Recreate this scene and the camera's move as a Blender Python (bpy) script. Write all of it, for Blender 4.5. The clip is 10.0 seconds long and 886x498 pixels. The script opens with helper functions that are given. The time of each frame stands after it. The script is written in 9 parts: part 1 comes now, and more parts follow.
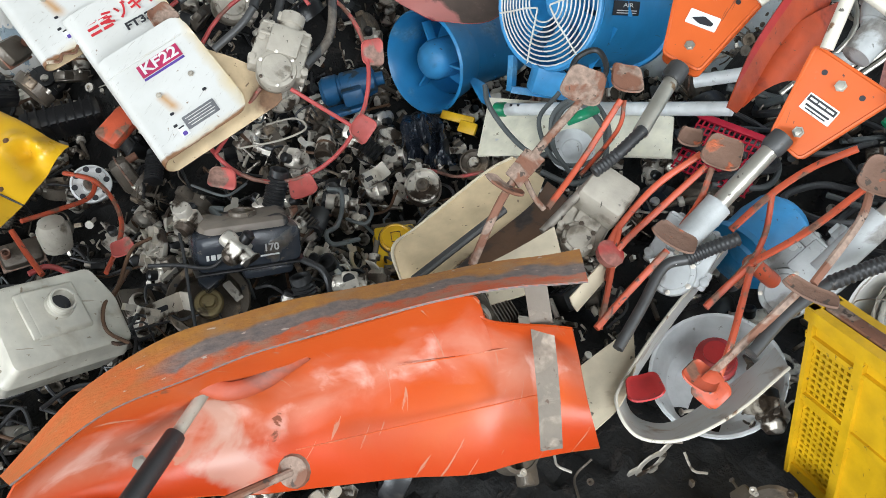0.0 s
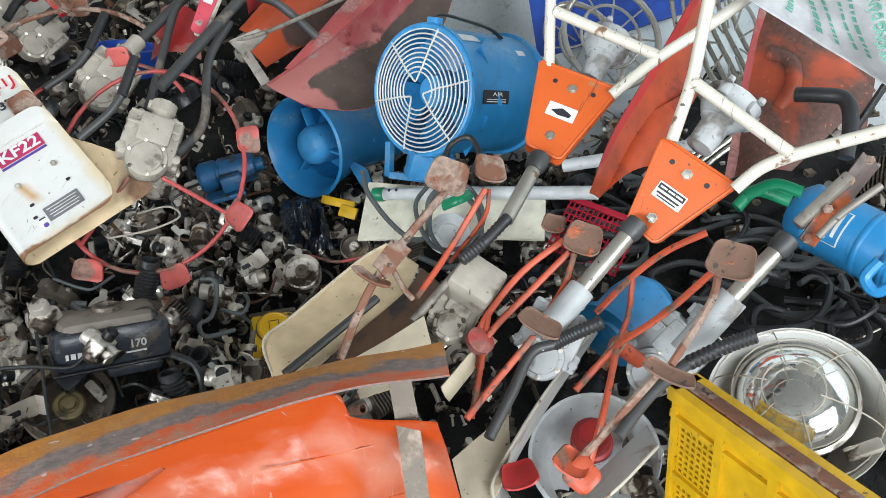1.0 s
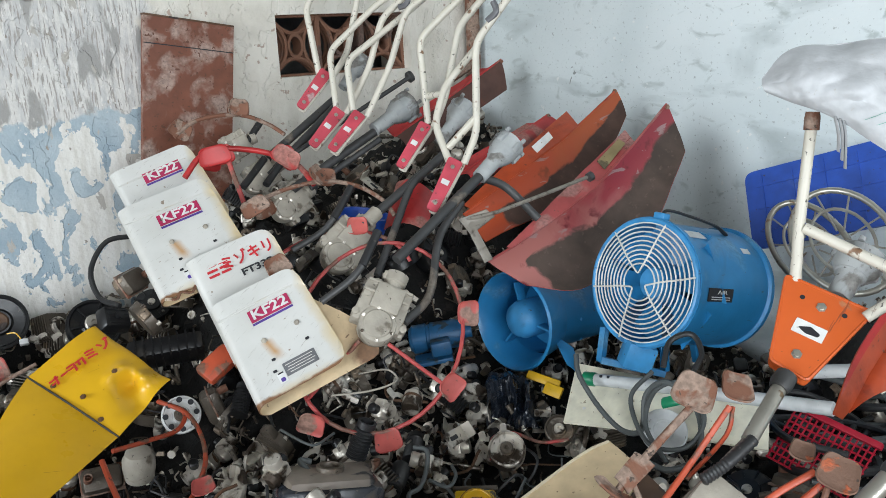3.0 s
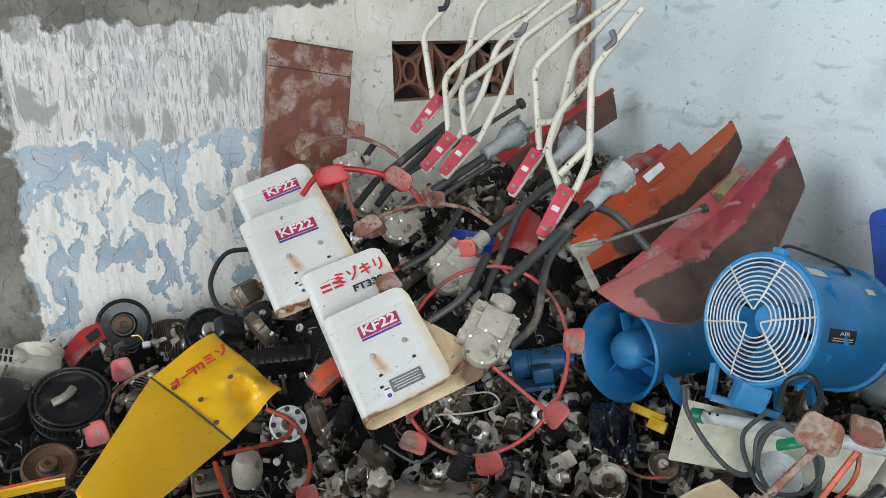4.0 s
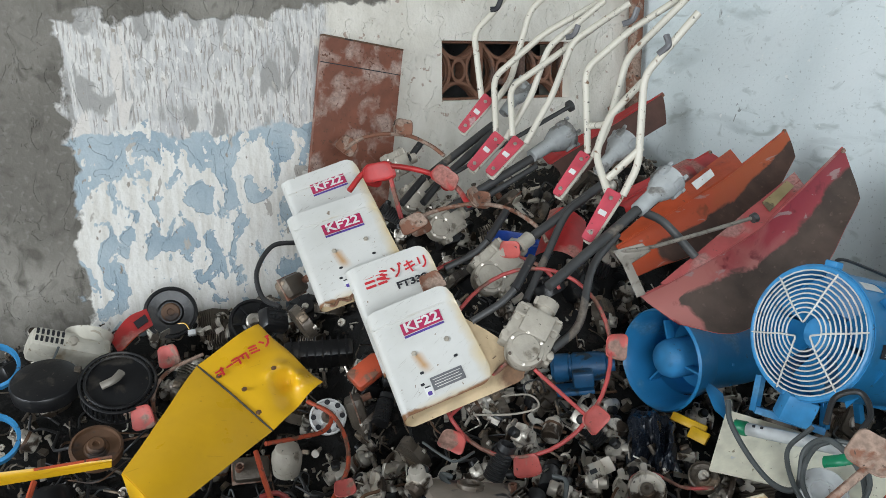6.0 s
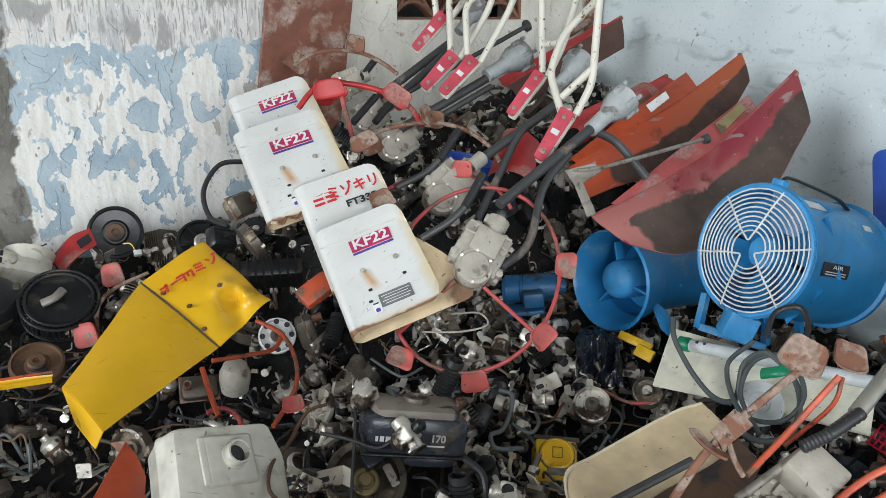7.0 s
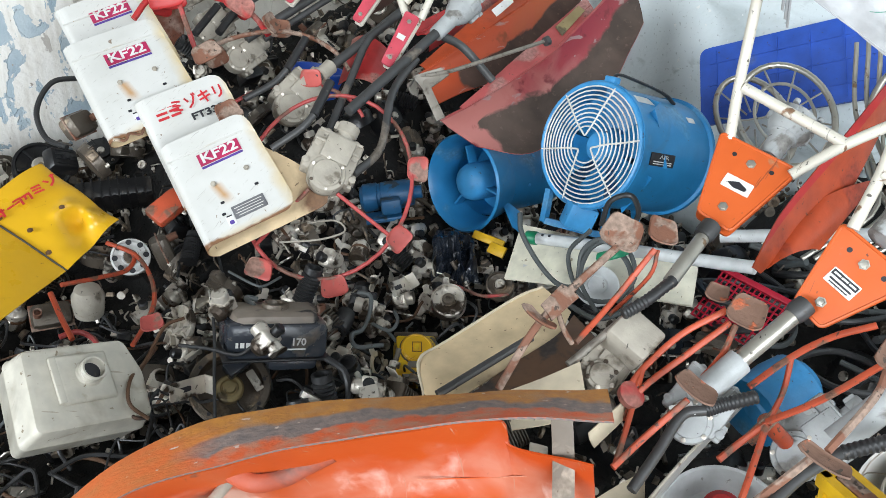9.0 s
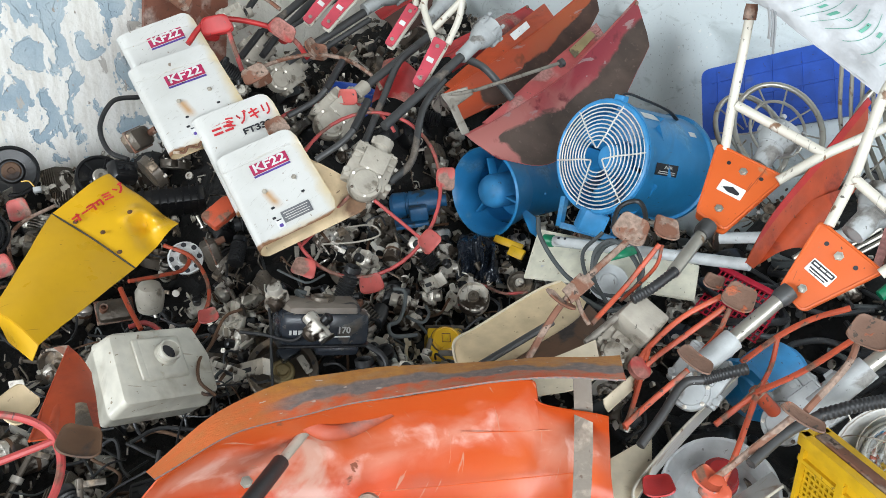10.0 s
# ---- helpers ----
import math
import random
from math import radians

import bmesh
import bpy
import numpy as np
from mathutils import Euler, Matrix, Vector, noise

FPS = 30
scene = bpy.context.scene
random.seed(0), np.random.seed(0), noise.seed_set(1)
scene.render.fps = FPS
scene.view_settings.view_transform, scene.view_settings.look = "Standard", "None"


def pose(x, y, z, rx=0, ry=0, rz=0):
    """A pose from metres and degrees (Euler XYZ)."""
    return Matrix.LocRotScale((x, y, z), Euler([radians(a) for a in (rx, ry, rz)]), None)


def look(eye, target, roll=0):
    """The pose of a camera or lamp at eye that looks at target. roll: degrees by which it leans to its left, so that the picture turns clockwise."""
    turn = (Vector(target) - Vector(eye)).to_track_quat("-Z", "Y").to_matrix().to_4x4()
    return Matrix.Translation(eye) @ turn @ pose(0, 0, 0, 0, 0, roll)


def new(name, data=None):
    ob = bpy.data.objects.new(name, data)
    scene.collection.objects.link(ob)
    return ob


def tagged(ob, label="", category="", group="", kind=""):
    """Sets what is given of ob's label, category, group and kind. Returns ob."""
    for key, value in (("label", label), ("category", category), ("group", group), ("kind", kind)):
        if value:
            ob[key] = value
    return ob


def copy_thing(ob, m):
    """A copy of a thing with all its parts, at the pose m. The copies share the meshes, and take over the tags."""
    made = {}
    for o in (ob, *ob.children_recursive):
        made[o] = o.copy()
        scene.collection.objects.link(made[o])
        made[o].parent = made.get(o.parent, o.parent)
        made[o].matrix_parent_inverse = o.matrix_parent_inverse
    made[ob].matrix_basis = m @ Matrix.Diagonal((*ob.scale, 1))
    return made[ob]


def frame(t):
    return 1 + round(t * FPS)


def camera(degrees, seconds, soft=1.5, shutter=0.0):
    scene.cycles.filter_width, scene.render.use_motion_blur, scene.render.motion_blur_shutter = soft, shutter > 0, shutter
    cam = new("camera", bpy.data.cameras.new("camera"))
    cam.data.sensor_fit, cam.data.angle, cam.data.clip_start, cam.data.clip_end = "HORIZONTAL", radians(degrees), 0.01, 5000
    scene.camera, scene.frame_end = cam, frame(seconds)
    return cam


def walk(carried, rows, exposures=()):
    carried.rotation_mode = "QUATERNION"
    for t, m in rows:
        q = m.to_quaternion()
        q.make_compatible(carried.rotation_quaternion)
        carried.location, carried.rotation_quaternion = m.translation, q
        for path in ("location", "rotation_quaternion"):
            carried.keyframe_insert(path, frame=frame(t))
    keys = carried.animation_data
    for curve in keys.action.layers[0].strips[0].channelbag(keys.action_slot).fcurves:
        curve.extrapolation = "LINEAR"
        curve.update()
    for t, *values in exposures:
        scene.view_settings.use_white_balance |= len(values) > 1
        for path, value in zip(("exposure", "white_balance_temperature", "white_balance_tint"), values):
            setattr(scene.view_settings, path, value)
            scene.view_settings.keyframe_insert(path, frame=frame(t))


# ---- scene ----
cam = camera(58.7, 10.0, soft=0.55)
PATH = [
    (0, (-0.048, 0.002, 1.358), (1.084, 1.291, 0.33), -6.7),
    (0.5, (-0.013, -0.018, 1.355), (1.266, 1.18, 0.39), -5.3),
    (1, (-0.004, -0.022, 1.372), (1.369, 1.131, 0.487), -4.2),
    (1.5, (0.001, -0.021, 1.403), (1.422, 1.151, 0.624), -3.6),
    (2, (-0.008, 0.007, 1.431), (1.383, 1.271, 0.746), -3.6),
    (2.5, (-0.057, 0.042, 1.458), (1.246, 1.439, 0.863), -3.4),
    (3, (-0.09, 0.063, 1.468), (1.111, 1.575, 0.946), -2.8),
    (3.2, (-0.103, 0.071, 1.468), (1.064, 1.616, 0.967), -2.3),
    (4.5, (-0.141, 0.073, 1.469), (0.818, 1.775, 1.043), -1.8),
    (5, (-0.151, 0.081, 1.471), (0.783, 1.802, 1.063), -1.3),
    (5.2, (-0.152, 0.087, 1.477), (0.786, 1.807, 1.073), -1.0),
    (6.3, (-0.143, 0.074, 1.462), (0.8, 1.769, 0.977), 0.0),
    (6.5, (-0.138, 0.072, 1.453), (0.818, 1.752, 0.939), 0.3),
    (7, (-0.118, 0.071, 1.421), (0.883, 1.694, 0.819), 0.7),
    (7.5, (-0.11, 0.064, 1.408), (0.937, 1.621, 0.716), 0.9),
    (8, (-0.094, 0.052, 1.391), (0.996, 1.542, 0.621), 1.0),
    (8.5, (-0.087, 0.044, 1.379), (1.069, 1.463, 0.573), 1.1),
    (9, (-0.107, 0.003, 1.401), (1.108, 1.384, 0.615), 0.8),
    (9.5, (-0.207, -0.068, 1.421), (1.026, 1.314, 0.665), 0.5),
    (10, (-0.273, -0.114, 1.443), (0.938, 1.291, 0.695), 0.6),
]
walk(cam, [(t, look(eye, target, roll)) for t, eye, target, roll in PATH], [(0.0, 0.24), (1.0, 0.22), (2.0, 0.10), (3.0, -0.10), (4.5, -0.22), (5.2, -0.22), (6.5, -0.18), (7.5, 0.06), (8.5, 0.22), (9.0, 0.24), (10.0, 0.16)])

# ---- world, openings' light, exposure ----
world = bpy.data.worlds.new("sky")
scene.world = world
world.use_nodes = True
wn = world.node_tree
sky = wn.nodes.new("ShaderNodeTexSky")
sky.sky_type, sky.sun_disc = "NISHITA", False
sky.sun_elevation, sky.sun_rotation = radians(48), radians(230)
wn.links.new(sky.outputs[0], wn.nodes["Background"].inputs[0])
wn.nodes["Background"].inputs[1].default_value = 0.12


def opening_lamp(name, eye, target, wide, high, power, tint):
    """Daylight that comes in through a doorway of the shed."""
    lamp = bpy.data.lights.new(name, "AREA")
    lamp.shape, lamp.size, lamp.size_y, lamp.energy, lamp.color = "RECTANGLE", wide, high, power, tint
    ob = new(name, lamp)
    ob.matrix_basis = look(eye, target)


opening_lamp("doorway_daylight", (-0.75, -2.85, 1.75), (0.6, 2.0, 0.8), 3.1, 2.0, 195, (0.925, 0.985, 1.03))
opening_lamp("side_daylight", (-4.85, 0.5, 1.9), (1.5, 1.2, 0.9), 2.9, 1.6, 300, (0.895, 0.975, 1.03))
scene.view_settings.exposure = 0.0


# ---- materials ----
def paint(name, color, rough=0.5, metal=0.0, alt=None, alt_amount=0.0, alt_scale=9.0, grain=0.14, dirt=(0.05, 0.04, 0.032), dirt_amount=0.25, bump=0.12, streak=1.0, vary=0.0, coat=0.0, speck=0.35, scratch=0.0, soft=0.06):
    """Painted, plastic or metal surface: colour with grain, patches of another colour where it is worn, and dirt."""
    m = bpy.data.materials.new(name)
    m.use_nodes = True
    n, l = m.node_tree.nodes, m.node_tree.links
    b = n["Principled BSDF"]
    b.inputs["Roughness"].default_value, b.inputs["Metallic"].default_value = rough, metal
    b.inputs["Coat Weight"].default_value = coat
    tc = n.new("ShaderNodeTexCoord")
    mp = n.new("ShaderNodeMapping")
    mp.inputs["Scale"].default_value = (1, 1, streak)
    l.new(tc.outputs["Object"], mp.inputs[0])

    def noise_at(scale, detail=5.0, dist=0.0):
        t = n.new("ShaderNodeTexNoise")
        t.inputs["Scale"].default_value, t.inputs["Detail"].default_value, t.inputs["Distortion"].default_value = scale, detail, dist
        l.new(mp.outputs[0], t.inputs["Vector"])
        return t.outputs["Fac"]

    def ramp(fac, lo, hi):
        r = n.new("ShaderNodeMapRange")
        r.inputs["From Min"].default_value, r.inputs["From Max"].default_value = lo, hi
        l.new(fac, r.inputs["Value"])
        return r.outputs[0]

    def mix(fac, a, c):
        x = n.new("ShaderNodeMix")
        x.data_type = "RGBA"
        l.new(fac, x.inputs[0])
        for socket, v in ((x.inputs[6], a), (x.inputs[7], c)):
            if isinstance(v, tuple):
                socket.default_value = (*v, 1)
            else:
                l.new(v, socket)
        return x.outputs[2]

    fine, broad = noise_at(120.0), noise_at(alt_scale, 8.0, 0.4)
    shade = tuple(c * (1 - grain * 2.2) for c in color)
    col = mix(ramp(noise_at(23.0), 0.3, 0.7), color, shade)
    if vary:
        oi = n.new("ShaderNodeObjectInfo")
        col = mix(ramp(oi.outputs["Random"], 0.0, 1.0 / vary), col, tuple(0.35 * c for c in color))
    wear = None
    if alt:
        edge = 0.72 - 0.45 * alt_amount
        wear = ramp(broad, edge, edge + soft)
        alt_shade = mix(ramp(fine, 0.35, 0.65), alt, tuple(0.6 * c for c in alt))
        col = mix(wear, col, alt_shade)
    if scratch:
        sm = n.new("ShaderNodeMapping")
        sm.inputs["Rotation"].default_value, sm.inputs["Scale"].default_value = (0.3, 0.5, 0.6), (6, 90, 6)
        l.new(tc.outputs["Object"], sm.inputs[0])
        sn = n.new("ShaderNodeTexNoise")
        sn.inputs["Scale"].default_value, sn.inputs["Detail"].default_value = 2.2, 4.0
        l.new(sm.outputs[0], sn.inputs["Vector"])
        col = mix(ramp(sn.outputs["Fac"], 0.74 - 0.12 * scratch, 0.76 - 0.12 * scratch), col, tuple(0.45 * c + 0.5 * d for c, d in zip(color, dirt)))
    if speck:
        spot = noise_at(85.0, 7.0, 0.3)
        col = mix(ramp(spot, 0.74 - 0.2 * speck, 0.78 - 0.2 * speck), col, tuple(0.8 * d + 0.1 * c for c, d in zip(color, dirt)))
    edge = 0.78 - 0.5 * dirt_amount
    col = mix(ramp(noise_at(6.0, 9.0, 0.8), edge, edge + 0.25), col, dirt)
    l.new(col, b.inputs["Base Color"])
    rr = n.new("ShaderNodeMapRange")
    rr.inputs["To Min"].default_value, rr.inputs["To Max"].default_value = max(0.05, rough - 0.12), min(1.0, rough + 0.22)
    l.new(broad, rr.inputs["Value"])
    l.new(rr.outputs[0], b.inputs["Roughness"])
    bp = n.new("ShaderNodeBump")
    bp.inputs["Strength"].default_value, bp.inputs["Distance"].default_value = bump, 0.004
    hm = n.new("ShaderNodeMath")
    hm.operation = "ADD"
    l.new(fine, hm.inputs[0])
    l.new(wear if wear else broad, hm.inputs[1])
    l.new(hm.outputs[0], bp.inputs["Height"])
    l.new(bp.outputs[0], b.inputs["Normal"])
    return m


RUST = (0.16, 0.07, 0.035)
M_white = paint("white_enamel", (0.575, 0.565, 0.535), 0.32, grain=0.03, speck=0.3, scratch=0.75, alt=(0.34, 0.2, 0.09), alt_amount=0.22, alt_scale=12, dirt=(0.42, 0.33, 0.2), dirt_amount=0.36, bump=0.03, soft=0.1)
M_white_rust = paint("rusted_white_edge", (0.55, 0.45, 0.34), 0.6, alt=RUST, alt_amount=0.6, alt_scale=22)
M_tan = paint("tan_primer", (0.68, 0.52, 0.32), 0.55, alt=(0.2, 0.1, 0.05), alt_amount=0.3, alt_scale=5, dirt=(0.16, 0.1, 0.06), dirt_amount=0.35, bump=0.08)
M_cream_tan = paint("cream_primer", (0.66, 0.57, 0.42), 0.55, alt=(0.2, 0.12, 0.07), alt_amount=0.2, alt_scale=6, dirt_amount=0.25, bump=0.08)
M_yellow = paint("yellow_enamel", (0.66, 0.37, 0.012), 0.28, alt=(0.25, 0.12, 0.02), alt_amount=0.06, alt_scale=14, dirt=(0.3, 0.14, 0.01), dirt_amount=0.16, grain=0.03, bump=0.02, speck=0.12, scratch=0.35)
M_yellow_plastic = paint("yellow_crate_plastic", (0.72, 0.42, 0.008), 0.42, alt=(0.3, 0.17, 0.03), alt_amount=0.12, dirt=(0.16, 0.1, 0.03), dirt_amount=0.22)
M_orange = paint("orange_enamel", (0.57, 0.105, 0.022), 0.3, alt=(0.45, 0.2, 0.1), alt_amount=0.06, alt_scale=16, dirt_amount=0.12, grain=0.03, bump=0.03, speck=0.15, scratch=0.4)
M_chute = paint("faded_orange_sheet", (0.58, 0.096, 0.024), 0.32, alt=(0.56, 0.29, 0.2), alt_amount=0.45, alt_scale=7, dirt=(0.36, 0.045, 0.008), dirt_amount=0.36, bump=0.06, scratch=0.7, grain=0.06, soft=0.2)
def flange_paint():
    """Folded flange: rust-orange above, a scuffed grey band along it, red-orange along the lower edge."""
    m = bpy.data.materials.new("banded_flange")
    m.use_nodes = True
    n, l = m.node_tree.nodes, m.node_tree.links
    b = n["Principled BSDF"]
    uv = n.new("ShaderNodeUVMap")
    sep = n.new("ShaderNodeSeparateXYZ")
    l.new(uv.outputs[0], sep.inputs[0])

    def noise_at(su, sv, detail=6.0):
        mp = n.new("ShaderNodeMapping")
        mp.inputs["Scale"].default_value = (su, sv, 1)
        l.new(uv.outputs[0], mp.inputs[0])
        t = n.new("ShaderNodeTexNoise")
        t.inputs["Scale"].default_value, t.inputs["Detail"].default_value = 1.0, detail
        l.new(mp.outputs[0], t.inputs["Vector"])
        return t.outputs["Fac"]

    def ramp(fac, lo, hi):
        r = n.new("ShaderNodeMapRange")
        r.inputs["From Min"].default_value, r.inputs["From Max"].default_value = lo, hi
        l.new(fac, r.inputs["Value"])
        return r.outputs[0]

    def mix(fac, a, c):
        x = n.new("ShaderNodeMix")
        x.data_type = "RGBA"
        l.new(fac, x.inputs[0])
        for socket, v in ((x.inputs[6], a), (x.inputs[7], c)):
            if isinstance(v, tuple):
                socket.default_value = (*v, 1)
            else:
                l.new(v, socket)
        return x.outputs[2]

    def shifted(size, su, sv):
        k = n.new("ShaderNodeMath")
        k.operation = "MULTIPLY_ADD"
        l.new(noise_at(su, sv, 8.0), k.inputs[0])
        k.inputs[1].default_value = size
        l.new(sep.outputs[1], k.inputs[2])
        return k.outputs[0]

    rusty = mix(ramp(noise_at(40, 6), 0.35, 0.65), (0.42, 0.18, 0.035), (0.32, 0.125, 0.032))
    rusty = mix(ramp(noise_at(14, 3), 0.52, 0.66), rusty, (0.34, 0.17, 0.07))
    grey = mix(ramp(noise_at(60, 8), 0.35, 0.65), (0.13, 0.105, 0.10), (0.22, 0.165, 0.145))
    red = mix(ramp(noise_at(26, 5), 0.4, 0.68), (0.52, 0.09, 0.028), (0.36, 0.17, 0.11))
    col = mix(ramp(shifted(0.9, 9, 1.5), 0.80, 0.90), rusty, grey)
    col = mix(ramp(shifted(0.7, 16, 2.0), 1.02, 1.10), col, red)
    col = mix(ramp(noise_at(90, 14), 0.70, 0.74), col, (0.11, 0.06, 0.04))
    far = n.new("ShaderNodeMath")
    far.operation = "MULTIPLY_ADD"
    l.new(noise_at(6, 2), far.inputs[0])
    far.inputs[1].default_value = 0.25
    l.new(sep.outputs[0], far.inputs[2])
    col = mix(ramp(far.outputs[0], 0.44, 0.34), col, mix(ramp(noise_at(20, 4), 0.4, 0.7), (0.50, 0.115, 0.03), (0.40, 0.13, 0.04)))
    col = mix(ramp(noise_at(34, 9), 0.68, 0.70), col, (0.46, 0.36, 0.31))
    l.new(col, b.inputs["Base Color"])
    b.inputs["Roughness"].default_value = 0.48
    bp = n.new("ShaderNodeBump")
    bp.inputs["Strength"].default_value, bp.inputs["Distance"].default_value = 0.3, 0.003
    l.new(noise_at(110, 18), bp.inputs["Height"])
    l.new(bp.outputs[0], b.inputs["Normal"])
    return m


M_band = flange_paint()


def uv_paint(name, build, rough=0.45, bump=0.08):
    """Sheet paint laid out along the sheet's own length and width; build(tools) returns the colour and a height."""
    m = bpy.data.materials.new(name)
    m.use_nodes = True
    n, l = m.node_tree.nodes, m.node_tree.links
    b = n["Principled BSDF"]
    uv = n.new("ShaderNodeUVMap")
    tc = n.new("ShaderNodeTexCoord")
    sep = n.new("ShaderNodeSeparateXYZ")
    l.new(uv.outputs[0], sep.inputs[0])

    def noise_at(scale, detail=6.0, squeeze=(1, 1, 1), dist=0.3, turn=0.0):
        mp = n.new("ShaderNodeMapping")
        mp.inputs["Scale"].default_value, mp.inputs["Rotation"].default_value = squeeze, (0, 0, turn)
        l.new(tc.outputs["Object"], mp.inputs[0])
        t = n.new("ShaderNodeTexNoise")
        t.inputs["Scale"].default_value, t.inputs["Detail"].default_value, t.inputs["Distortion"].default_value = scale, detail, dist
        l.new(mp.outputs[0], t.inputs["Vector"])
        return t.outputs["Fac"]

    def calc(op, a, c=0.0):
        x = n.new("ShaderNodeMath")
        x.operation = op
        for socket, v in zip(x.inputs, (a, c)):
            if isinstance(v, (int, float)):
                socket.default_value = v
            else:
                l.new(v, socket)
        return x.outputs[0]

    def ramp(fac, lo, hi):
        r = n.new("ShaderNodeMapRange")
        r.inputs["From Min"].default_value, r.inputs["From Max"].default_value = lo, hi
        l.new(fac, r.inputs["Value"])
        return r.outputs[0]

    def mix(fac, a, c):
        x = n.new("ShaderNodeMix")
        x.data_type = "RGBA"
        l.new(fac, x.inputs[0])
        for socket, v in ((x.inputs[6], a), (x.inputs[7], c)):
            if isinstance(v, tuple):
                socket.default_value = (*v, 1)
            else:
                l.new(v, socket)
        return x.outputs[2]

    col, rgh, hgt = build(sep.outputs[0], sep.outputs[1], noise_at, calc, ramp, mix)
    l.new(col, b.inputs["Base Color"])
    if rgh is None:
        b.inputs["Roughness"].default_value = rough
    else:
        r = n.new("ShaderNodeMapRange")
        r.inputs["To Min"].default_value, r.inputs["To Max"].default_value = rough, 0.85
        l.new(rgh, r.inputs["Value"])
        l.new(r.outputs[0], b.inputs["Roughness"])
    bp = n.new("ShaderNodeBump")
    bp.inputs["Strength"].default_value, bp.inputs["Distance"].default_value = bump, 0.004
    l.new(hgt, bp.inputs["Height"])
    l.new(bp.outputs[0], b.inputs["Normal"])
    return m


def cover_coat(u, v, noise_at, calc, ramp, mix):
    """White enamel: grey scratches, yellowed right and lower edges, a rust run from the middle bolt."""
    col = mix(ramp(noise_at(9.0, 6.0), 0.4, 0.7), (0.56, 0.555, 0.53), (0.50, 0.495, 0.465))
    wob = calc("MULTIPLY", calc("SUBTRACT", noise_at(16.0, 8.0), 0.5), 0.5)
    edge = calc("MAXIMUM", calc("SUBTRACT", u, 0.95), calc("SUBTRACT", 0.05, v))
    col = mix(ramp(calc("ADD", edge, calc("MULTIPLY", wob, 0.5)), -0.02, 0.12), col, (0.52, 0.42, 0.26))
    for turn, lo in ((0.5, 0.665), (1.9, 0.68), (2.6, 0.69)):
        col = mix(ramp(noise_at(4.0, 6.0, (8, 110, 8), 0.8, turn), lo, lo + 0.03), col, (0.40, 0.385, 0.36))
    slant = calc("SUBTRACT", calc("SUBTRACT", u, 0.41), calc("MULTIPLY", calc("SUBTRACT", 0.49, v), 0.32))
    near = ramp(calc("ADD", calc("ABSOLUTE", slant), calc("MULTIPLY", wob, 0.16)), 0.075, 0.0)
    run = calc("MULTIPLY", near, calc("MULTIPLY", ramp(v, 0.27, 0.36), ramp(v, 0.50, 0.47)))
    col = mix(calc("MULTIPLY", run, 0.8), col, (0.40, 0.19, 0.035))
    col = mix(ramp(noise_at(70.0, 5.0), 0.70, 0.73), col, (0.22, 0.17, 0.13))
    foot = calc("SUBTRACT", 0.035, calc("ADD", v, calc("MULTIPLY", wob, 0.22)))
    col = mix(ramp(foot, 0.0, 0.02), col, (0.20, 0.10, 0.05))
    return col, None, noise_at(40.0, 6.0)


def muddy(clean, faded, mud, start, low):
    """Painted chute with caked mud over its lower face: start is how far along it begins, low how far down."""
    def build(u, v, noise_at, calc, ramp, mix):
        wob = calc("SUBTRACT", noise_at(9.0, 9.0, (1, 1, 1), 0.8), 0.5)
        col = mix(ramp(calc("ADD", u, calc("MULTIPLY", wob, 0.9)), 0.40, 0.66), faded, clean)
        col = mix(ramp(noise_at(2.2, 6.0, (4, 40, 14), 0.6, 0.4), 0.63, 0.67), col, tuple(0.5 * c + 0.15 for c in faded))
        col = mix(ramp(noise_at(22.0, 8.0), 0.60, 0.70), col, tuple(0.55 * c for c in clean))
        down = ramp(calc("ADD", calc("SUBTRACT", v, low), calc("MULTIPLY", wob, 0.42)), 0.0, 0.05)
        in_ = ramp(calc("ADD", calc("SUBTRACT", u, start), calc("MULTIPLY", wob, 0.3)), 0.0, 0.03)
        dirt = calc("MULTIPLY", down, in_)
        shade = mix(ramp(noise_at(14.0, 9.0), 0.38, 0.66), mud, tuple(1.55 * c for c in mud))
        shade = mix(ramp(noise_at(60.0, 6.0), 0.60, 0.72), shade, tuple(2.1 * c for c in mud))
        return mix(dirt, col, shade), dirt, calc("ADD", calc("MULTIPLY", dirt, 0.6), noise_at(48.0, 8.0))
    return build


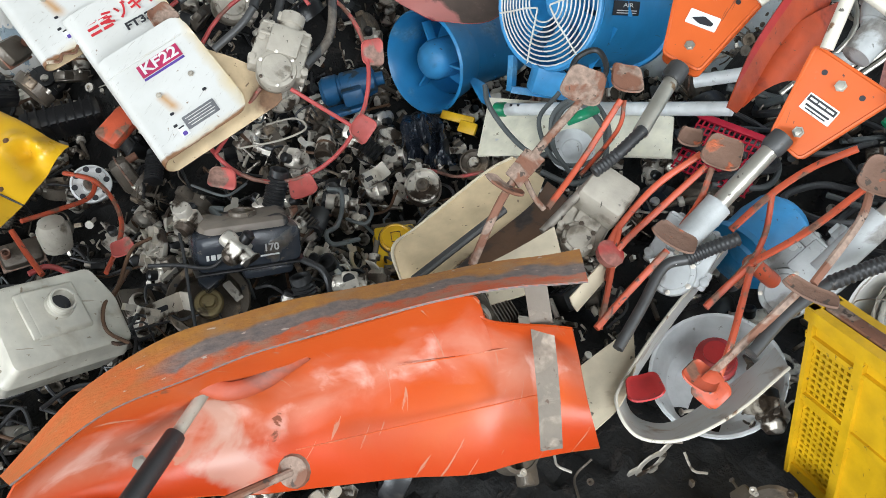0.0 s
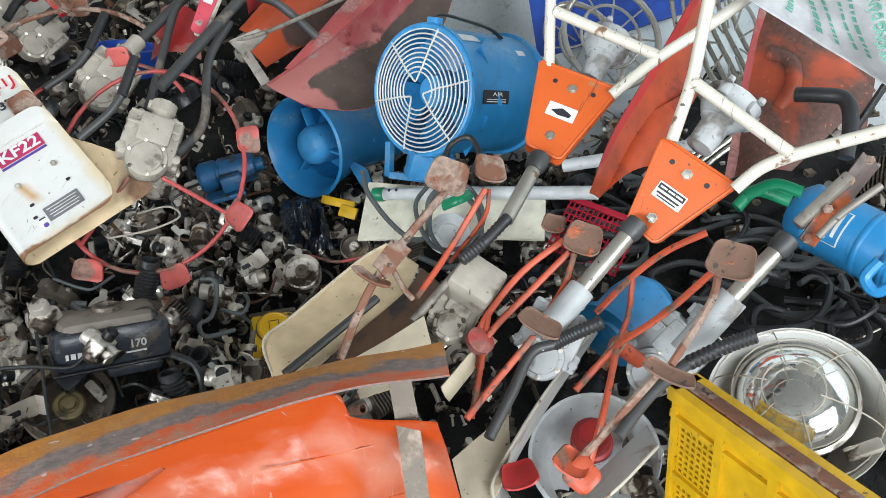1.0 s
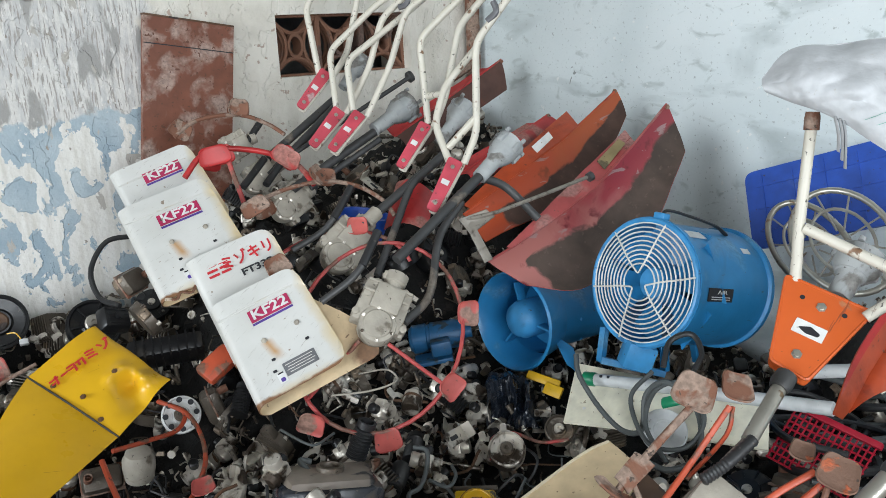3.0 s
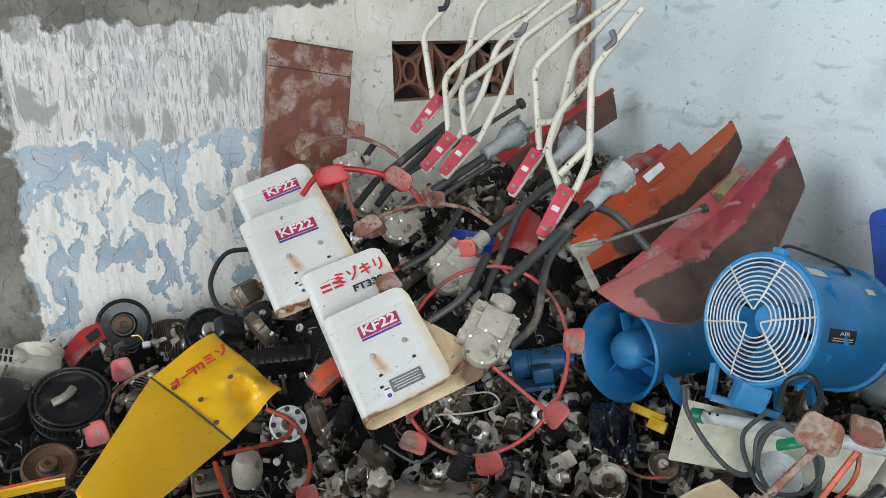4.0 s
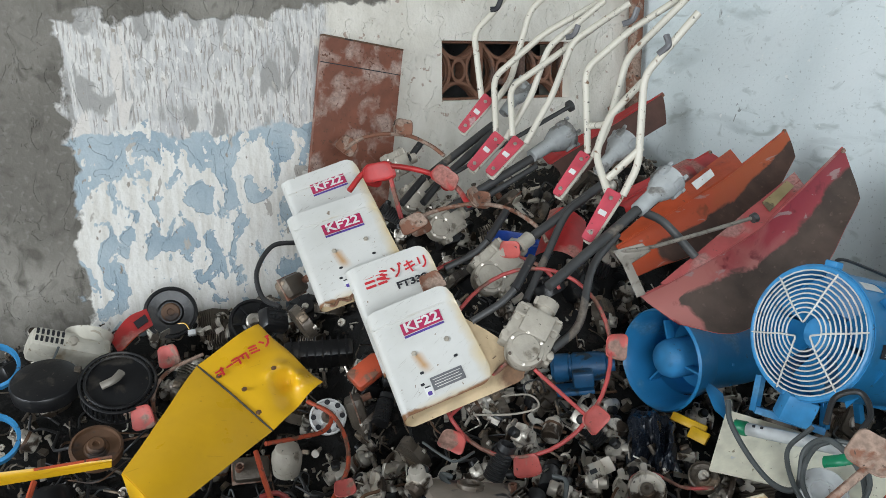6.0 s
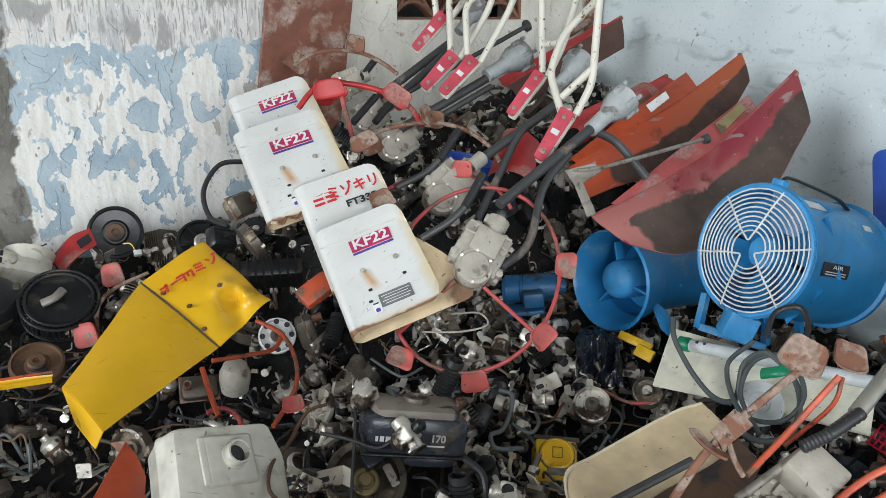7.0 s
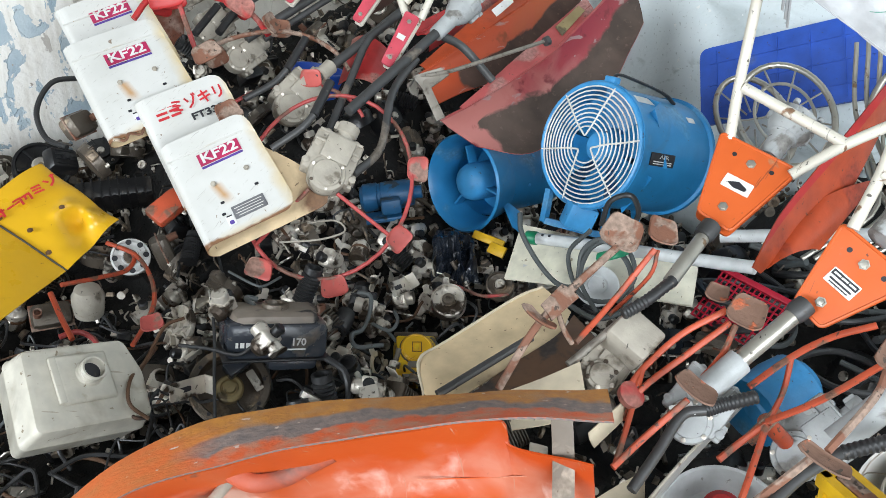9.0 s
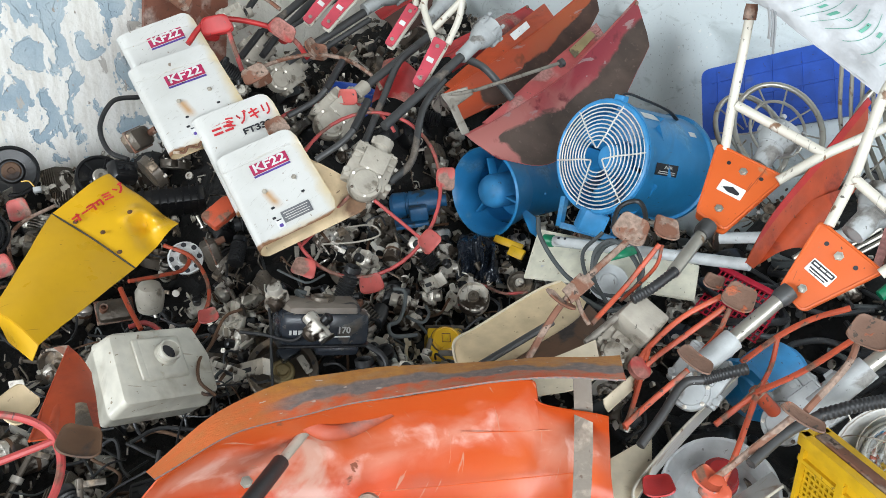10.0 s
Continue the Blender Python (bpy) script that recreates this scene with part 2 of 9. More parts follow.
def chute_coat(u, v, noise_at, calc, ramp, mix):
    """Orange trough: deep orange, deepest towards the lower edge, rubbed pink-white across the middle, grey bare
    patches by the lug.
    """
    wob = calc("SUBTRACT", noise_at(7.0, 9.0, (1, 1, 1), 0.9), 0.5)
    col = mix(ramp(noise_at(5.0, 7.0, (1, 1, 1), 0.5), 0.36, 0.64), (0.43, 0.074, 0.014), (0.42, 0.052, 0.007))
    col = mix(ramp(calc("ADD", v, calc("MULTIPLY", wob, 0.9)), 0.62, 0.88), col, (0.43, 0.042, 0.004))
    rub = ramp(calc("ADD", calc("SUBTRACT", 0.30, calc("ABSOLUTE", calc("SUBTRACT", v, 0.36))), calc("MULTIPLY", wob, 0.9)), 0.08, 0.34)
    blotch = ramp(noise_at(9.0, 10.0, (1, 1.6, 1.3), 1.2), 0.40, 0.62)
    col = mix(calc("MULTIPLY", rub, calc("ADD", calc("MULTIPLY", blotch, 0.55), 0.18)), col, (0.48, 0.20, 0.135))
    fleck = noise_at(5.0, 10.0, (2, 5, 3), 0.4, 0.7)
    col = mix(calc("MULTIPLY", ramp(fleck, 0.57, 0.78), rub), col, (0.70, 0.52, 0.45))
    bare = ramp(calc("ADD", calc("SUBTRACT", 0.03, calc("ABSOLUTE", calc("SUBTRACT", u, 0.33))), calc("MULTIPLY", wob, 0.40)), 0.02, 0.05)
    col = mix(calc("MULTIPLY", bare, 0.55), col, (0.46, 0.36, 0.29))
    col = mix(ramp(noise_at(2.4, 5.0, (5, 70, 5), 0.7, 0.9), 0.67, 0.69), col, (0.40, 0.16, 0.10))
    col = mix(ramp(noise_at(30.0, 6.0), 0.70, 0.73), col, (0.20, 0.06, 0.03))
    return col, rub, noise_at(36.0, 7.0)


M_cover = uv_paint("scratched_white_enamel", cover_coat, 0.3, 0.03)
M_mud_red = uv_paint("muddy_red_sheet", muddy((0.30, 0.035, 0.045), (0.42, 0.15, 0.13), (0.062, 0.043, 0.034), 0.12, 0.30), 0.4, 0.16)
M_mud_orange = uv_paint("muddy_orange_sheet", muddy((0.38, 0.072, 0.016), (0.40, 0.06, 0.018), (0.055, 0.03, 0.022), 0.12, 0.38), 0.4, 0.16)
M_trough = uv_paint("rubbed_orange_trough", chute_coat, 0.36, 0.16)
M_scuff = paint("scuffed_grey_flange", (0.15, 0.115, 0.105), 0.5, alt=(0.42, 0.1, 0.035), alt_amount=0.35, alt_scale=9, dirt=(0.3, 0.25, 0.22), dirt_amount=0.25, bump=0.15)
M_red = paint("red_enamel", (0.5, 0.03, 0.03), 0.4, alt=(0.42, 0.16, 0.13), alt_amount=0.4, alt_scale=7, dirt=(0.12, 0.05, 0.04), dirt_amount=0.28)
M_rose = paint("faded_red_sheet", (0.40, 0.078, 0.075), 0.42, alt=(0.40, 0.185, 0.165), alt_amount=0.5, alt_scale=6, dirt=(0.15, 0.065, 0.05), dirt_amount=0.35, scratch=0.5)
M_maroon = paint("mud_brown_sheet", (0.115, 0.055, 0.042), 0.75, alt=(0.2, 0.06, 0.045), alt_amount=0.3, alt_scale=6, dirt=(0.08, 0.06, 0.045), dirt_amount=0.4, bump=0.2)
M_ring = paint("pink_red_rod", (0.50, 0.075, 0.07), 0.45, alt=(0.22, 0.1, 0.07), alt_amount=0.35, alt_scale=14)
M_cup = paint("worn_red_cup", (0.52, 0.1, 0.085), 0.5, alt=(0.3, 0.17, 0.13), alt_amount=0.45, alt_scale=18)
M_orod = paint("orange_rod", (0.48, 0.078, 0.032), 0.42, alt=(0.2, 0.095, 0.06), alt_amount=0.4, alt_scale=22, speck=0.5)
M_rust = paint("rusty_steel", (0.2, 0.085, 0.05), 0.75, alt=(0.31, 0.215, 0.165), alt_amount=0.55, alt_scale=24, bump=0.3, speck=0.6)
M_flake = paint("rust_with_orange_remnants", (0.18, 0.10, 0.068), 0.7, alt=(0.52, 0.12, 0.045), alt_amount=0.3, alt_scale=34, bump=0.35, speck=0.6)
# fan blue with grime, darkened so the motor behind the hoop looks dim
M_bluedark = paint("dimmed_grimy_blue_casting", (0.014, 0.105, 0.24), 0.42, alt=(0.03, 0.05, 0.07), alt_amount=0.4, alt_scale=18, bump=0.2)
M_pink = paint("pink_red_plate", (0.56, 0.07, 0.10), 0.4, alt=(0.5, 0.3, 0.3), alt_amount=0.15, alt_scale=20)
M_bar = paint("cream_painted_tube", (0.58, 0.545, 0.465), 0.36, alt=(0.22, 0.12, 0.065), alt_amount=0.17, alt_scale=45, bump=0.1, grain=0.03, speck=0.42, scratch=0.6)
M_brass = paint("dull_brass", (0.42, 0.33, 0.17), 0.4, metal=0.6, alt=(0.2, 0.16, 0.1), alt_amount=0.35, alt_scale=20)
M_chip = paint("chipped_yellow_enamel", (0.74, 0.47, 0.012), 0.35, alt=(0.07, 0.055, 0.04), alt_amount=0.36, alt_scale=30, dirt=(0.35, 0.22, 0.02), dirt_amount=0.25, scratch=0.6)
M_redsheet = paint("orange_red_sheet", (0.48, 0.068, 0.018), 0.38, alt=(0.36, 0.05, 0.02), alt_amount=0.3, alt_scale=8, dirt=(0.12, 0.035, 0.02), dirt_amount=0.25, scratch=0.4)
M_gear = paint("cast_gearbox", (0.43, 0.39, 0.325), 0.55, metal=0.1, alt=(0.2, 0.17, 0.13), alt_amount=0.3, alt_scale=14, dirt_amount=0.3, bump=0.25)
M_clutch = paint("grey_housing", (0.40, 0.415, 0.415), 0.5, alt=(0.22, 0.21, 0.195), alt_amount=0.38, alt_scale=14, bump=0.15)
M_pipe = paint("dark_grey_pipe", (0.075, 0.075, 0.075), 0.45, metal=0.3, alt=(0.2, 0.17, 0.14), alt_amount=0.25, alt_scale=12)
M_chrome = paint("dull_chrome", (0.52, 0.495, 0.43), 0.3, metal=0.7, alt=(0.3, 0.2, 0.12), alt_amount=0.2, alt_scale=30)
M_alu = paint("worn_aluminium", (0.76, 0.70, 0.61), 0.34, metal=0.55, alt=(0.075, 0.055, 0.04), alt_amount=0.48, alt_scale=18, bump=0.3, vary=0.35)
M_black = paint("black_plastic", (0.010, 0.010, 0.011), 0.32, alt=(0.034, 0.03, 0.026), alt_amount=0.32, alt_scale=16, dirt=(0.075, 0.064, 0.052), dirt_amount=0.2)
M_rubber = paint("black_rubber", (0.026, 0.026, 0.027), 0.4, dirt=(0.08, 0.07, 0.06), dirt_amount=0.25)
M_grease = paint("greasy_iron", (0.14, 0.115, 0.09), 0.36, metal=0.35, alt=(0.27, 0.205, 0.145), alt_amount=0.38, alt_scale=14, dirt=(0.015, 0.013, 0.012), dirt_amount=0.4, bump=0.4, vary=0.3)
M_brownpart = paint("brown_stained_part", (0.12, 0.06, 0.03), 0.6, alt=(0.05, 0.035, 0.03), alt_amount=0.4, alt_scale=12)
# bed below the loose parts; the shade in their gaps is put into its near-black
M_heap = paint("gap_shade_scrap_bed", (0.007, 0.0065, 0.006), 0.85, alt=(0.025, 0.02, 0.017), alt_amount=0.3, alt_scale=30, dirt=(0.005, 0.005, 0.005), dirt_amount=0.4, bump=0.8)
M_blue = paint("blue_fan_enamel", (0.024, 0.225, 0.49), 0.34, alt=(0.12, 0.32, 0.52), alt_amount=0.28, alt_scale=8, soft=0.12, dirt=(0.05, 0.11, 0.17), dirt_amount=0.36, bump=0.05, grain=0.06, speck=0.25, scratch=0.4)
M_bluelt = paint("light_blue_cap", (0.05, 0.30, 0.62), 0.4, alt=(0.03, 0.18, 0.4), alt_amount=0.2, alt_scale=12)
M_royal = paint("royal_blue_plastic", (0.018, 0.085, 0.46), 0.42, alt=(0.06, 0.12, 0.4), alt_amount=0.15)
M_wire = paint("white_wire", (0.72, 0.71, 0.66), 0.4, alt=(0.4, 0.3, 0.2), alt_amount=0.12, alt_scale=40)
M_tank = paint("ivory_tank_plastic", (0.60, 0.565, 0.48), 0.35, alt=(0.3, 0.23, 0.14), alt_amount=0.24, alt_scale=16, soft=0.14, dirt=(0.2, 0.15, 0.09), dirt_amount=0.42, bump=0.06, scratch=0.6)
M_tray = paint("cream_tray_plastic", (0.86, 0.82, 0.66), 0.45, dirt=(0.25, 0.2, 0.12), dirt_amount=0.2)
M_cable = paint("grey_cable", (0.09, 0.1, 0.1), 0.5, dirt_amount=0.2)
M_green = paint("green_plastic", (0.005, 0.22, 0.10), 0.35)
M_tube = paint("white_plastic_tube", (0.66, 0.68, 0.68), 0.35, dirt=(0.3, 0.3, 0.28), dirt_amount=0.25)
M_basket = paint("red_basket_plastic", (0.46, 0.012, 0.035), 0.4)
M_ink_dark = paint("dark_print", (0.02, 0.02, 0.025), 0.5, dirt_amount=0.0)
M_ink_red = paint("red_print", (0.55, 0.02, 0.03), 0.45, dirt_amount=0.05)
M_ink_blue = paint("blue_violet_print", (0.09, 0.05, 0.28), 0.45, dirt_amount=0.05)
M_ink_crimson = paint("crimson_print", (0.42, 0.02, 0.09), 0.45, dirt_amount=0.05)
M_ink_green = paint("green_print", (0.12, 0.36, 0.27), 0.6, dirt_amount=0.0)
M_decal = paint("white_decal", (0.72, 0.72, 0.7), 0.4, dirt=(0.3, 0.25, 0.2), dirt_amount=0.15)
M_grey_decal = paint("grey_plate", (0.16, 0.16, 0.17), 0.4, metal=0.2)
M_panel = paint("red_brown_board", (0.20, 0.066, 0.036), 0.5, alt=(0.42, 0.29, 0.24), alt_amount=0.52, alt_scale=14, soft=0.14, dirt=(0.12, 0.045, 0.025), dirt_amount=0.35, speck=0.6)
M_clay = paint("terracotta_block", (0.25, 0.12, 0.075), 0.85, alt=(0.16, 0.1, 0.08), alt_amount=0.3, bump=0.3)
M_bag = paint("white_woven_bag", (0.52, 0.53, 0.545), 0.5, dirt=(0.45, 0.44, 0.42), dirt_amount=0.25, bump=0.25)
M_film = paint("black_plastic_film", (0.012, 0.016, 0.024), 0.2, bump=0.15)
M_stained = paint("stained_red_chute", (0.42, 0.075, 0.03), 0.55, alt=(0.13, 0.06, 0.045), alt_amount=0.6, alt_scale=5, dirt=(0.42, 0.13, 0.07), dirt_amount=0.3, bump=0.15)
M_dusty = paint("dusty_black_shell", (0.23, 0.19, 0.155), 0.45, alt=(0.02, 0.02, 0.022), alt_amount=0.4, alt_scale=14, dirt=(0.2, 0.165, 0.135), dirt_amount=0.35)
M_galv = paint("dirty_galvanised_steel", (0.26, 0.235, 0.2), 0.5, metal=0.3, alt=(0.14, 0.115, 0.09), alt_amount=0.4, alt_scale=40, soft=0.15, speck=0.4)
M_strap = paint("grimy_steel_strap", (0.17, 0.14, 0.11), 0.6, metal=0.1, alt=(0.34, 0.28, 0.22), alt_amount=0.45, alt_scale=30, soft=0.1, dirt=(0.1, 0.06, 0.04), dirt_amount=0.4, speck=0.5, bump=0.2)
M_floor = paint("stained_concrete", (0.2, 0.185, 0.165), 0.85, alt=(0.1, 0.09, 0.08), alt_amount=0.4, alt_scale=2.0, bump=0.3)
M_plain = paint("grey_render", (0.2, 0.195, 0.185), 0.9, alt=(0.15, 0.145, 0.135), alt_amount=0.4, alt_scale=2.0, bump=0.25)
M_silver = bpy.data.materials.new("mirror_reflector")
M_silver.use_nodes = True
sb = M_silver.node_tree.nodes["Principled BSDF"]
sb.inputs["Base Color"].default_value, sb.inputs["Roughness"].default_value, sb.inputs["Metallic"].default_value = (0.9, 0.9, 0.86, 1), 0.10, 0.95


def wall_paint(name, layered):
    """Old wall. layered: raw render with a patch of flaking white and blue coats; else pale blue limewash with stains."""
    m = bpy.data.materials.new(name)
    m.use_nodes = True
    n, l = m.node_tree.nodes, m.node_tree.links
    b = n["Principled BSDF"]
    b.inputs["Roughness"].default_value = 0.85
    geo = n.new("ShaderNodeNewGeometry")
    sep = n.new("ShaderNodeSeparateXYZ")
    l.new(geo.outputs["Position"], sep.inputs[0])

    def noise_at(scale, detail=6.0, squeeze=(1, 1, 1), dist=0.0):
        mp = n.new("ShaderNodeMapping")
        mp.inputs["Scale"].default_value = squeeze
        l.new(geo.outputs["Position"], mp.inputs[0])
        t = n.new("ShaderNodeTexNoise")
        t.inputs["Scale"].default_value, t.inputs["Detail"].default_value, t.inputs["Distortion"].default_value = scale, detail, dist
        l.new(mp.outputs[0], t.inputs["Vector"])
        return t.outputs["Fac"]

    def calc(op, a, c):
        x = n.new("ShaderNodeMath")
        x.operation = op
        for socket, v in zip(x.inputs, (a, c)):
            if isinstance(v, (int, float)):
                socket.default_value = v
            else:
                l.new(v, socket)
        return x.outputs[0]

    def ramp(fac, lo, hi):
        r = n.new("ShaderNodeMapRange")
        r.inputs["From Min"].default_value, r.inputs["From Max"].default_value = lo, hi
        l.new(fac, r.inputs["Value"])
        return r.outputs[0]

    def mix(fac, a, c):
        x = n.new("ShaderNodeMix")
        x.data_type = "RGBA"
        l.new(fac, x.inputs[0])
        for socket, v in ((x.inputs[6], a), (x.inputs[7], c)):
            if isinstance(v, tuple):
                socket.default_value = (*v, 1)
            else:
                l.new(v, socket)
        return x.outputs[2]

    X, Z = sep.outputs[0], sep.outputs[2]
    fine, mid = noise_at(60.0, 8.0), noise_at(7.0, 8.0)
    if layered:
        render_col = mix(ramp(noise_at(3.0, 9.0, (1, 1, 1), 0.6), 0.35, 0.68), (0.115, 0.106, 0.09), (0.31, 0.29, 0.255))
        render_col = mix(ramp(noise_at(1.3, 7.0, (1, 1, 1), 1.0), 0.42, 0.62), render_col, (0.15, 0.138, 0.12))
        render_col = mix(ramp(fine, 0.55, 0.85), render_col, (0.27, 0.255, 0.23))
        render_col = mix(ramp(noise_at(24.0, 9.0, (1, 1, 0.7), 0.8), 0.52, 0.70), render_col, (0.11, 0.10, 0.085))
        flake = noise_at(11.0, 9.0, (1.3, 1, 0.8), 0.5)
        streaks = noise_at(26.0, 6.0, (2.2, 1, 0.35), 0.3)
        # lower coat: grey-blue under flaking white; upper coat: grey-lilac streaks
        white = mix(ramp(streaks, 0.42, 0.72), (0.76, 0.74, 0.70), (0.62, 0.59, 0.535))
        blue = mix(ramp(mid, 0.35, 0.65), (0.29, 0.37, 0.43), (0.43, 0.50, 0.54))
        flake_b = calc("ADD", flake, calc("ADD", calc("MULTIPLY", ramp(Z, 1.08, 1.28), 0.11), calc("MULTIPLY", ramp(X, 0.16, 0.02), 0.06)))
        low = mix(ramp(calc("ADD", flake_b, calc("MULTIPLY", calc("SUBTRACT", noise_at(48.0, 6.0), 0.5), 0.22)), 0.53, 0.54), white, blue)
        lilac = mix(ramp(calc("ADD", streaks, calc("MULTIPLY", calc("SUBTRACT", noise_at(70.0, 5.0, (1.5, 1, 0.5)), 0.5), 0.3)), 0.44, 0.58), (0.54, 0.53, 0.52), (0.66, 0.64, 0.61))
        lilac = mix(ramp(noise_at(4.5, 7.0, (1, 1, 0.5), 0.5), 0.58, 0.66), lilac, (0.43, 0.43, 0.44))
        lilac = mix(ramp(noise_at(60.0, 7.0, (2.6, 1, 0.28)), 0.53, 0.60), lilac, (0.36, 0.335, 0.31))
        lilac = mix(ramp(noise_at(55.0, 6.0, (1.6, 1, 0.6)), 0.60, 0.64), lilac, (0.70, 0.68, 0.65))
        cream = mix(ramp(noise_at(11.0, 8.0, (1, 1, 0.6)), 0.4, 0.65), (0.72, 0.68, 0.61), (0.60, 0.56, 0.49))
        cream = mix(ramp(noise_at(34.0, 4.0), 0.66, 0.70), cream, (0.42, 0.33, 0.27))
        rough_edge = calc("MULTIPLY", calc("SUBTRACT", noise_at(12.0, 8.0), 0.5), 0.16)
        zed = calc("ADD", Z, rough_edge)
        exx = calc("ADD", X, rough_edge)
        lilac = mix(ramp(noise_at(7.5, 7.0, (1.4, 1, 0.4), 0.6), 0.56, 0.60), lilac, (0.34, 0.33, 0.315))
        lilac = mix(ramp(noise_at(9.0, 7.0, (2.0, 1, 0.5), 0.8), 0.63, 0.655), lilac, (0.66, 0.62, 0.58))
        coat = mix(ramp(zed, 1.285, 1.295), low, lilac)
        # bare bits where both coats have gone
        coat = mix(ramp(noise_at(15.0, 7.0, (1, 1, 0.7), 0.5), 0.655, 0.67), coat, (0.44, 0.41, 0.37))
        coat = mix(ramp(noise_at(42.0, 5.0, (1, 1, 0.6)), 0.67, 0.70), coat, (0.33, 0.29, 0.25))
        coat = mix(ramp(exx, 0.77, 0.79), coat, cream)
        inside = calc("MULTIPLY", ramp(exx, 0.01, 0.022), ramp(calc("SUBTRACT", calc("ADD", 1.63, calc("MULTIPLY", ramp(X, 0.6, 2.1), 0.30)), zed), 0.0, 0.012))
        col = mix(inside, render_col, coat)
        hgt = calc("ADD", calc("MULTIPLY", inside, 0.9), calc("ADD", calc("MULTIPLY", fine, 0.5), calc("MULTIPLY", ramp(flake, 0.545, 0.56), -0.4)))
    else:
        col = mix(ramp(noise_at(1.6, 8.0, (1, 1, 1), 0.5), 0.35, 0.7), (0.58, 0.65, 0.665), (0.69, 0.74, 0.75))
        col = mix(ramp(noise_at(4.0, 9.0, (1, 0.5, 1.6), 0.9), 0.56, 0.75), col, (0.36, 0.41, 0.415))
        col = mix(ramp(noise_at(13.0, 9.0, (1, 0.6, 1.2), 1.2), 0.60, 0.72), col, (0.44, 0.49, 0.49))
        col = mix(ramp(noise_at(90.0, 5.0), 0.62, 0.7), col, (0.42, 0.46, 0.46))
        col = mix(ramp(noise_at(38.0, 3.0), 0.70, 0.73), col, (0.74, 0.76, 0.75))
        col = mix(ramp(noise_at(21.0, 4.0, (1, 1, 0.6), 0.8), 0.735, 0.75), col, (0.27, 0.29, 0.29))
        hgt = calc("ADD", calc("MULTIPLY", fine, 0.3), mid)
    l.new(col, b.inputs["Base Color"])
    bp = n.new("ShaderNodeBump")
    bp.inputs["Strength"].default_value, bp.inputs["Distance"].default_value = 0.75, 0.008
    l.new(hgt, bp.inputs["Height"])
    l.new(bp.outputs[0], b.inputs["Normal"])
    return m


M_wall_north, M_wall_east = wall_paint("flaking_wall", True), wall_paint("pale_blue_wall", False)

# ---- modelling helpers ----
PLACE = {}


def thing(name, label, category, at=(0, 0, 0), group="", kind=""):
    ob = new(name)
    ob.empty_display_size = 0.05
    m = at if isinstance(at, Matrix) else Matrix.Translation(at)
    ob.matrix_basis = m
    PLACE[ob] = m
    return tagged(ob, label, category, group, kind)


def part(name, bm, material, parent=None, label="", smooth=True, world=True, flip=True):
    """Links a bmesh as one mesh object under its parent. world: its points are given in the world, else in the thing."""
    if parent and world:
        bm.transform(PLACE[parent].inverted())
    if flip:
        bmesh.ops.recalc_face_normals(bm, faces=bm.faces)
    me = bpy.data.meshes.new(name)
    bm.to_mesh(me)
    bm.free()
    for m in material if isinstance(material, (tuple, list)) else (material,):
        me.materials.append(m)
    if smooth:
        me.shade_smooth()
        me.set_sharp_from_angle(angle=radians(38))
    ob = new(name, me)
    if parent:
        ob.parent = parent
        PLACE[ob] = PLACE[parent]
    else:
        PLACE[ob] = Matrix.Identity(4)
    return tagged(ob, label)


def axes(o, a, b):
    """The pose at o with x towards a, and y on the side of b."""
    o, a, b = Vector(o), Vector(a), Vector(b)
    x = (a - o).normalized()
    z = x.cross(b - o).normalized()
    m = Matrix((x, z.cross(x), z)).transposed().to_4x4()
    m.translation = o
    return m


def along(o, a):
    """The pose at o with z towards a."""
    m = (Vector(a) - Vector(o)).to_track_quat("Z", "Y").to_matrix().to_4x4()
    m.translation = o
    return m


def smooth_line(pts, steps=6, closed=False):
    pts = [Vector(p) for p in pts]
    if len(pts) < 3 or steps < 2:
        return pts
    out, k = [], len(pts)
    for i in range(k if closed else k - 1):
        p1, p2 = pts[i], pts[(i + 1) % k]
        p0 = pts[i - 1] if closed or i else p1 * 2 - p2
        p3 = pts[(i + 2) % k] if closed or i + 2 < k else p2 * 2 - p1
        for j in range(steps):
            t = j / steps
            out.append(0.5 * (2 * p1 + (p2 - p0) * t + (2 * p0 - 5 * p1 + 4 * p2 - p3) * t * t + (3 * p1 - p0 - 3 * p2 + p3) * t ** 3))
    if not closed:
        out.append(pts[-1])
    return out


def bent_line(pts, r=0.03, n=5):
    """A line of straight runs with rounded corners, as bent tube has them."""
    pts = [Vector(p) for p in pts]
    out = [pts[0]]
    for a, p, c in zip(pts, pts[1:], pts[2:]):
        cut = min(r, (a - p).length * 0.45, (c - p).length * 0.45)
        s, e = p + (a - p).normalized() * cut, p + (c - p).normalized() * cut
        out += [s * (1 - t) ** 2 + p * 2 * t * (1 - t) + e * t * t for t in (j / n for j in range(n + 1))]
    return out + [pts[-1]]


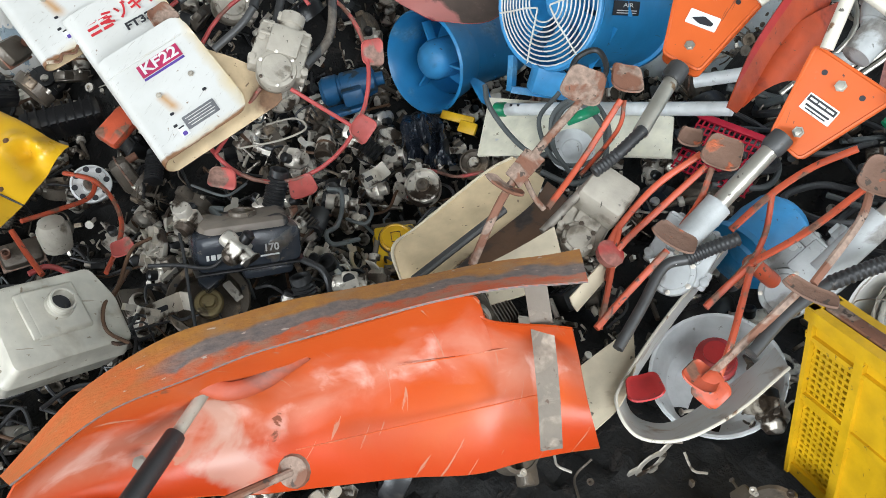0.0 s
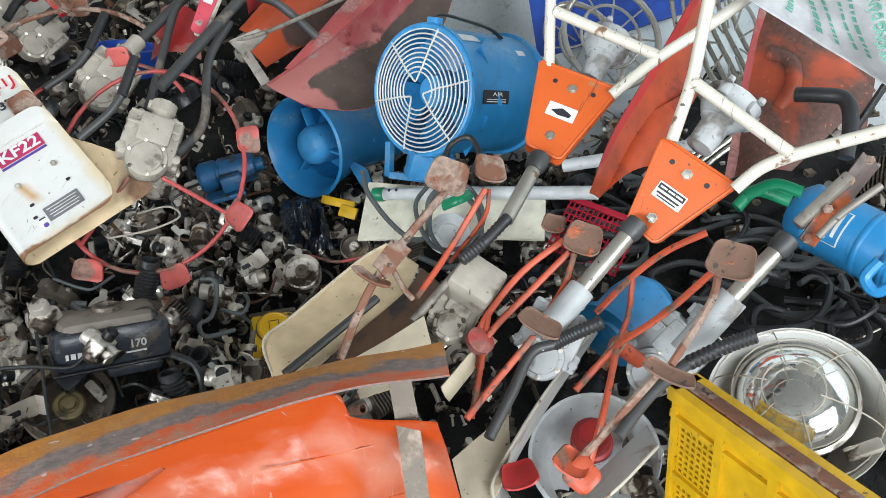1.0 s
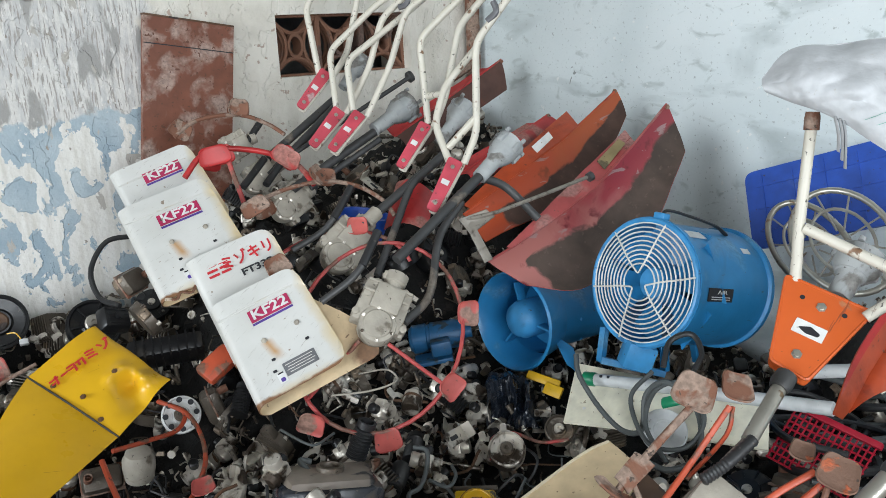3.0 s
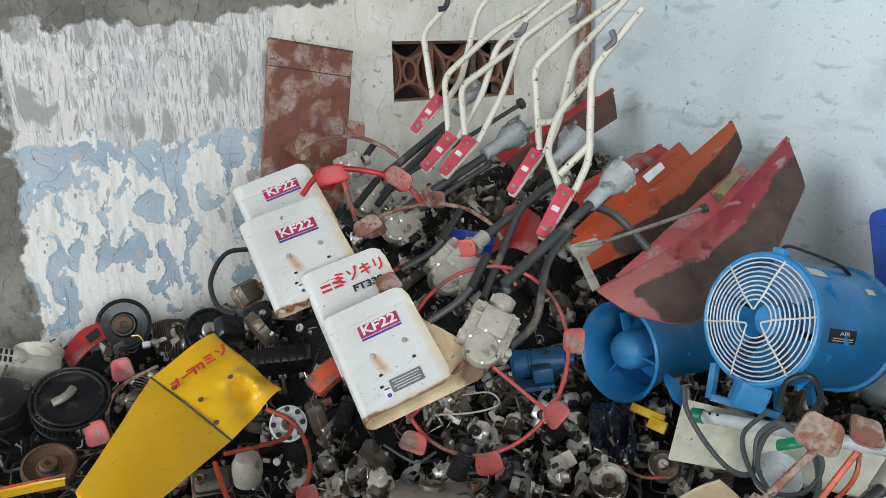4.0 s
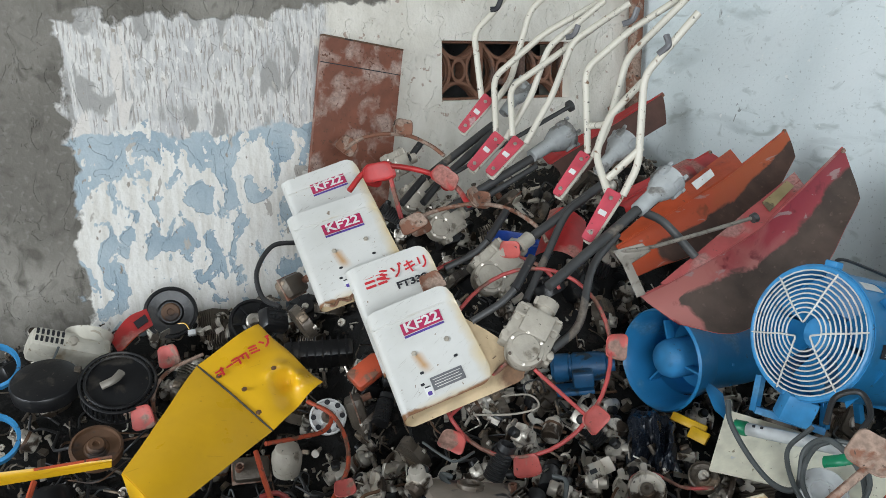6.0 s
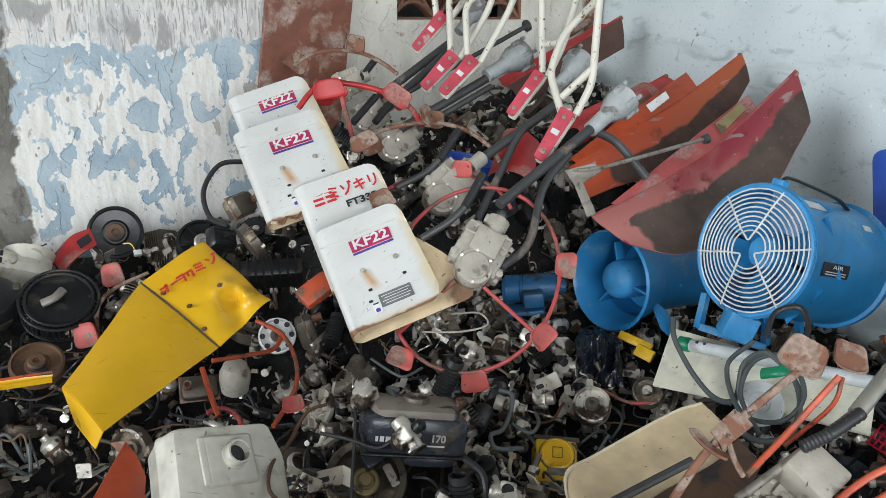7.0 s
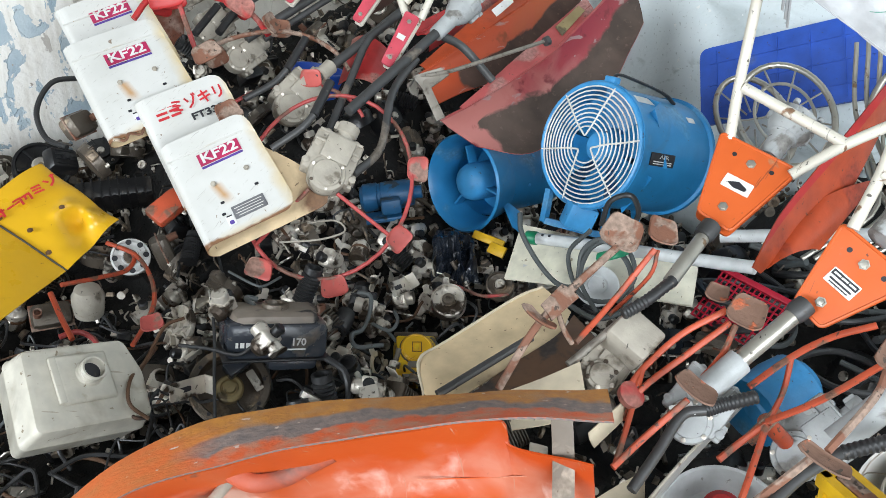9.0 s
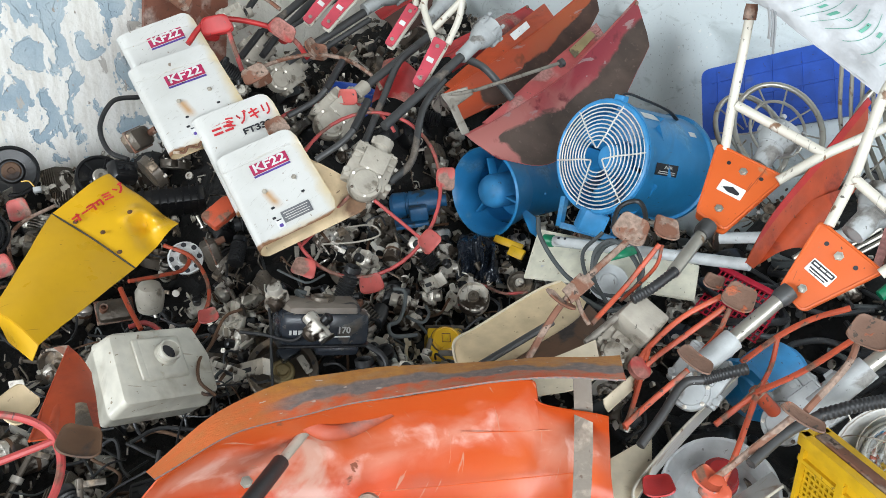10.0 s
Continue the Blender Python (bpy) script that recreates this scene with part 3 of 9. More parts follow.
def tube(pts, r, n=10, steps=6, closed=False, bm=None, flat=1.0, rib=0.0):
    """A round bar or hose along a smoothed line."""
    bm = bm or bmesh.new()
    line = smooth_line(pts, steps, closed)
    rings, side = [], None
    k = len(line)
    for i, p in enumerate(line):
        a = line[i - 1] if closed or i else p
        c = line[(i + 1) % k] if closed or i + 1 < k else p
        d = (c - a).normalized()
        if side is None:
            side = d.orthogonal().normalized()
        side = (side - d * side.dot(d)).normalized()
        up = d.cross(side)
        rad = r * (1.0 + rib * (i % 2))
        rings.append([bm.verts.new(p + (side * math.cos(q) + up * math.sin(q) * flat) * rad) for q in (2 * math.pi * j / n for j in range(n))])
    for i in range(k if closed else k - 1):
        a, b = rings[i], rings[(i + 1) % k]
        for j in range(n):
            bm.faces.new((a[j], a[(j + 1) % n], b[(j + 1) % n], b[j]))
    if not closed:
        bm.faces.new(rings[0][::-1])
        bm.faces.new(rings[-1])
    return bm


def lathe(profile, n=24, m=None, bm=None, cap=True):
    """A turned form: (radius, height) pairs about z, laid at the pose m."""
    bm = bm or bmesh.new()
    m = m or Matrix.Identity(4)
    rings = []
    for r, z in profile:
        if r < 1e-5:
            rings.append([bm.verts.new(m @ Vector((0, 0, z)))])
        else:
            rings.append([bm.verts.new(m @ Vector((r * math.cos(2 * math.pi * j / n), r * math.sin(2 * math.pi * j / n), z))) for j in range(n)])
    for a, b in zip(rings, rings[1:]):
        for j in range(n):
            f = []
            for v in (a[j % len(a)], a[(j + 1) % len(a)], b[(j + 1) % len(b)], b[j % len(b)]):
                if v not in f:
                    f.append(v)
            if len(f) > 2:
                bm.faces.new(f)
    if cap:
        for ring in (rings[0], rings[-1]):
            if len(ring) > 2:
                bm.faces.new(ring)
    return bm


def box(size, m=None, bevel=0.0, bm=None, taper=1.0):
    """A block centred on the pose m, its edges rounded; taper narrows its top."""
    bm = bm or bmesh.new()
    m = m or Matrix.Identity(4)
    made = bmesh.ops.create_cube(bm, size=1.0)["verts"]
    for v in made:
        k = taper if v.co.z > 0 else 1.0
        v.co = Vector((v.co.x * size[0] * k, v.co.y * size[1] * k, v.co.z * size[2]))
    if bevel:
        edges = list({e for v in made for e in v.link_edges})
        made = list({v for f in bmesh.ops.bevel(bm, geom=edges, offset=bevel, segments=2, affect="EDGES", profile=0.5)["faces"] for v in f.verts} | {v for v in made if v.is_valid})
    bmesh.ops.transform(bm, matrix=m, verts=made)
    return bm


def rounded(pts, r, n=5):
    """A flat outline with its corners rounded."""
    out, k = [], len(pts)
    for i in range(k):
        p, a, c = Vector(pts[i]), Vector(pts[i - 1]), Vector(pts[(i + 1) % k])
        cut = min(r, (a - p).length * 0.45, (c - p).length * 0.45)
        s, e = p + (a - p).normalized() * cut, p + (c - p).normalized() * cut
        for j in range(n + 1):
            t = j / n
            out.append(s * (1 - t) ** 2 + p * 2 * t * (1 - t) + e * t * t)
    return out


def plate(outline, thick, m=None, bm=None):
    """A flat plate of that outline, from z 0 up to its thickness, at the pose m."""
    bm = bm or bmesh.new()
    m = m or Matrix.Identity(4)
    low = [bm.verts.new(m @ Vector((p[0], p[1], 0))) for p in outline]
    high = [bm.verts.new(m @ Vector((p[0], p[1], thick))) for p in outline]
    bm.faces.new(low[::-1])
    bm.faces.new(high)
    k = len(low)
    for i in range(k):
        bm.faces.new((low[i], low[(i + 1) % k], high[(i + 1) % k], high[i]))
    return bm


def rect(w, h, x=0.0, y=0.0):
    return [(x - w / 2, y - h / 2), (x + w / 2, y - h / 2), (x + w / 2, y + h / 2), (x - w / 2, y + h / 2)]


def sheet(f, nu, nv, thick, keep=None):
    """Bent sheet metal: f(u, v) gives its outer face; the inner one lies thick behind and takes the second material."""
    bm = bmesh.new()
    P = [[Vector(f(i / nu, j / nv)) for j in range(nv + 1)] for i in range(nu + 1)]
    outer, inner = [], []
    for i in range(nu + 1):
        ro, ri = [], []
        for j in range(nv + 1):
            du = P[min(i + 1, nu)][j] - P[max(i - 1, 0)][j]
            dv = P[i][min(j + 1, nv)] - P[i][max(j - 1, 0)]
            nrm = du.cross(dv)
            nrm = nrm.normalized() if nrm.length > 1e-9 else Vector((0, 0, 1))
            ro.append(bm.verts.new(P[i][j]))
            ri.append(bm.verts.new(P[i][j] - nrm * thick))
        outer.append(ro)
        inner.append(ri)
    for i in range(nu):
        for j in range(nv):
            bm.faces.new((outer[i][j], outer[i + 1][j], outer[i + 1][j + 1], outer[i][j + 1]))
            bm.faces.new((inner[i][j], inner[i][j + 1], inner[i + 1][j + 1], inner[i + 1][j])).material_index = 1
    for i in range(nu):
        for j in (0, nv):
            bm.faces.new((outer[i][j], outer[i + 1][j], inner[i + 1][j], inner[i][j]))
    for j in range(nv):
        for i in (0, nu):
            bm.faces.new((outer[i][j], outer[i][j + 1], inner[i][j + 1], inner[i][j]))
    return bm


def quad(a, b, c, d, bulge=0.0, thick=0.002, nu=10, nv=8, dent=0.0, tip=1.0):
    """A sheet between the corners a-b (one end) and c-d (the other), bulging and dented a little."""
    a, b, c, d = (Vector(p) for p in (a, b, c, d))
    nrm = (c - a).cross(b - a).normalized()

    def f(u, v):
        p = a.lerp(c, u).lerp(b.lerp(d, u), v)
        k = bulge * 4 * v * (1 - v) * (tip + (1 - tip) * u)
        return p + nrm * (k + dent * noise.noise(p * 14))
    return sheet(f, nu, nv, thick)


def loft(rows, nu=24, nv=6, thick=0.002, dent=0.0):
    """A sheet through a few control lines, each smoothed along its length."""
    lines = [smooth_line(r, 8) for r in rows]

    def f(u, v):
        q = []
        for ln in lines:
            k = u * (len(ln) - 1)
            i = min(int(k), len(ln) - 2)
            q.append(ln[i].lerp(ln[i + 1], k - i))
        if len(q) == 2:
            p = q[0].lerp(q[1], v)
        else:
            p = q[0] * (1 - v) * (1 - 2 * v) + q[1] * 4 * v * (1 - v) + q[2] * v * (2 * v - 1)
        return p + Vector((0, 0, dent * noise.noise(p * 11)))
    return sheet(f, nu, nv, thick)


def lay_uv(bm, nu, nv):
    """Writes how far along and across each point of a sheet lies, for materials that follow its length."""
    layer = bm.loops.layers.uv.new("along")
    for i, f in enumerate(bm.faces):
        k = i // 2
        u, v = (k // nv / nu, k % nv / nv) if i < nu * nv * 2 else (0.5, 0.02)
        for lp, (du, dv) in zip(f.loops, ((0, 0), (1, 0), (1, 1), (0, 1)) if i % 2 == 0 else ((0, 0), (0, 1), (1, 1), (1, 0))):
            lp[layer].uv = (u + du / nu, v + dv / nv)
    return bm


def press(bm, p, r, push):
    """Pushes a dent or a bump of that radius into a sheet."""
    p, push = Vector(p), Vector(push)
    for v in bm.verts:
        d = (v.co - p).length / r
        if d < 2.5:
            v.co += push * math.exp(-d * d)
    return bm


def text_mesh(body, size, m, bold=0.0):
    cu = bpy.data.curves.new("lettering", "FONT")
    cu.body, cu.size, cu.extrude, cu.offset, cu.resolution_u = body, size, 0.0003, bold, 3
    cu.align_x, cu.align_y = "CENTER", "CENTER"
    ob = bpy.data.objects.new("lettering", cu)
    scene.collection.objects.link(ob)
    me = bpy.data.meshes.new_from_object(ob.evaluated_get(bpy.context.evaluated_depsgraph_get()))
    bm = bmesh.new()
    bm.from_mesh(me)
    bm.transform(m)
    bpy.data.objects.remove(ob)
    bpy.data.meshes.remove(me)
    bpy.data.curves.remove(cu)
    return bm


def bolt(parent, p, normal, r=0.006, material=None, name="bolt"):
    m = along(p, Vector(p) + Vector(normal))
    return part(name, lathe([(r * 1.5, 0), (r * 1.5, 0.0015), (r, 0.0015), (r * 0.95, r * 0.9), (0, r)], 6, m), material or M_chrome, parent)


# ---- the shed ----
def wall_box(name, lo, hi, material):
    lo, hi = Vector(lo), Vector(hi)
    ob = part(name, box(hi - lo, Matrix.Translation((lo + hi) / 2)), material, smooth=False)
    return tagged(ob, kind="structure")


NORTH, EAST = 2.55, 2.10
VX0, VX1, VZ0, VZ1 = 1.215, 1.775, 1.355, 1.562
north = part("wall_north", box((EAST + 5.2, 0.2, VZ0), Matrix.Translation(((EAST - 5.2) / 2, NORTH + 0.1, VZ0 / 2))), M_wall_north, smooth=False)
tagged(north, "old rendered wall with flaking white and blue paint", "wall", kind="structure")
for nm, x0, x1, z0, z1 in (("wall_north_top", -5.2, EAST, VZ1, 3.1), ("wall_north_west", -5.2, VX0, VZ0, VZ1), ("wall_north_east", VX1, EAST, VZ0, VZ1)):
    o = part(nm, box((x1 - x0, 0.2, z1 - z0), Matrix.Translation(((x0 + x1) / 2, NORTH + 0.1, (z0 + z1) / 2))), M_wall_north, smooth=False)
    tagged(o, "old rendered wall with flaking paint beside the vent", "wall", kind="structure")
tagged(wall_box("wall_east", (EAST, -3.2, 0), (EAST + 0.2, NORTH + 0.2, 3.1), M_wall_east), "pale blue limewashed wall with stains", "wall")
tagged(wall_box("floor", (-5.2, -3.2, -0.1), (EAST, NORTH, 0), M_floor), "stained concrete floor", "floor")
tagged(wall_box("ceiling", (-5.2, -3.2, 3.1), (EAST + 0.2, NORTH + 0.2, 3.2), M_plain), "grey ceiling of the shed", "ceiling")
# south wall with its wide doorway, west wall with its opening
wall_box("wall_south", (0.9, -3.2, 0), (EAST, -3.0, 3.1), M_plain)
wall_box("wall_south_pier", (-5.2, -3.2, 0), (-2.6, -3.0, 3.1), M_plain)
wall_box("wall_south_top", (-2.6, -3.2, 2.8), (0.9, -3.0, 3.1), M_plain)
wall_box("wall_west", (-5.2, -3.0, 0), (-5.0, NORTH, 1.1), M_plain)
wall_box("wall_west_top", (-5.2, -3.0, 2.7), (-5.0, NORTH, 3.1), M_plain)
wall_box("wall_west_pier", (-5.2, 2.0, 1.1), (-5.0, NORTH, 2.7), M_plain)
wall_box("wall_west_end", (-5.2, -3.0, 1.1), (-5.0, -0.8, 2.7), M_plain)
tagged(wall_box("ground", (-40, -40, -0.3), (40, 40, -0.11), M_floor), "concrete yard outside", "ground")

# vent of pierced clay blocks
vent = thing("vent_grille", "pierced terracotta vent blocks set in the wall", "vent", (VX0, NORTH, VZ0), kind="structure")


def breeze_block(x):
    w, h = (VX1 - VX0) / 3, VZ1 - VZ0
    m = Matrix.Translation((x + w / 2, NORTH + 0.075, (VZ0 + VZ1) / 2)) @ pose(0, 0, 0, 90, 0, 0)
    bm = bmesh.new()
    t, d = 0.008, 0.06
    for sx, sy, ww, hh in ((0, h / 2 - t / 2, w, t), (0, -h / 2 + t / 2, w, t), (w / 2 - t / 2, 0, t, h - 2 * t), (-w / 2 + t / 2, 0, t, h - 2 * t)):
        box((ww, hh, d), m @ Matrix.Translation((sx, sy, 0)), 0, bm)
    ring = [(0.034, -d / 2), (0.034, d / 2), (0.024, d / 2), (0.024, -d / 2), (0.034, -d / 2)]
    lathe(ring, 20, m @ Matrix.Diagonal((0.9, 1.3, 1, 1)), bm, cap=False)
    for sx, sy, vertical in ((1, 0, 1), (-1, 0, 1), (0, 1, 0), (0, -1, 0)):
        for depth in (-0.022, 0.0, 0.022):
            pts = []
            for k in (-1, -0.5, 0, 0.5, 1):
                inner = 0.034 + 0.062 * k * k
                px, py = (sx * inner, k * h / 2) if vertical else (k * w / 2, sy * (inner + 0.008))
                pts.append(m @ Vector((px, py, depth)))
            tube(pts, 0.0075, 6, 3, bm=bm, flat=1.0)
    return bm


# added closed box that keeps sky light out, so the vent stays dark
wall_box("wall_beyond_vent", (VX0 - 0.6, NORTH + 1.0, 0.6), (VX1 + 0.6, NORTH + 1.1, 2.4), M_plain)
wall_box("wall_beyond_top", (VX0 - 0.6, NORTH + 0.2, 2.4), (VX1 + 0.6, NORTH + 1.1, 2.5), M_plain)
wall_box("wall_beyond_base", (VX0 - 0.6, NORTH + 0.2, 0.5), (VX1 + 0.6, NORTH + 1.1, 0.6), M_plain)
wall_box("wall_beyond_west", (VX0 - 0.7, NORTH + 0.2, 0.6), (VX0 - 0.6, NORTH + 1.0, 2.4), M_plain)
wall_box("wall_beyond_east", (VX1 + 0.6, NORTH + 0.2, 0.6), (VX1 + 0.7, NORTH + 1.0, 2.4), M_plain)
for k in range(3):
    part("vent_block", breeze_block(VX0 + k * (VX1 - VX0) / 3), M_clay, vent, smooth=True)
# rusty drain pipe in the corner
pipe = thing("drain_pipe", "rusty brown pipe fixed upright in the wall corner", "pipe", (EAST - 0.045, NORTH - 0.045, 1.25))
part("pipe", tube([(EAST - 0.045, NORTH - 0.045, 1.3), (EAST - 0.045, NORTH - 0.045, 3.1)], 0.028, 14), M_rust, pipe)
part("bracket", tube([(EAST - 0.045, NORTH - 0.045, 1.36), (EAST - 0.10, NORTH - 0.07, 1.34), (EAST - 0.14, NORTH - 0.02, 1.30)], 0.014, 8), M_rust, pipe)


# ---- scrap heap ----
def heap_z(x, y):
    z = 0.44 + 0.05 * math.sin(3.1 * x + 1.0) * math.sin(2.7 * y)
    z += 0.24 * max(0, min(1, (y - 1.5) / 1.0)) ** 1.3
    z += 0.18 * max(0, min(1, (x - 0.85) / 0.8)) * max(0, min(1, (y - 1.2) / 0.8))
    z -= 0.10 * max(0, min(1, (0.7 - y) / 0.6)) * max(0, min(1, (1.2 - x) / 0.6))
    z -= 0.05 * max(0, min(1, (x - 0.9) / 0.3)) * max(0, min(1, (0.6 - y) / 0.4))
    z += 0.26 * max(0, min(1, (x - 0.62) / 0.35)) * max(0, min(1, (y - 1.72) / 0.4))
    z += 0.30 * max(0, min(1, (x - 1.5) / 0.35)) * max(0, min(1, (1.15 - y) / 0.3))
    slope = max(0.0, min(1.0, (0.75 * x + y - 0.02) / 0.42)) * max(0.0, min(1.0, (x + 0.74) / 0.2))
    z *= slope * slope * (3 - 2 * slope)
    return max(0.022, z + 0.035 * slope * noise.noise(Vector((x * 7, y * 7, 0.3))))


# filler mound below the parts, coloured near-black for the shade between them
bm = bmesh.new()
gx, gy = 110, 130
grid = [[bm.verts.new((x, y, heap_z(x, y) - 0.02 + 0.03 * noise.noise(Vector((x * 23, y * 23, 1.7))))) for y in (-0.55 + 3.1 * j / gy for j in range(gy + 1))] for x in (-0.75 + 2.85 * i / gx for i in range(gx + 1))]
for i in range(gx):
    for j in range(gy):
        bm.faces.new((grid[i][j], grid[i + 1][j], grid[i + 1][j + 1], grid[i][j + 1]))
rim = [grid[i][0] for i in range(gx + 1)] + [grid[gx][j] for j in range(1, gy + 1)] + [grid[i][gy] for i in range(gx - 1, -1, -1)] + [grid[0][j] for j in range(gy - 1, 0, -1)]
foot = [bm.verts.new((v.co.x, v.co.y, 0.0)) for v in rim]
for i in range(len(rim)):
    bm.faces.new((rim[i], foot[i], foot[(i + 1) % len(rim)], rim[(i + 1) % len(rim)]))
heap = part("scrap_heap", bm, M_heap, label="near-black bed under small engine scrap, gap shade in its colour")
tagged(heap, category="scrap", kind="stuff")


# ---- brown board against the wall ----
board = thing("leaning_board", "red-brown scuffed board leaning upright against the wall", "board", (0.860, 2.505, 1.270))
bl, br, tl = Vector((0.671, 2.493, 1.020)), Vector((0.952, 2.493, 0.974)), Vector((0.760, 2.524, 1.574))
part("panel", plate(rounded(rect(0.285, 0.562, 0.1425, 0.281), 0.004), 0.02, axes(bl, br, tl)), M_panel, board, smooth=False)
part("batten", plate(rect(0.283, 0.003, 0.1425, 0.478), 0.0212, axes(bl, br, tl)), M_ink_dark, board, smooth=False)
part("top_edge", box((0.287, 0.006, 0.024), axes(bl, br, tl) @ Matrix.Translation((0.1425, 0.561, 0.010)), 0.0015), M_brownpart, board)


# ---- guards of sheet metal ----
def guard(parent, bl, br, tl, bend=0.020, back=1.3, drop=0.012, mats=None, name="guard"):
    """A U-shaped guard: front plate with a pressed band, a wide rounded side, and a back plate that reaches out lower down."""
    m = axes(bl, br, tl)
    w, h = (Vector(br) - Vector(bl)).length, (Vector(tl) - Vector(bl)).length
    r = 0.032

    def round_off(end):
        return r - math.sqrt(max(0.0, r * r - max(0.0, r - end) ** 2))

    def f(u, v):
        if u < 0.46:
            x = w - (w - bend) * (u / 0.46)
            k = round_off(w - x)
            y, z = k + (h - 2 * k) * v, 0.0
            x *= 1 + 0.05 * (1 - v)
            if v > 0.84:
                z += 0.003 * min(1.0, (v - 0.84) / 0.04)
            if v < 0.10:
                z -= 0.003 * min(1.0, (0.10 - v) / 0.04)
        elif u < 0.72:
            a = (u - 0.46) / 0.26 * math.pi
            x, z, y = bend - bend * math.sin(a), -bend + bend * math.cos(a), h * v - drop * a / math.pi
            y = y - (0.14 * h * v) * max(0.0, a / math.pi - 0.4)
        else:
            q = (u - 0.72) / 0.28
            reach = w * (back - (back - 0.93) * v ** 1.5)
            x = bend + (reach - bend) * q
            k = round_off(reach - x)
            y0, y1 = -drop + k, h * 0.90 - k
            y, z = y0 + (y1 - y0) * v, -2 * bend
        return m @ Vector((x + 0.007, y, z + 0.0012 * noise.noise(Vector((x * 18, y * 18, w * 40)))))
    bm = sheet(lambda u, v: f(1 - u, v), 64, 30, 0.0018)
    layer = bm.loops.layers.uv.new("along")
    back_to = m.inverted()
    for fc in bm.faces:
        for lp in fc.loops:
            q = back_to @ lp.vert.co
            lp[layer].uv = (q.x / w, q.y / h)
    return m, w, h, part(name, bm, mats or (M_cover, M_tan), parent, flip=False)


def white_cover(label, bl, br, tl, model, back=1.02, drop=0.0, label_y=0.735, torn=False, group="white ditching covers"):
    t = thing("machine_cover", label, "machine cover", bl, group)
    m, w, h, g = guard(t, bl, br, tl, back=back, drop=drop)
    z = Matrix.Translation((0, 0, 0.0012))
    if model == "KF22":
        a = m @ Matrix.Translation((w * 0.60, h * label_y, 0.001))
        part("label_ground", plate(rect(w * 0.46, h * 0.115), 0.0006, a), M_ink_crimson, t, "crimson and violet model label")
        part("label_stripe", plate(rect(w * 0.46, h * 0.02, 0, -h * 0.075), 0.0006, a), M_ink_blue, t)
        part("lettering", text_mesh("KF22", h * 0.125, a @ Matrix.Translation((0, 0.001, 0.0009)) @ Matrix.Diagonal((1.25, 1, 1, 1)), 0.0008), M_decal, t, "white model lettering", smooth=False)
        b = m @ Matrix.Translation((w * 0.63, h * 0.17, 0.001))
        part("data_plate", plate(rounded(rect(w * 0.36, h * 0.12), 0.002), 0.0006, b), M_grey_decal, t, "grey data plate with tiny print")
        for k in range(4):
            part("print_bar", plate(rect(w * (0.31 - 0.04 * (k % 2)), h * 0.005, 0, h * (0.036 - 0.024 * k)), 0.0009, b), M_wire, t)
        for x, y in ((0.40, 0.49), (0.78, 0.50)):
            p = m @ Vector((w * x, h * y, 0.0015))
            bolt(t, p, m.to_3x3() @ Vector((0, 0, 1)), 0.0045, M_gear)
        for x, y in ((0.40, 0.30), (0.80, 0.33), (0.36, 0.20)):
            part("slot", plate(rounded(rect(0.009, 0.006, w * x, h * y), 0.0025), 0.0006, m @ z), M_ink_dark, t)
    else:
        for k, (x, ww) in enumerate(((0.26, 0.12), (0.40, 0.11))):
            for j in range(3):
                part("brand_bar", plate(rect(w * ww, h * 0.022, w * x, h * (0.87 - 0.045 * j)), 0.0007, m @ z), M_ink_red, t)
        a = m @ Matrix.Translation((w * 0.68, h * 0.83, 0.004))
        part("lettering", text_mesh("ミゾキリ", h * 0.115, a @ Matrix.Diagonal((1.05, 1.15, 1, 1)), 0.0007), M_ink_red, t, "red lettering", smooth=False)
        a = m @ Matrix.Translation((w * 0.72, h * 0.70, 0.004))
        part("lettering", text_mesh("FT33S", h * 0.085, a @ Matrix.Diagonal((1.3, 1, 1, 1)), 0.0008), M_ink_dark, t, "black model lettering", smooth=False)
    if model == "KF22":
        part("warning_sticker", plate(rounded(rect(0.018, 0.024, w * 0.40, h * 0.125), 0.002), 0.0005, m @ z), M_decal, t)
        part("print_bar", plate(rounded(rect(0.010, 0.009, w * 0.40, h * 0.105), 0.003), 0.0009, m @ z), M_ink_blue, t)
        part("print_bar", plate(rect(0.013, 0.003, w * 0.40, h * 0.165), 0.0009, m @ z), M_ink_dark, t)
        part("pressed_bead", tube([m @ Vector((w * 0.06, h * 0.835, 0.0012)), m @ Vector((w * 0.5, h * 0.838, 0.0014)), m @ Vector((w * 0.92, h * 0.835, 0.0012))], 0.0016, 8, 4, flat=0.7), M_white, t)
    if torn:
        rim = [m @ Vector((w * (0.08 + 0.055 * k), 0.001 - 0.006 * (k % 3), 0.0015)) for k in range(10)]
        part("rusted_rim", tube(rim, 0.0045, 6, 3, flat=0.5), M_white_rust, t, "torn rusted lower rim")
    return m


white_cover("white enamelled machine cover with rust streaks", (0.525, 1.502, 0.731), (0.711, 1.438, 0.803), (0.543, 1.681, 0.916), "KF22", 1.42, 0.016)
white_cover("white machine cover half hidden, red lettering", (0.553, 1.653, 0.770), (0.749, 1.602, 0.830), (0.544, 1.825, 0.987), "FT33S")
white_cover("white enamelled cover with rusted lower edge", (0.463, 1.820, 0.907), (0.675, 1.774, 0.968), (0.443, 2.015, 1.092), "KF22", torn=True)
white_cover("dirty white cover lying against the board", (0.546, 2.095, 0.945), (0.752, 2.050, 1.012), (0.541, 2.230, 1.160), "KF22", label_y=0.80)

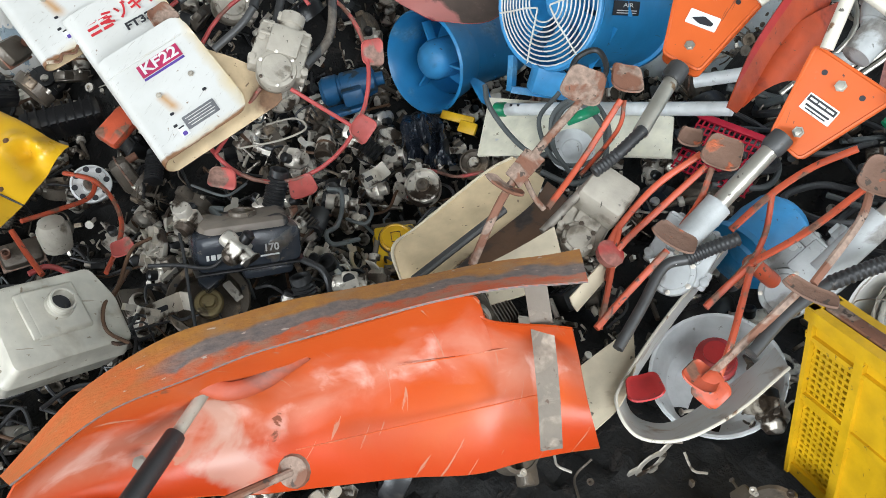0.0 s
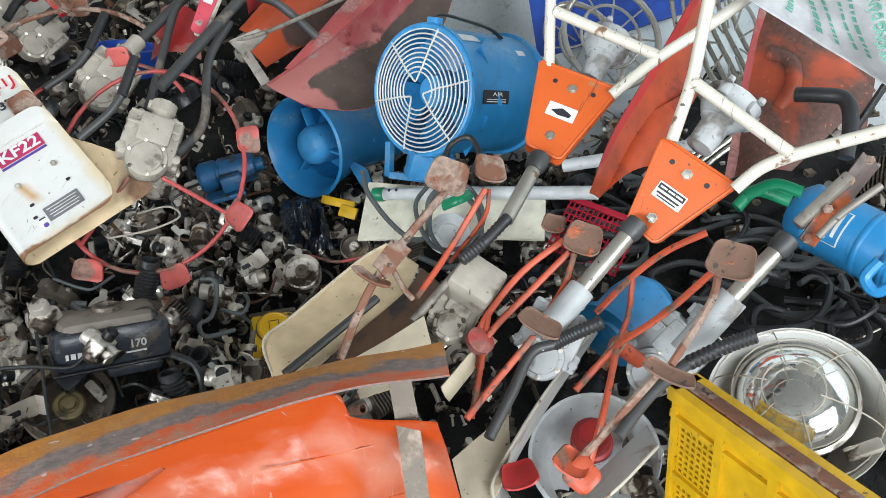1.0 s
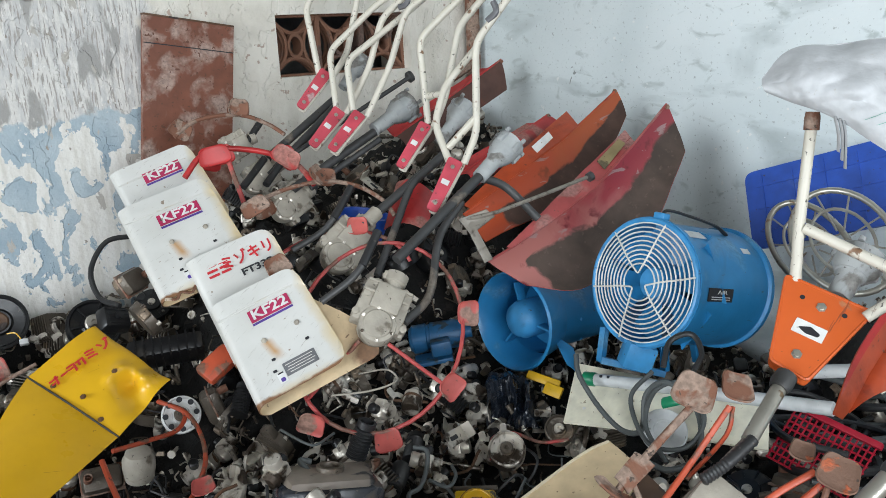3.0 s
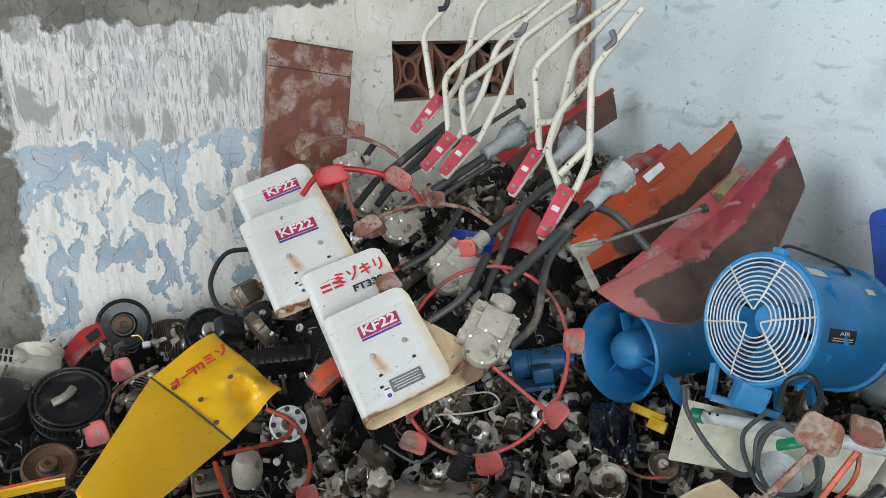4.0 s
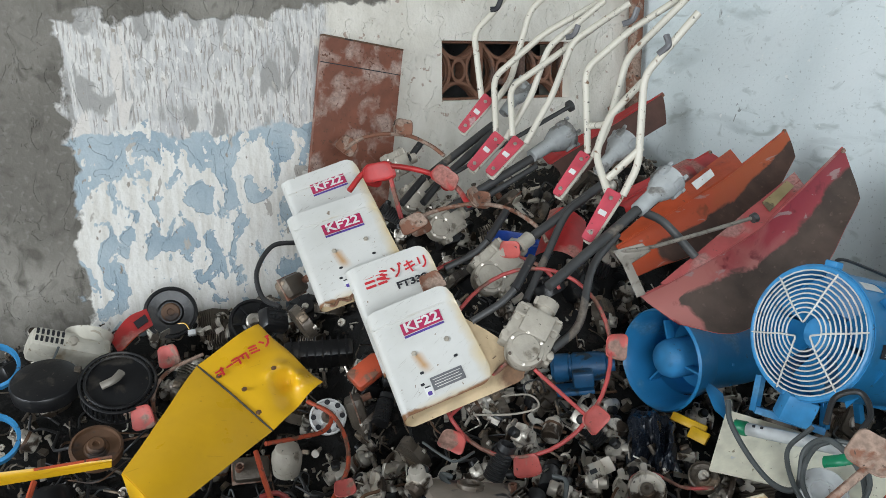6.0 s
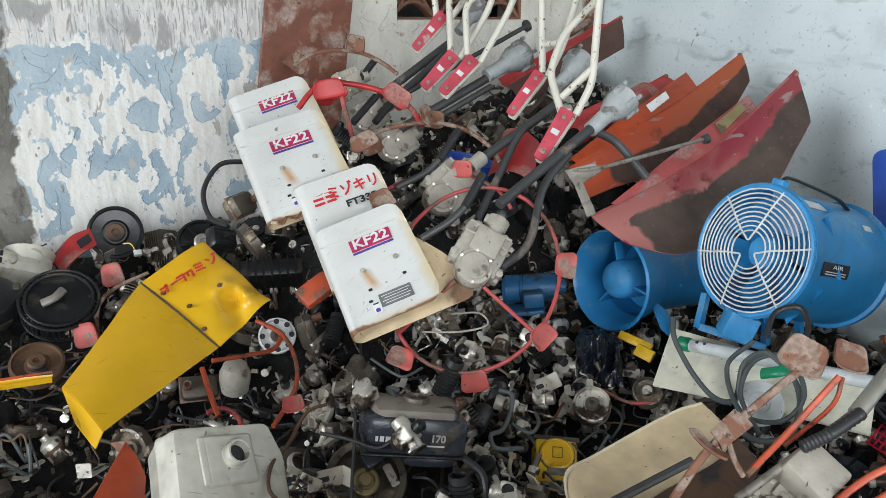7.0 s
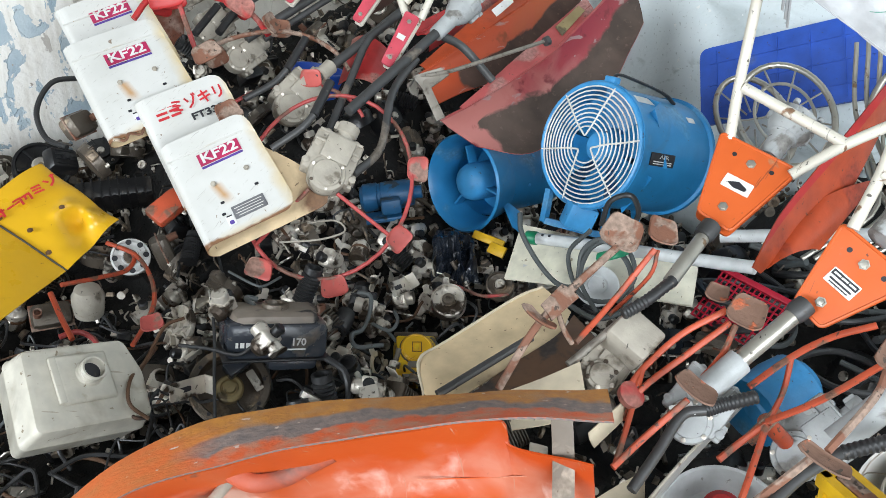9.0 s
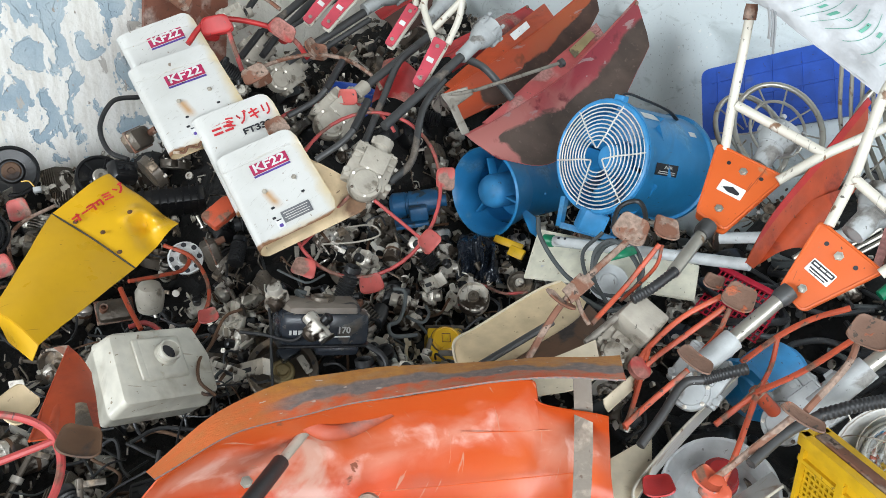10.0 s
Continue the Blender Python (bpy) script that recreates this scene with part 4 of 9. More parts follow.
# ---- yellow bent cover ----
yc = thing("yellow_cover", "yellow enamelled bent machine cover with dents", "machine cover", (0.095, 1.607, 0.636))
fl, fr = (0.180, 1.855, 0.803), (0.296, 1.670, 0.690)
part("lower_panel", loft([[fl, Vector(fl).lerp(Vector(fr), 0.5) + Vector((-0.004, -0.012, 0.008)), fr], [(-0.024, 1.600, 0.706), (0.004, 1.528, 0.691), (0.025, 1.480, 0.660)]], 16, 10, 0.002, 0.004), (M_yellow, M_yellow), yc)
part("end_lip", loft([[(-0.024, 1.600, 0.706), (0.004, 1.528, 0.691), (0.025, 1.480, 0.660)], [(-0.011, 1.574, 0.637), (-0.001, 1.521, 0.636), (0.009, 1.485, 0.626)]], 16, 4, 0.002, 0.004), (M_yellow, M_yellow), yc)
upper = loft([[(0.181, 1.851, 0.806), Vector(fl).lerp(Vector(fr), 0.5) + Vector((-0.006, -0.015, 0.010)), (0.297, 1.667, 0.693)], [(0.321, 1.907, 0.856), (0.362, 1.790, 0.804), (0.389, 1.709, 0.736)], [(0.341, 1.920, 0.844), (0.403, 1.795, 0.777), (0.439, 1.734, 0.752)]], 36, 32, 0.0025, 0.005)
yup = Vector((-0.35, -0.75, 0.55))
for p, r, k in (((0.352, 1.745, 0.765), 0.022, -0.020), ((0.352, 1.772, 0.795), 0.016, 0.010), ((0.385, 1.752, 0.765), 0.016, 0.012), ((0.352, 1.715, 0.728), 0.022, -0.010), ((0.322, 1.762, 0.790), 0.012, 0.007), ((0.405, 1.770, 0.775), 0.02, -0.012)):
    press(upper, p, r * 1.15, yup * k * 1.9)
part("upper_panel", upper, (M_yellow, M_yellow), yc)
part("seam", tube([Vector(fl) + yup * 0.003, Vector(fl).lerp(Vector(fr), 0.5) + Vector((-0.006, -0.018, 0.013)), Vector(fr) + yup * 0.003], 0.0022, 6, 8), M_ink_dark, yc)
ym = axes((0.226, 1.801, 0.787), (0.314, 1.815, 0.821), (0.216, 1.886, 0.820))
for x, y, w, h in ((0.0, 0.014, 0.022, 0.0045), (0.004, 0.008, 0.005, 0.026), (-0.005, 0.003, 0.010, 0.004), (0.024, 0.010, 0.017, 0.0045), (0.042, 0.019, 0.016, 0.0045), (0.040, 0.010, 0.013, 0.004), (0.049, 0.008, 0.005, 0.024), (0.064, 0.017, 0.020, 0.0045), (0.060, 0.010, 0.005, 0.012), (0.070, 0.006, 0.005, 0.020)):
    part("brand_bar", plate([(px + 0.22 * (py - y), py) for px, py in rect(w, h, x, y)], 0.001, ym @ Matrix.Translation((0, 0, 0.0075))), M_ink_red, yc)
part("lettering", text_mesh("ミゾ", 0.034, ym @ Matrix.Translation((0.108, 0.010, 0.008)), 0.0011), M_ink_red, yc, "red lettering", smooth=False)
yn = ym.to_3x3() @ Vector((0, 0, 1))
for p in ((0.217, 1.803, 0.785), (0.259, 1.747, 0.765), (0.273, 1.689, 0.729), (0.333, 1.762, 0.796)):
    bolt(yc, Vector(p) + yn * 0.004, yn, 0.0045, M_brownpart)


# ---- ditching machines behind: shafts, gearboxes, handles, rotors ----
def up_to_eye(p):
    return (Vector((-0.12, 0.05, 1.45)) - Vector(p)).normalized()


def gearbox(parent, c, axis_pt, size=0.05, material=None, name="gearbox"):
    """Cast housing: round cover with bolts, a block behind it and a neck towards the shaft."""
    c = Vector(c)
    n = up_to_eye(c)
    m = axes(c, axis_pt, c + n)
    m = Matrix((m.col[0], -m.col[2], m.col[1], m.col[3])).transposed()
    material = material or M_gear
    s = size
    body = box((s * 2.5, s * 2.7, s * 1.5), m @ Matrix.Translation((s * 1.15, s * 0.1, -s * 0.8)), s * 0.14)
    box((s * 1.5, s * 1.6, s * 0.5), m @ Matrix.Translation((s * 1.55, 0, -s * 0.05)), s * 0.1, body)
    box((s * 0.9, s * 3.0, s * 0.7), m @ Matrix.Translation((s * 0.35, 0, -s * 0.75)), s * 0.12, body)
    lathe([(s * 1.02, -s * 0.7), (s * 1.05, -0.1 * s), (s * 0.98, s * 0.12), (s * 0.8, s * 0.15), (s * 0.74, s * 0.24), (0, s * 0.26)], 28, m, body)
    lathe([(s * 0.52, s * 1.9), (s * 0.52, s * 2.7), (s * 0.64, s * 2.75), (s * 0.64, s * 3.3), (s * 0.45, s * 3.35)], 18, m @ Matrix.Translation((0, 0, -s * 0.5)) @ pose(0, 0, 0, 0, 90, 0), body)
    box((s * 0.16, s * 2.5, s * 1.7), m @ Matrix.Translation((s * 1.7, s * 0.1, -s * 0.75)), s * 0.04, body)
    box((s * 0.16, s * 2.5, s * 1.7), m @ Matrix.Translation((s * 2.3, s * 0.1, -s * 0.75)), s * 0.04, body)
    box((s * 0.5, s * 0.3, s * 0.3), m @ Matrix.Translation((s * 3.0, s * 0.6, -s * 0.4)), s * 0.06, body)
    g = part(name, body, material, parent, "bolted cast gearbox")
    for sx, sy in ((0.3, 1.35), (1.5, 1.15), (0.3, -1.35), (1.5, -1.0), (2.3, 0.9), (2.3, -0.75)):
        part("lug", lathe([(s * 0.2, -s * 0.6), (s * 0.2, s * 0.2), (s * 0.12, s * 0.22), (0, s * 0.22)], 10, m @ Matrix.Translation((s * sx, s * sy, -s * 0.2))), material, g)
    for k in range(6):
        a = k * math.pi / 3 + 0.3
        p = m @ Vector((s * 0.9 * math.cos(a), s * 0.9 * math.sin(a), s * 0.13))
        part("bolt", lathe([(0.0042, 0), (0.0042, 0.003), (0, 0.004)], 6, along(p, p + n)), M_alu, g)
    return g


def cup(parent, c, side_pt, up_pt, w=0.05, h=0.045, material=None, name="cup"):
    """Bent digging cup: a dished plate with a turned rim."""
    m = axes(c, side_pt, up_pt)

    def f(u, v):
        x, y = (u - 0.5) * w, (v - 0.5) * h
        x, y = x * (1 - 0.16 * abs(2 * v - 1) ** 5), y * (1 - 0.16 * abs(2 * u - 1) ** 5)
        x *= 1 - 0.18 * v
        e = max(abs(u - 0.5), abs(v - 0.5)) * 2
        return m @ Vector((x, y, 0.004 * (u - 0.5) ** 2 * 4 + (0.0016 if e > 0.92 else 0)))
    return part(name, sheet(f, 12, 12, 0.003), (material or M_cup, material or M_cup), parent)


def ring_rotor(parent, c, edge_pt, other_pt, rod, cups=6, cup_mat=None, spokes=(), start=0.3, arc=1.0, r=0.0045, cup_size=0.052):
    """Thin hoop with digging cups on it, and spokes from its hub."""
    c, a, b = Vector(c), Vector(edge_pt), Vector(other_pt)
    ea, eb = a - c, b - c
    k = 40
    pts = [c + ea * math.cos(q) + eb * math.sin(q) for q in (start + 2 * math.pi * arc * i / k for i in range(k + (arc < 1)))]
    part("hoop", tube(pts, r, 8, 1, closed=arc >= 1), rod, parent)
    for i in range(cups):
        q = start + 2 * math.pi * arc * (i + 0.5) / cups
        p = c + ea * math.cos(q) + eb * math.sin(q)
        t = -ea * math.sin(q) + eb * math.cos(q)
        out = (p - c).normalized()
        cup(parent, p + out * 0.012, p + out * 0.012 + t, p + out * 0.03 + up_to_eye(p) * 0.012, cup_size, cup_size * 0.85, cup_mat)
    for h, q in spokes:
        p = c + ea * math.cos(q) + eb * math.sin(q)
        part("spoke", tube([h, p], r * 0.95, 8), rod, parent)


def bars(parent, *lines, r=0.0095, material=None, name="handlebar"):
    for ln in lines:
        part(name, tube(bent_line(ln), r, 12, 1), material or M_bar, parent)


def clutch_housing(parent, a, b, r=0.03, material=None):
    """Grey flared housing at the shaft's end with lugs round its rim."""
    a, b = Vector(a), Vector(b)
    L = (b - a).length
    m = along(a, b)
    bm = lathe([(r * 0.55, 0), (r * 0.6, L * 0.45), (r * 0.95, L * 0.62), (r * 1.1, L * 0.72), (r * 1.1, L * 0.95), (r * 1.18, L), (r * 0.9, L), (r * 0.8, L * 0.85), (0, L * 0.85)], 20, m)
    lathe([(r * 0.72, L * 0.50), (r * 0.78, L * 0.52), (r * 0.78, L * 0.56), (r * 0.7, L * 0.58)], 20, m, bm)
    for k in range(5):
        q = k * math.pi * 0.4 + 0.5
        box((r * 0.42, r * 0.5, L * 0.22), m @ Matrix.Translation((r * 1.06 * math.cos(q), r * 1.12 * math.sin(q), L * 0.86)) @ pose(0, 0, 0, 0, 0, math.degrees(q)), r * 0.12, bm)
        lathe([(r * 0.16, 0), (r * 0.16, L * 0.08), (0, L * 0.09)], 8, m @ Matrix.Translation((r * 1.25 * math.cos(q), r * 1.25 * math.sin(q), L * 0.99)), bm)
    return part("clutch_housing", bm, material or M_clutch, parent, "light grey cast clutch housing")


def grip(parent, pts, r=0.0095, ribbed=True):
    bm = tube(pts, r, 10, 14, rib=0.16) if ribbed else tube(pts, r, 10, 8)
    return part("grip", bm, M_rubber, parent, "black rubber grip")


def clamp_plate(parent, a, b, c, material, thick=0.004):
    """Tapered clamp plate: a its narrow end, b and c the corners of its wide end."""
    a, b, c = Vector(a), Vector(b), Vector(c)
    mid = (b + c) / 2
    m = axes(a, mid, c)
    L, w = (mid - a).length, (c - b).length * 0.62
    if (m.inverted() @ (a + up_to_eye(a))).z < 0:
        m = m @ pose(0, 0, 0, 180, 0, 0)
    out = rounded([(0, -w * 0.36), (L, -w / 2), (L, w / 2), (0, w * 0.36)], 0.008)
    p = part("clamp_plate", plate(out, thick, m), material, parent)
    part("clamp_back", plate(out, thick, m @ Matrix.Translation((0, -0.007, -0.016))), M_bar, parent)
    part("label_mark", plate(rect(0.014, w * 0.5, L * 0.55, 0), thick + 0.0006, m), M_decal, parent)
    part("side_rail", tube([m @ Vector((L * 0.02, -w * 0.42, -0.006)), m @ Vector((L * 1.02, -w * 0.55, -0.006))], 0.005, 8, 1), M_bar, parent)
    for x, y in ((0.15, 0.0), (0.85, 0.0)):
        bolt(parent, m @ Vector((L * x, w * y, thick)), m.to_3x3() @ Vector((0, 0, 1)), 0.004)
    return m, L, w


GROUP = "ditching machines on the heap"
# machine in front of the group, with the large bolted gearbox
m1 = thing("ditching_machine", "ditching machine with grey gearbox and red hoop rotor", "garden machine", (0.809, 1.440, 0.868), GROUP)
gearbox(m1, (0.807, 1.438, 0.861), (0.911, 1.481, 0.959), 0.042)
part("shaft", tube([(0.901, 1.483, 0.980), (1.218, 1.528, 1.134)], 0.0125, 14), M_pipe, m1, "dark grey drive tube")
clutch_housing(m1, (1.200, 1.528, 1.122), (1.321, 1.539, 1.192), 0.034)
ring_rotor(m1, (0.852, 1.502, 0.811), (1.022, 1.401, 0.825), (0.763, 1.386, 0.634), M_ring, 0, None, (((0.772, 1.460, 0.827), 2.55), ((0.821, 1.421, 0.816), 0.72)), r=0.005)
for p, s, u in (((0.644, 1.479, 0.662), (0.674, 1.453, 0.648), (0.631, 1.489, 0.691)), ((0.765, 1.364, 0.623), (0.800, 1.343, 0.630), (0.775, 1.381, 0.639)), ((0.932, 1.341, 0.703), (0.968, 1.340, 0.729), (0.920, 1.355, 0.734)), ((1.035, 1.396, 0.838), (1.044, 1.404, 0.875), (1.006, 1.408, 0.840))):
    cup(m1, p, s, u, 0.062, 0.05)
part("stay", tube([(0.871, 1.426, 0.850), (0.966, 1.450, 0.890), (1.053, 1.514, 0.998), (1.139, 1.528, 1.069)], 0.010, 10), M_pipe, m1)
clamp_plate(m1, (1.061, 1.551, 1.057), (1.134, 1.581, 1.158), (1.192, 1.561, 1.176), M_pink)
bars(m1, [(1.177, 1.557, 1.157), (1.216, 1.549, 1.230), (1.235, 1.564, 1.447), (1.331, 1.493, 1.593)], [(1.160, 1.582, 1.141), (1.164, 1.651, 1.251), (1.203, 1.654, 1.342), (1.299, 1.627, 1.439)], [(1.172, 1.609, 1.194), (1.224, 1.548, 1.275)])
part("lever", tube([(1.275, 1.538, 1.542), (1.273, 1.527, 1.519), (1.257, 1.543, 1.497)], 0.008, 8), M_grey_decal, m1)
part("rod_linkage", tube([(1.134, 1.521, 1.028), (1.206, 1.472, 1.040), (1.466, 1.401, 1.098)], 0.005, 8, 2), M_galv, m1)
part("rod_end", lathe([(0.0, -0.008), (0.012, -0.006), (0.013, 0.006), (0, 0.009)], 12, along((1.468, 1.398, 1.098), (1.515, 1.392, 1.113))), M_pipe, m1)
part("bracket_arm", quad((1.135, 1.516, 1.018), (1.151, 1.505, 1.026), (1.134, 1.444, 0.929), (1.151, 1.432, 0.939), 0.002, 0.004, 4, 4), (M_galv, M_galv), m1)
part("knee_bracket", quad((1.123, 1.524, 1.029), (1.137, 1.493, 0.991), (1.188, 1.492, 1.048), (1.200, 1.474, 1.029), 0.004, 0.004, 4, 4), (M_galv, M_galv), m1)
part("curved_tube", tube([(1.223, 1.532, 1.116), (1.280, 1.512, 1.084), (1.336, 1.458, 1.002)], 0.011, 10), M_pipe, m1)
grip(m1, [(0.826, 1.510, 0.978), (0.891, 1.535, 1.041)], 0.0105, False)
part("lever_tube", tube([(0.723, 1.527, 0.914), (0.789, 1.512, 0.950), (0.826, 1.510, 0.978)], 0.0085, 10), M_pipe, m1)

m2 = thing("ditching_machine", "ditching machine with dark tube and cream handlebars", "garden machine", (0.908, 1.719, 0.946), GROUP)
gearbox(m2, (0.896, 1.727, 0.946), (1.006, 1.748, 1.014), 0.042)
part("shaft", tube([(0.981, 1.738, 1.007), (1.267, 1.734, 1.160)], 0.0125, 14), M_pipe, m2, "dark grey drive tube")
part("collar", lathe([(0.019, 0), (0.02, 0.04), (0.014, 0.045)], 16, along((0.991, 1.733, 1.015), (1.043, 1.741, 1.041))), M_gear, m2)
clutch_housing(m2, (1.245, 1.732, 1.193), (1.356, 1.753, 1.273), 0.032)
clamp_plate(m2, (1.115, 1.748, 1.137), (1.193, 1.769, 1.239), (1.241, 1.743, 1.244), M_pink)
bars(m2, [(1.229, 1.738, 1.232), (1.268, 1.728, 1.313), (1.310, 1.712, 1.490), (1.432, 1.597, 1.664), (1.460, 1.561, 1.706)], [(1.225, 1.756, 1.241), (1.235, 1.789, 1.463), (1.333, 1.729, 1.563), (1.459, 1.641, 1.662)], [(1.228, 1.762, 1.314), (1.265, 1.732, 1.318)])
part("lever", tube([(1.330, 1.701, 1.619), (1.322, 1.711, 1.588), (1.304, 1.728, 1.577)], 0.008, 8), M_grey_decal, m2)
ring_rotor(m2, (0.865, 1.734, 0.843), (1.056, 1.630, 0.884), (0.897, 1.811, 0.985), M_ring, 0, None, (), start=0.2, arc=0.55, r=0.005)
cup(m2, (0.694, 1.662, 0.976), (0.726, 1.659, 0.986), (0.694, 1.683, 1.006), 0.06, 0.05, M_rust)
cup(m2, (0.964, 1.738, 1.009), (0.988, 1.721, 1.009), (0.969, 1.754, 1.035), 0.055, 0.045)
grip(m2, [(0.918, 1.774, 1.031), (0.994, 1.801, 1.098)], 0.0105, False)
part("lever_tube", tube([(0.800, 1.790, 0.968), (0.877, 1.778, 1.000), (0.918, 1.774, 1.031)], 0.0085, 10), M_pipe, m2)
part("stay", tube([(0.964, 1.662, 0.891), (1.064, 1.703, 1.003), (1.134, 1.723, 1.090), (1.198, 1.720, 1.130)], 0.010, 10), M_pipe, m2)

m3 = thing("ditching_machine", "ditching machine with pink clamp plate and cream bars", "garden machine", (0.924, 2.009, 1.037), GROUP)
gearbox(m3, (0.895, 1.991, 1.030), (1.000, 2.010, 1.073), 0.034)
part("shaft", tube([(0.930, 2.002, 1.078), (1.239, 1.996, 1.218)], 0.0125, 14), M_pipe, m3, "dark grey drive tube")
part("second_tube", tube([(0.982, 1.995, 1.074), (1.218, 1.981, 1.184)], 0.009, 10), M_pipe, m3)
clutch_housing(m3, (1.207, 1.993, 1.212), (1.345, 1.998, 1.275), 0.036)
clamp_plate(m3, (1.046, 1.974, 1.173), (1.129, 1.991, 1.255), (1.187, 1.978, 1.276), M_pink)
bars(m3, [(1.173, 1.973, 1.254), (1.250, 1.953, 1.391), (1.299, 1.928, 1.541), (1.420, 1.834, 1.641)], [(1.148, 2.004, 1.273), (1.156, 2.033, 1.411), (1.317, 1.979, 1.523), (1.414, 1.921, 1.606)])
part("lever", tube([(1.315, 1.926, 1.586), (1.306, 1.935, 1.558), (1.289, 1.949, 1.551)], 0.008, 8), M_grey_decal, m3)
part("hoop", tube([(0.726, 1.895, 1.066), (0.792, 1.890, 1.091), (0.863, 1.879, 1.108), (0.945, 1.855, 1.114), (1.019, 1.816, 1.096), (1.065, 1.763, 1.056), (1.072, 1.723, 1.019)], 0.006, 8, 6), M_rust, m3)
cup(m3, (0.752, 1.873, 1.078), (0.785, 1.862, 1.094), (0.744, 1.885, 1.100), 0.075, 0.042, M_rust)
cup(m3, (0.924, 1.849, 1.137), (0.940, 1.842, 1.112), (0.944, 1.862, 1.150), 0.052, 0.046, M_rust)
for p, s, u in (((0.837, 1.998, 1.040), (0.873, 1.982, 1.055), (0.830, 2.019, 1.067)), ((1.017, 1.968, 1.103), (1.054, 1.943, 1.098), (1.015, 1.986, 1.129))):
    cup(m3, p, s, u, 0.06, 0.05, M_rust)
grip(m3, [(0.822, 2.084, 1.091), (0.912, 2.118, 1.156)], 0.0105, False)

m4 = thing("ditching_machine", "ditching machine with red digging cups on a hoop", "garden machine", (0.887, 2.149, 1.061), GROUP)
gearbox(m4, (0.888, 2.142, 1.088), (1.009, 2.156, 1.144), 0.032)
part("shaft", tube([(0.933, 2.144, 1.100), (1.196, 2.177, 1.274)], 0.0125, 14), M_pipe, m4, "dark grey drive tube")
part("second_tube", tube([(0.999, 2.139, 1.146), (1.422, 2.084, 1.351)], 0.007, 10), M_pipe, m4)
part("knob", lathe([(0.010, 0), (0.018, 0.006), (0.018, 0.018), (0.006, 0.022)], 14, along((1.411, 2.092, 1.344), (1.449, 2.089, 1.361))), M_pipe, m4)
clamp_plate(m4, (1.022, 2.038, 1.183), (1.102, 2.058, 1.269), (1.163, 2.044, 1.280), M_pink)
bars(m4, [(1.148, 2.040, 1.262), (1.225, 2.020, 1.391), (1.267, 2.003, 1.525), (1.393, 1.910, 1.652)], [(1.130, 2.065, 1.274), (1.143, 2.101, 1.440), (1.282, 2.041, 1.567), (1.431, 1.955, 1.661)])
part("hoop", tube([(0.666, 2.091, 1.140), (0.717, 2.098, 1.187), (0.781, 2.083, 1.203), (0.888, 2.050, 1.181), (0.950, 1.999, 1.143), (0.961, 1.936, 1.094)], 0.008, 10, 6), M_red, m4)
part("spoke", tube([(0.783, 2.079, 1.183), (0.791, 2.021, 1.061)], 0.007, 8), M_ring, m4)
cup(m4, (0.745, 2.070, 1.190), (0.780, 2.060, 1.196), (0.745, 2.076, 1.222), 0.088, 0.05, M_red)
cup(m4, (0.921, 2.004, 1.170), (0.945, 1.988, 1.150), (0.935, 2.010, 1.196), 0.085, 0.052, M_red)
for p, s, u in (((0.813, 2.180, 1.174), (0.851, 2.163, 1.181), (0.812, 2.195, 1.201)), ((0.984, 2.113, 1.150), (1.003, 2.096, 1.117), (1.013, 2.111, 1.173)), ((0.791, 2.221, 1.155), (0.823, 2.205, 1.145), (0.785, 2.239, 1.187))):
    cup(m4, p, s, u, 0.07, 0.055, M_red)
grip(m4, [(0.882, 2.065, 1.091), (0.963, 2.101, 1.148)], 0.0105, False)

m5 = thing("ditching_machine", "ditching machine at the back with rusty hoop", "garden machine", (0.911, 2.267, 1.166), GROUP)
part("shaft", tube([(0.944, 2.211, 1.126), (1.220, 2.223, 1.291)], 0.0125, 14), M_pipe, m5, "dark grey drive tube")
gearbox(m5, (0.867, 2.255, 1.171), (0.982, 2.249, 1.215), 0.029)
clamp_plate(m5, (1.045, 2.129, 1.285), (1.123, 2.147, 1.377), (1.181, 2.135, 1.387), M_pink)
bars(m5, [(1.133, 2.153, 1.376), (1.123, 2.182, 1.572), (1.170, 2.150, 1.628), (1.204, 2.122, 1.685), (1.257, 2.083, 1.718)], [(1.169, 2.130, 1.370), (1.212, 2.116, 1.428), (1.261, 2.088, 1.634), (1.322, 2.037, 1.704), (1.355, 2.006, 1.746)])
part("lever", tube([(1.183, 2.126, 1.668), (1.174, 2.134, 1.641), (1.157, 2.145, 1.637)], 0.008, 8), M_ink_dark, m5)
part("hoop", tube([(0.694, 2.201, 1.236), (0.745, 2.205, 1.267), (0.812, 2.199, 1.281), (0.895, 2.182, 1.275), (0.953, 2.149, 1.245), (0.978, 2.110, 1.217)], 0.006, 8, 6), M_rust, m5)
cup(m5, (0.872, 2.162, 1.302), (0.900, 2.150, 1.296), (0.872, 2.172, 1.330), 0.055, 0.046, M_rust)
for p, s, u in (((0.927, 2.284, 1.290), (0.958, 2.268, 1.282), (0.930, 2.296, 1.320)), ((0.770, 2.349, 1.239), (0.792, 2.338, 1.221), (0.760, 2.356, 1.265))):
    cup(m5, p, s, u, 0.065, 0.05, M_rust)
grip(m5, [(0.915, 2.255, 1.176), (0.990, 2.271, 1.248)], 0.0105, False)
clutch_housing(m5, (1.221, 2.166, 1.329), (1.308, 2.183, 1.410), 0.03)


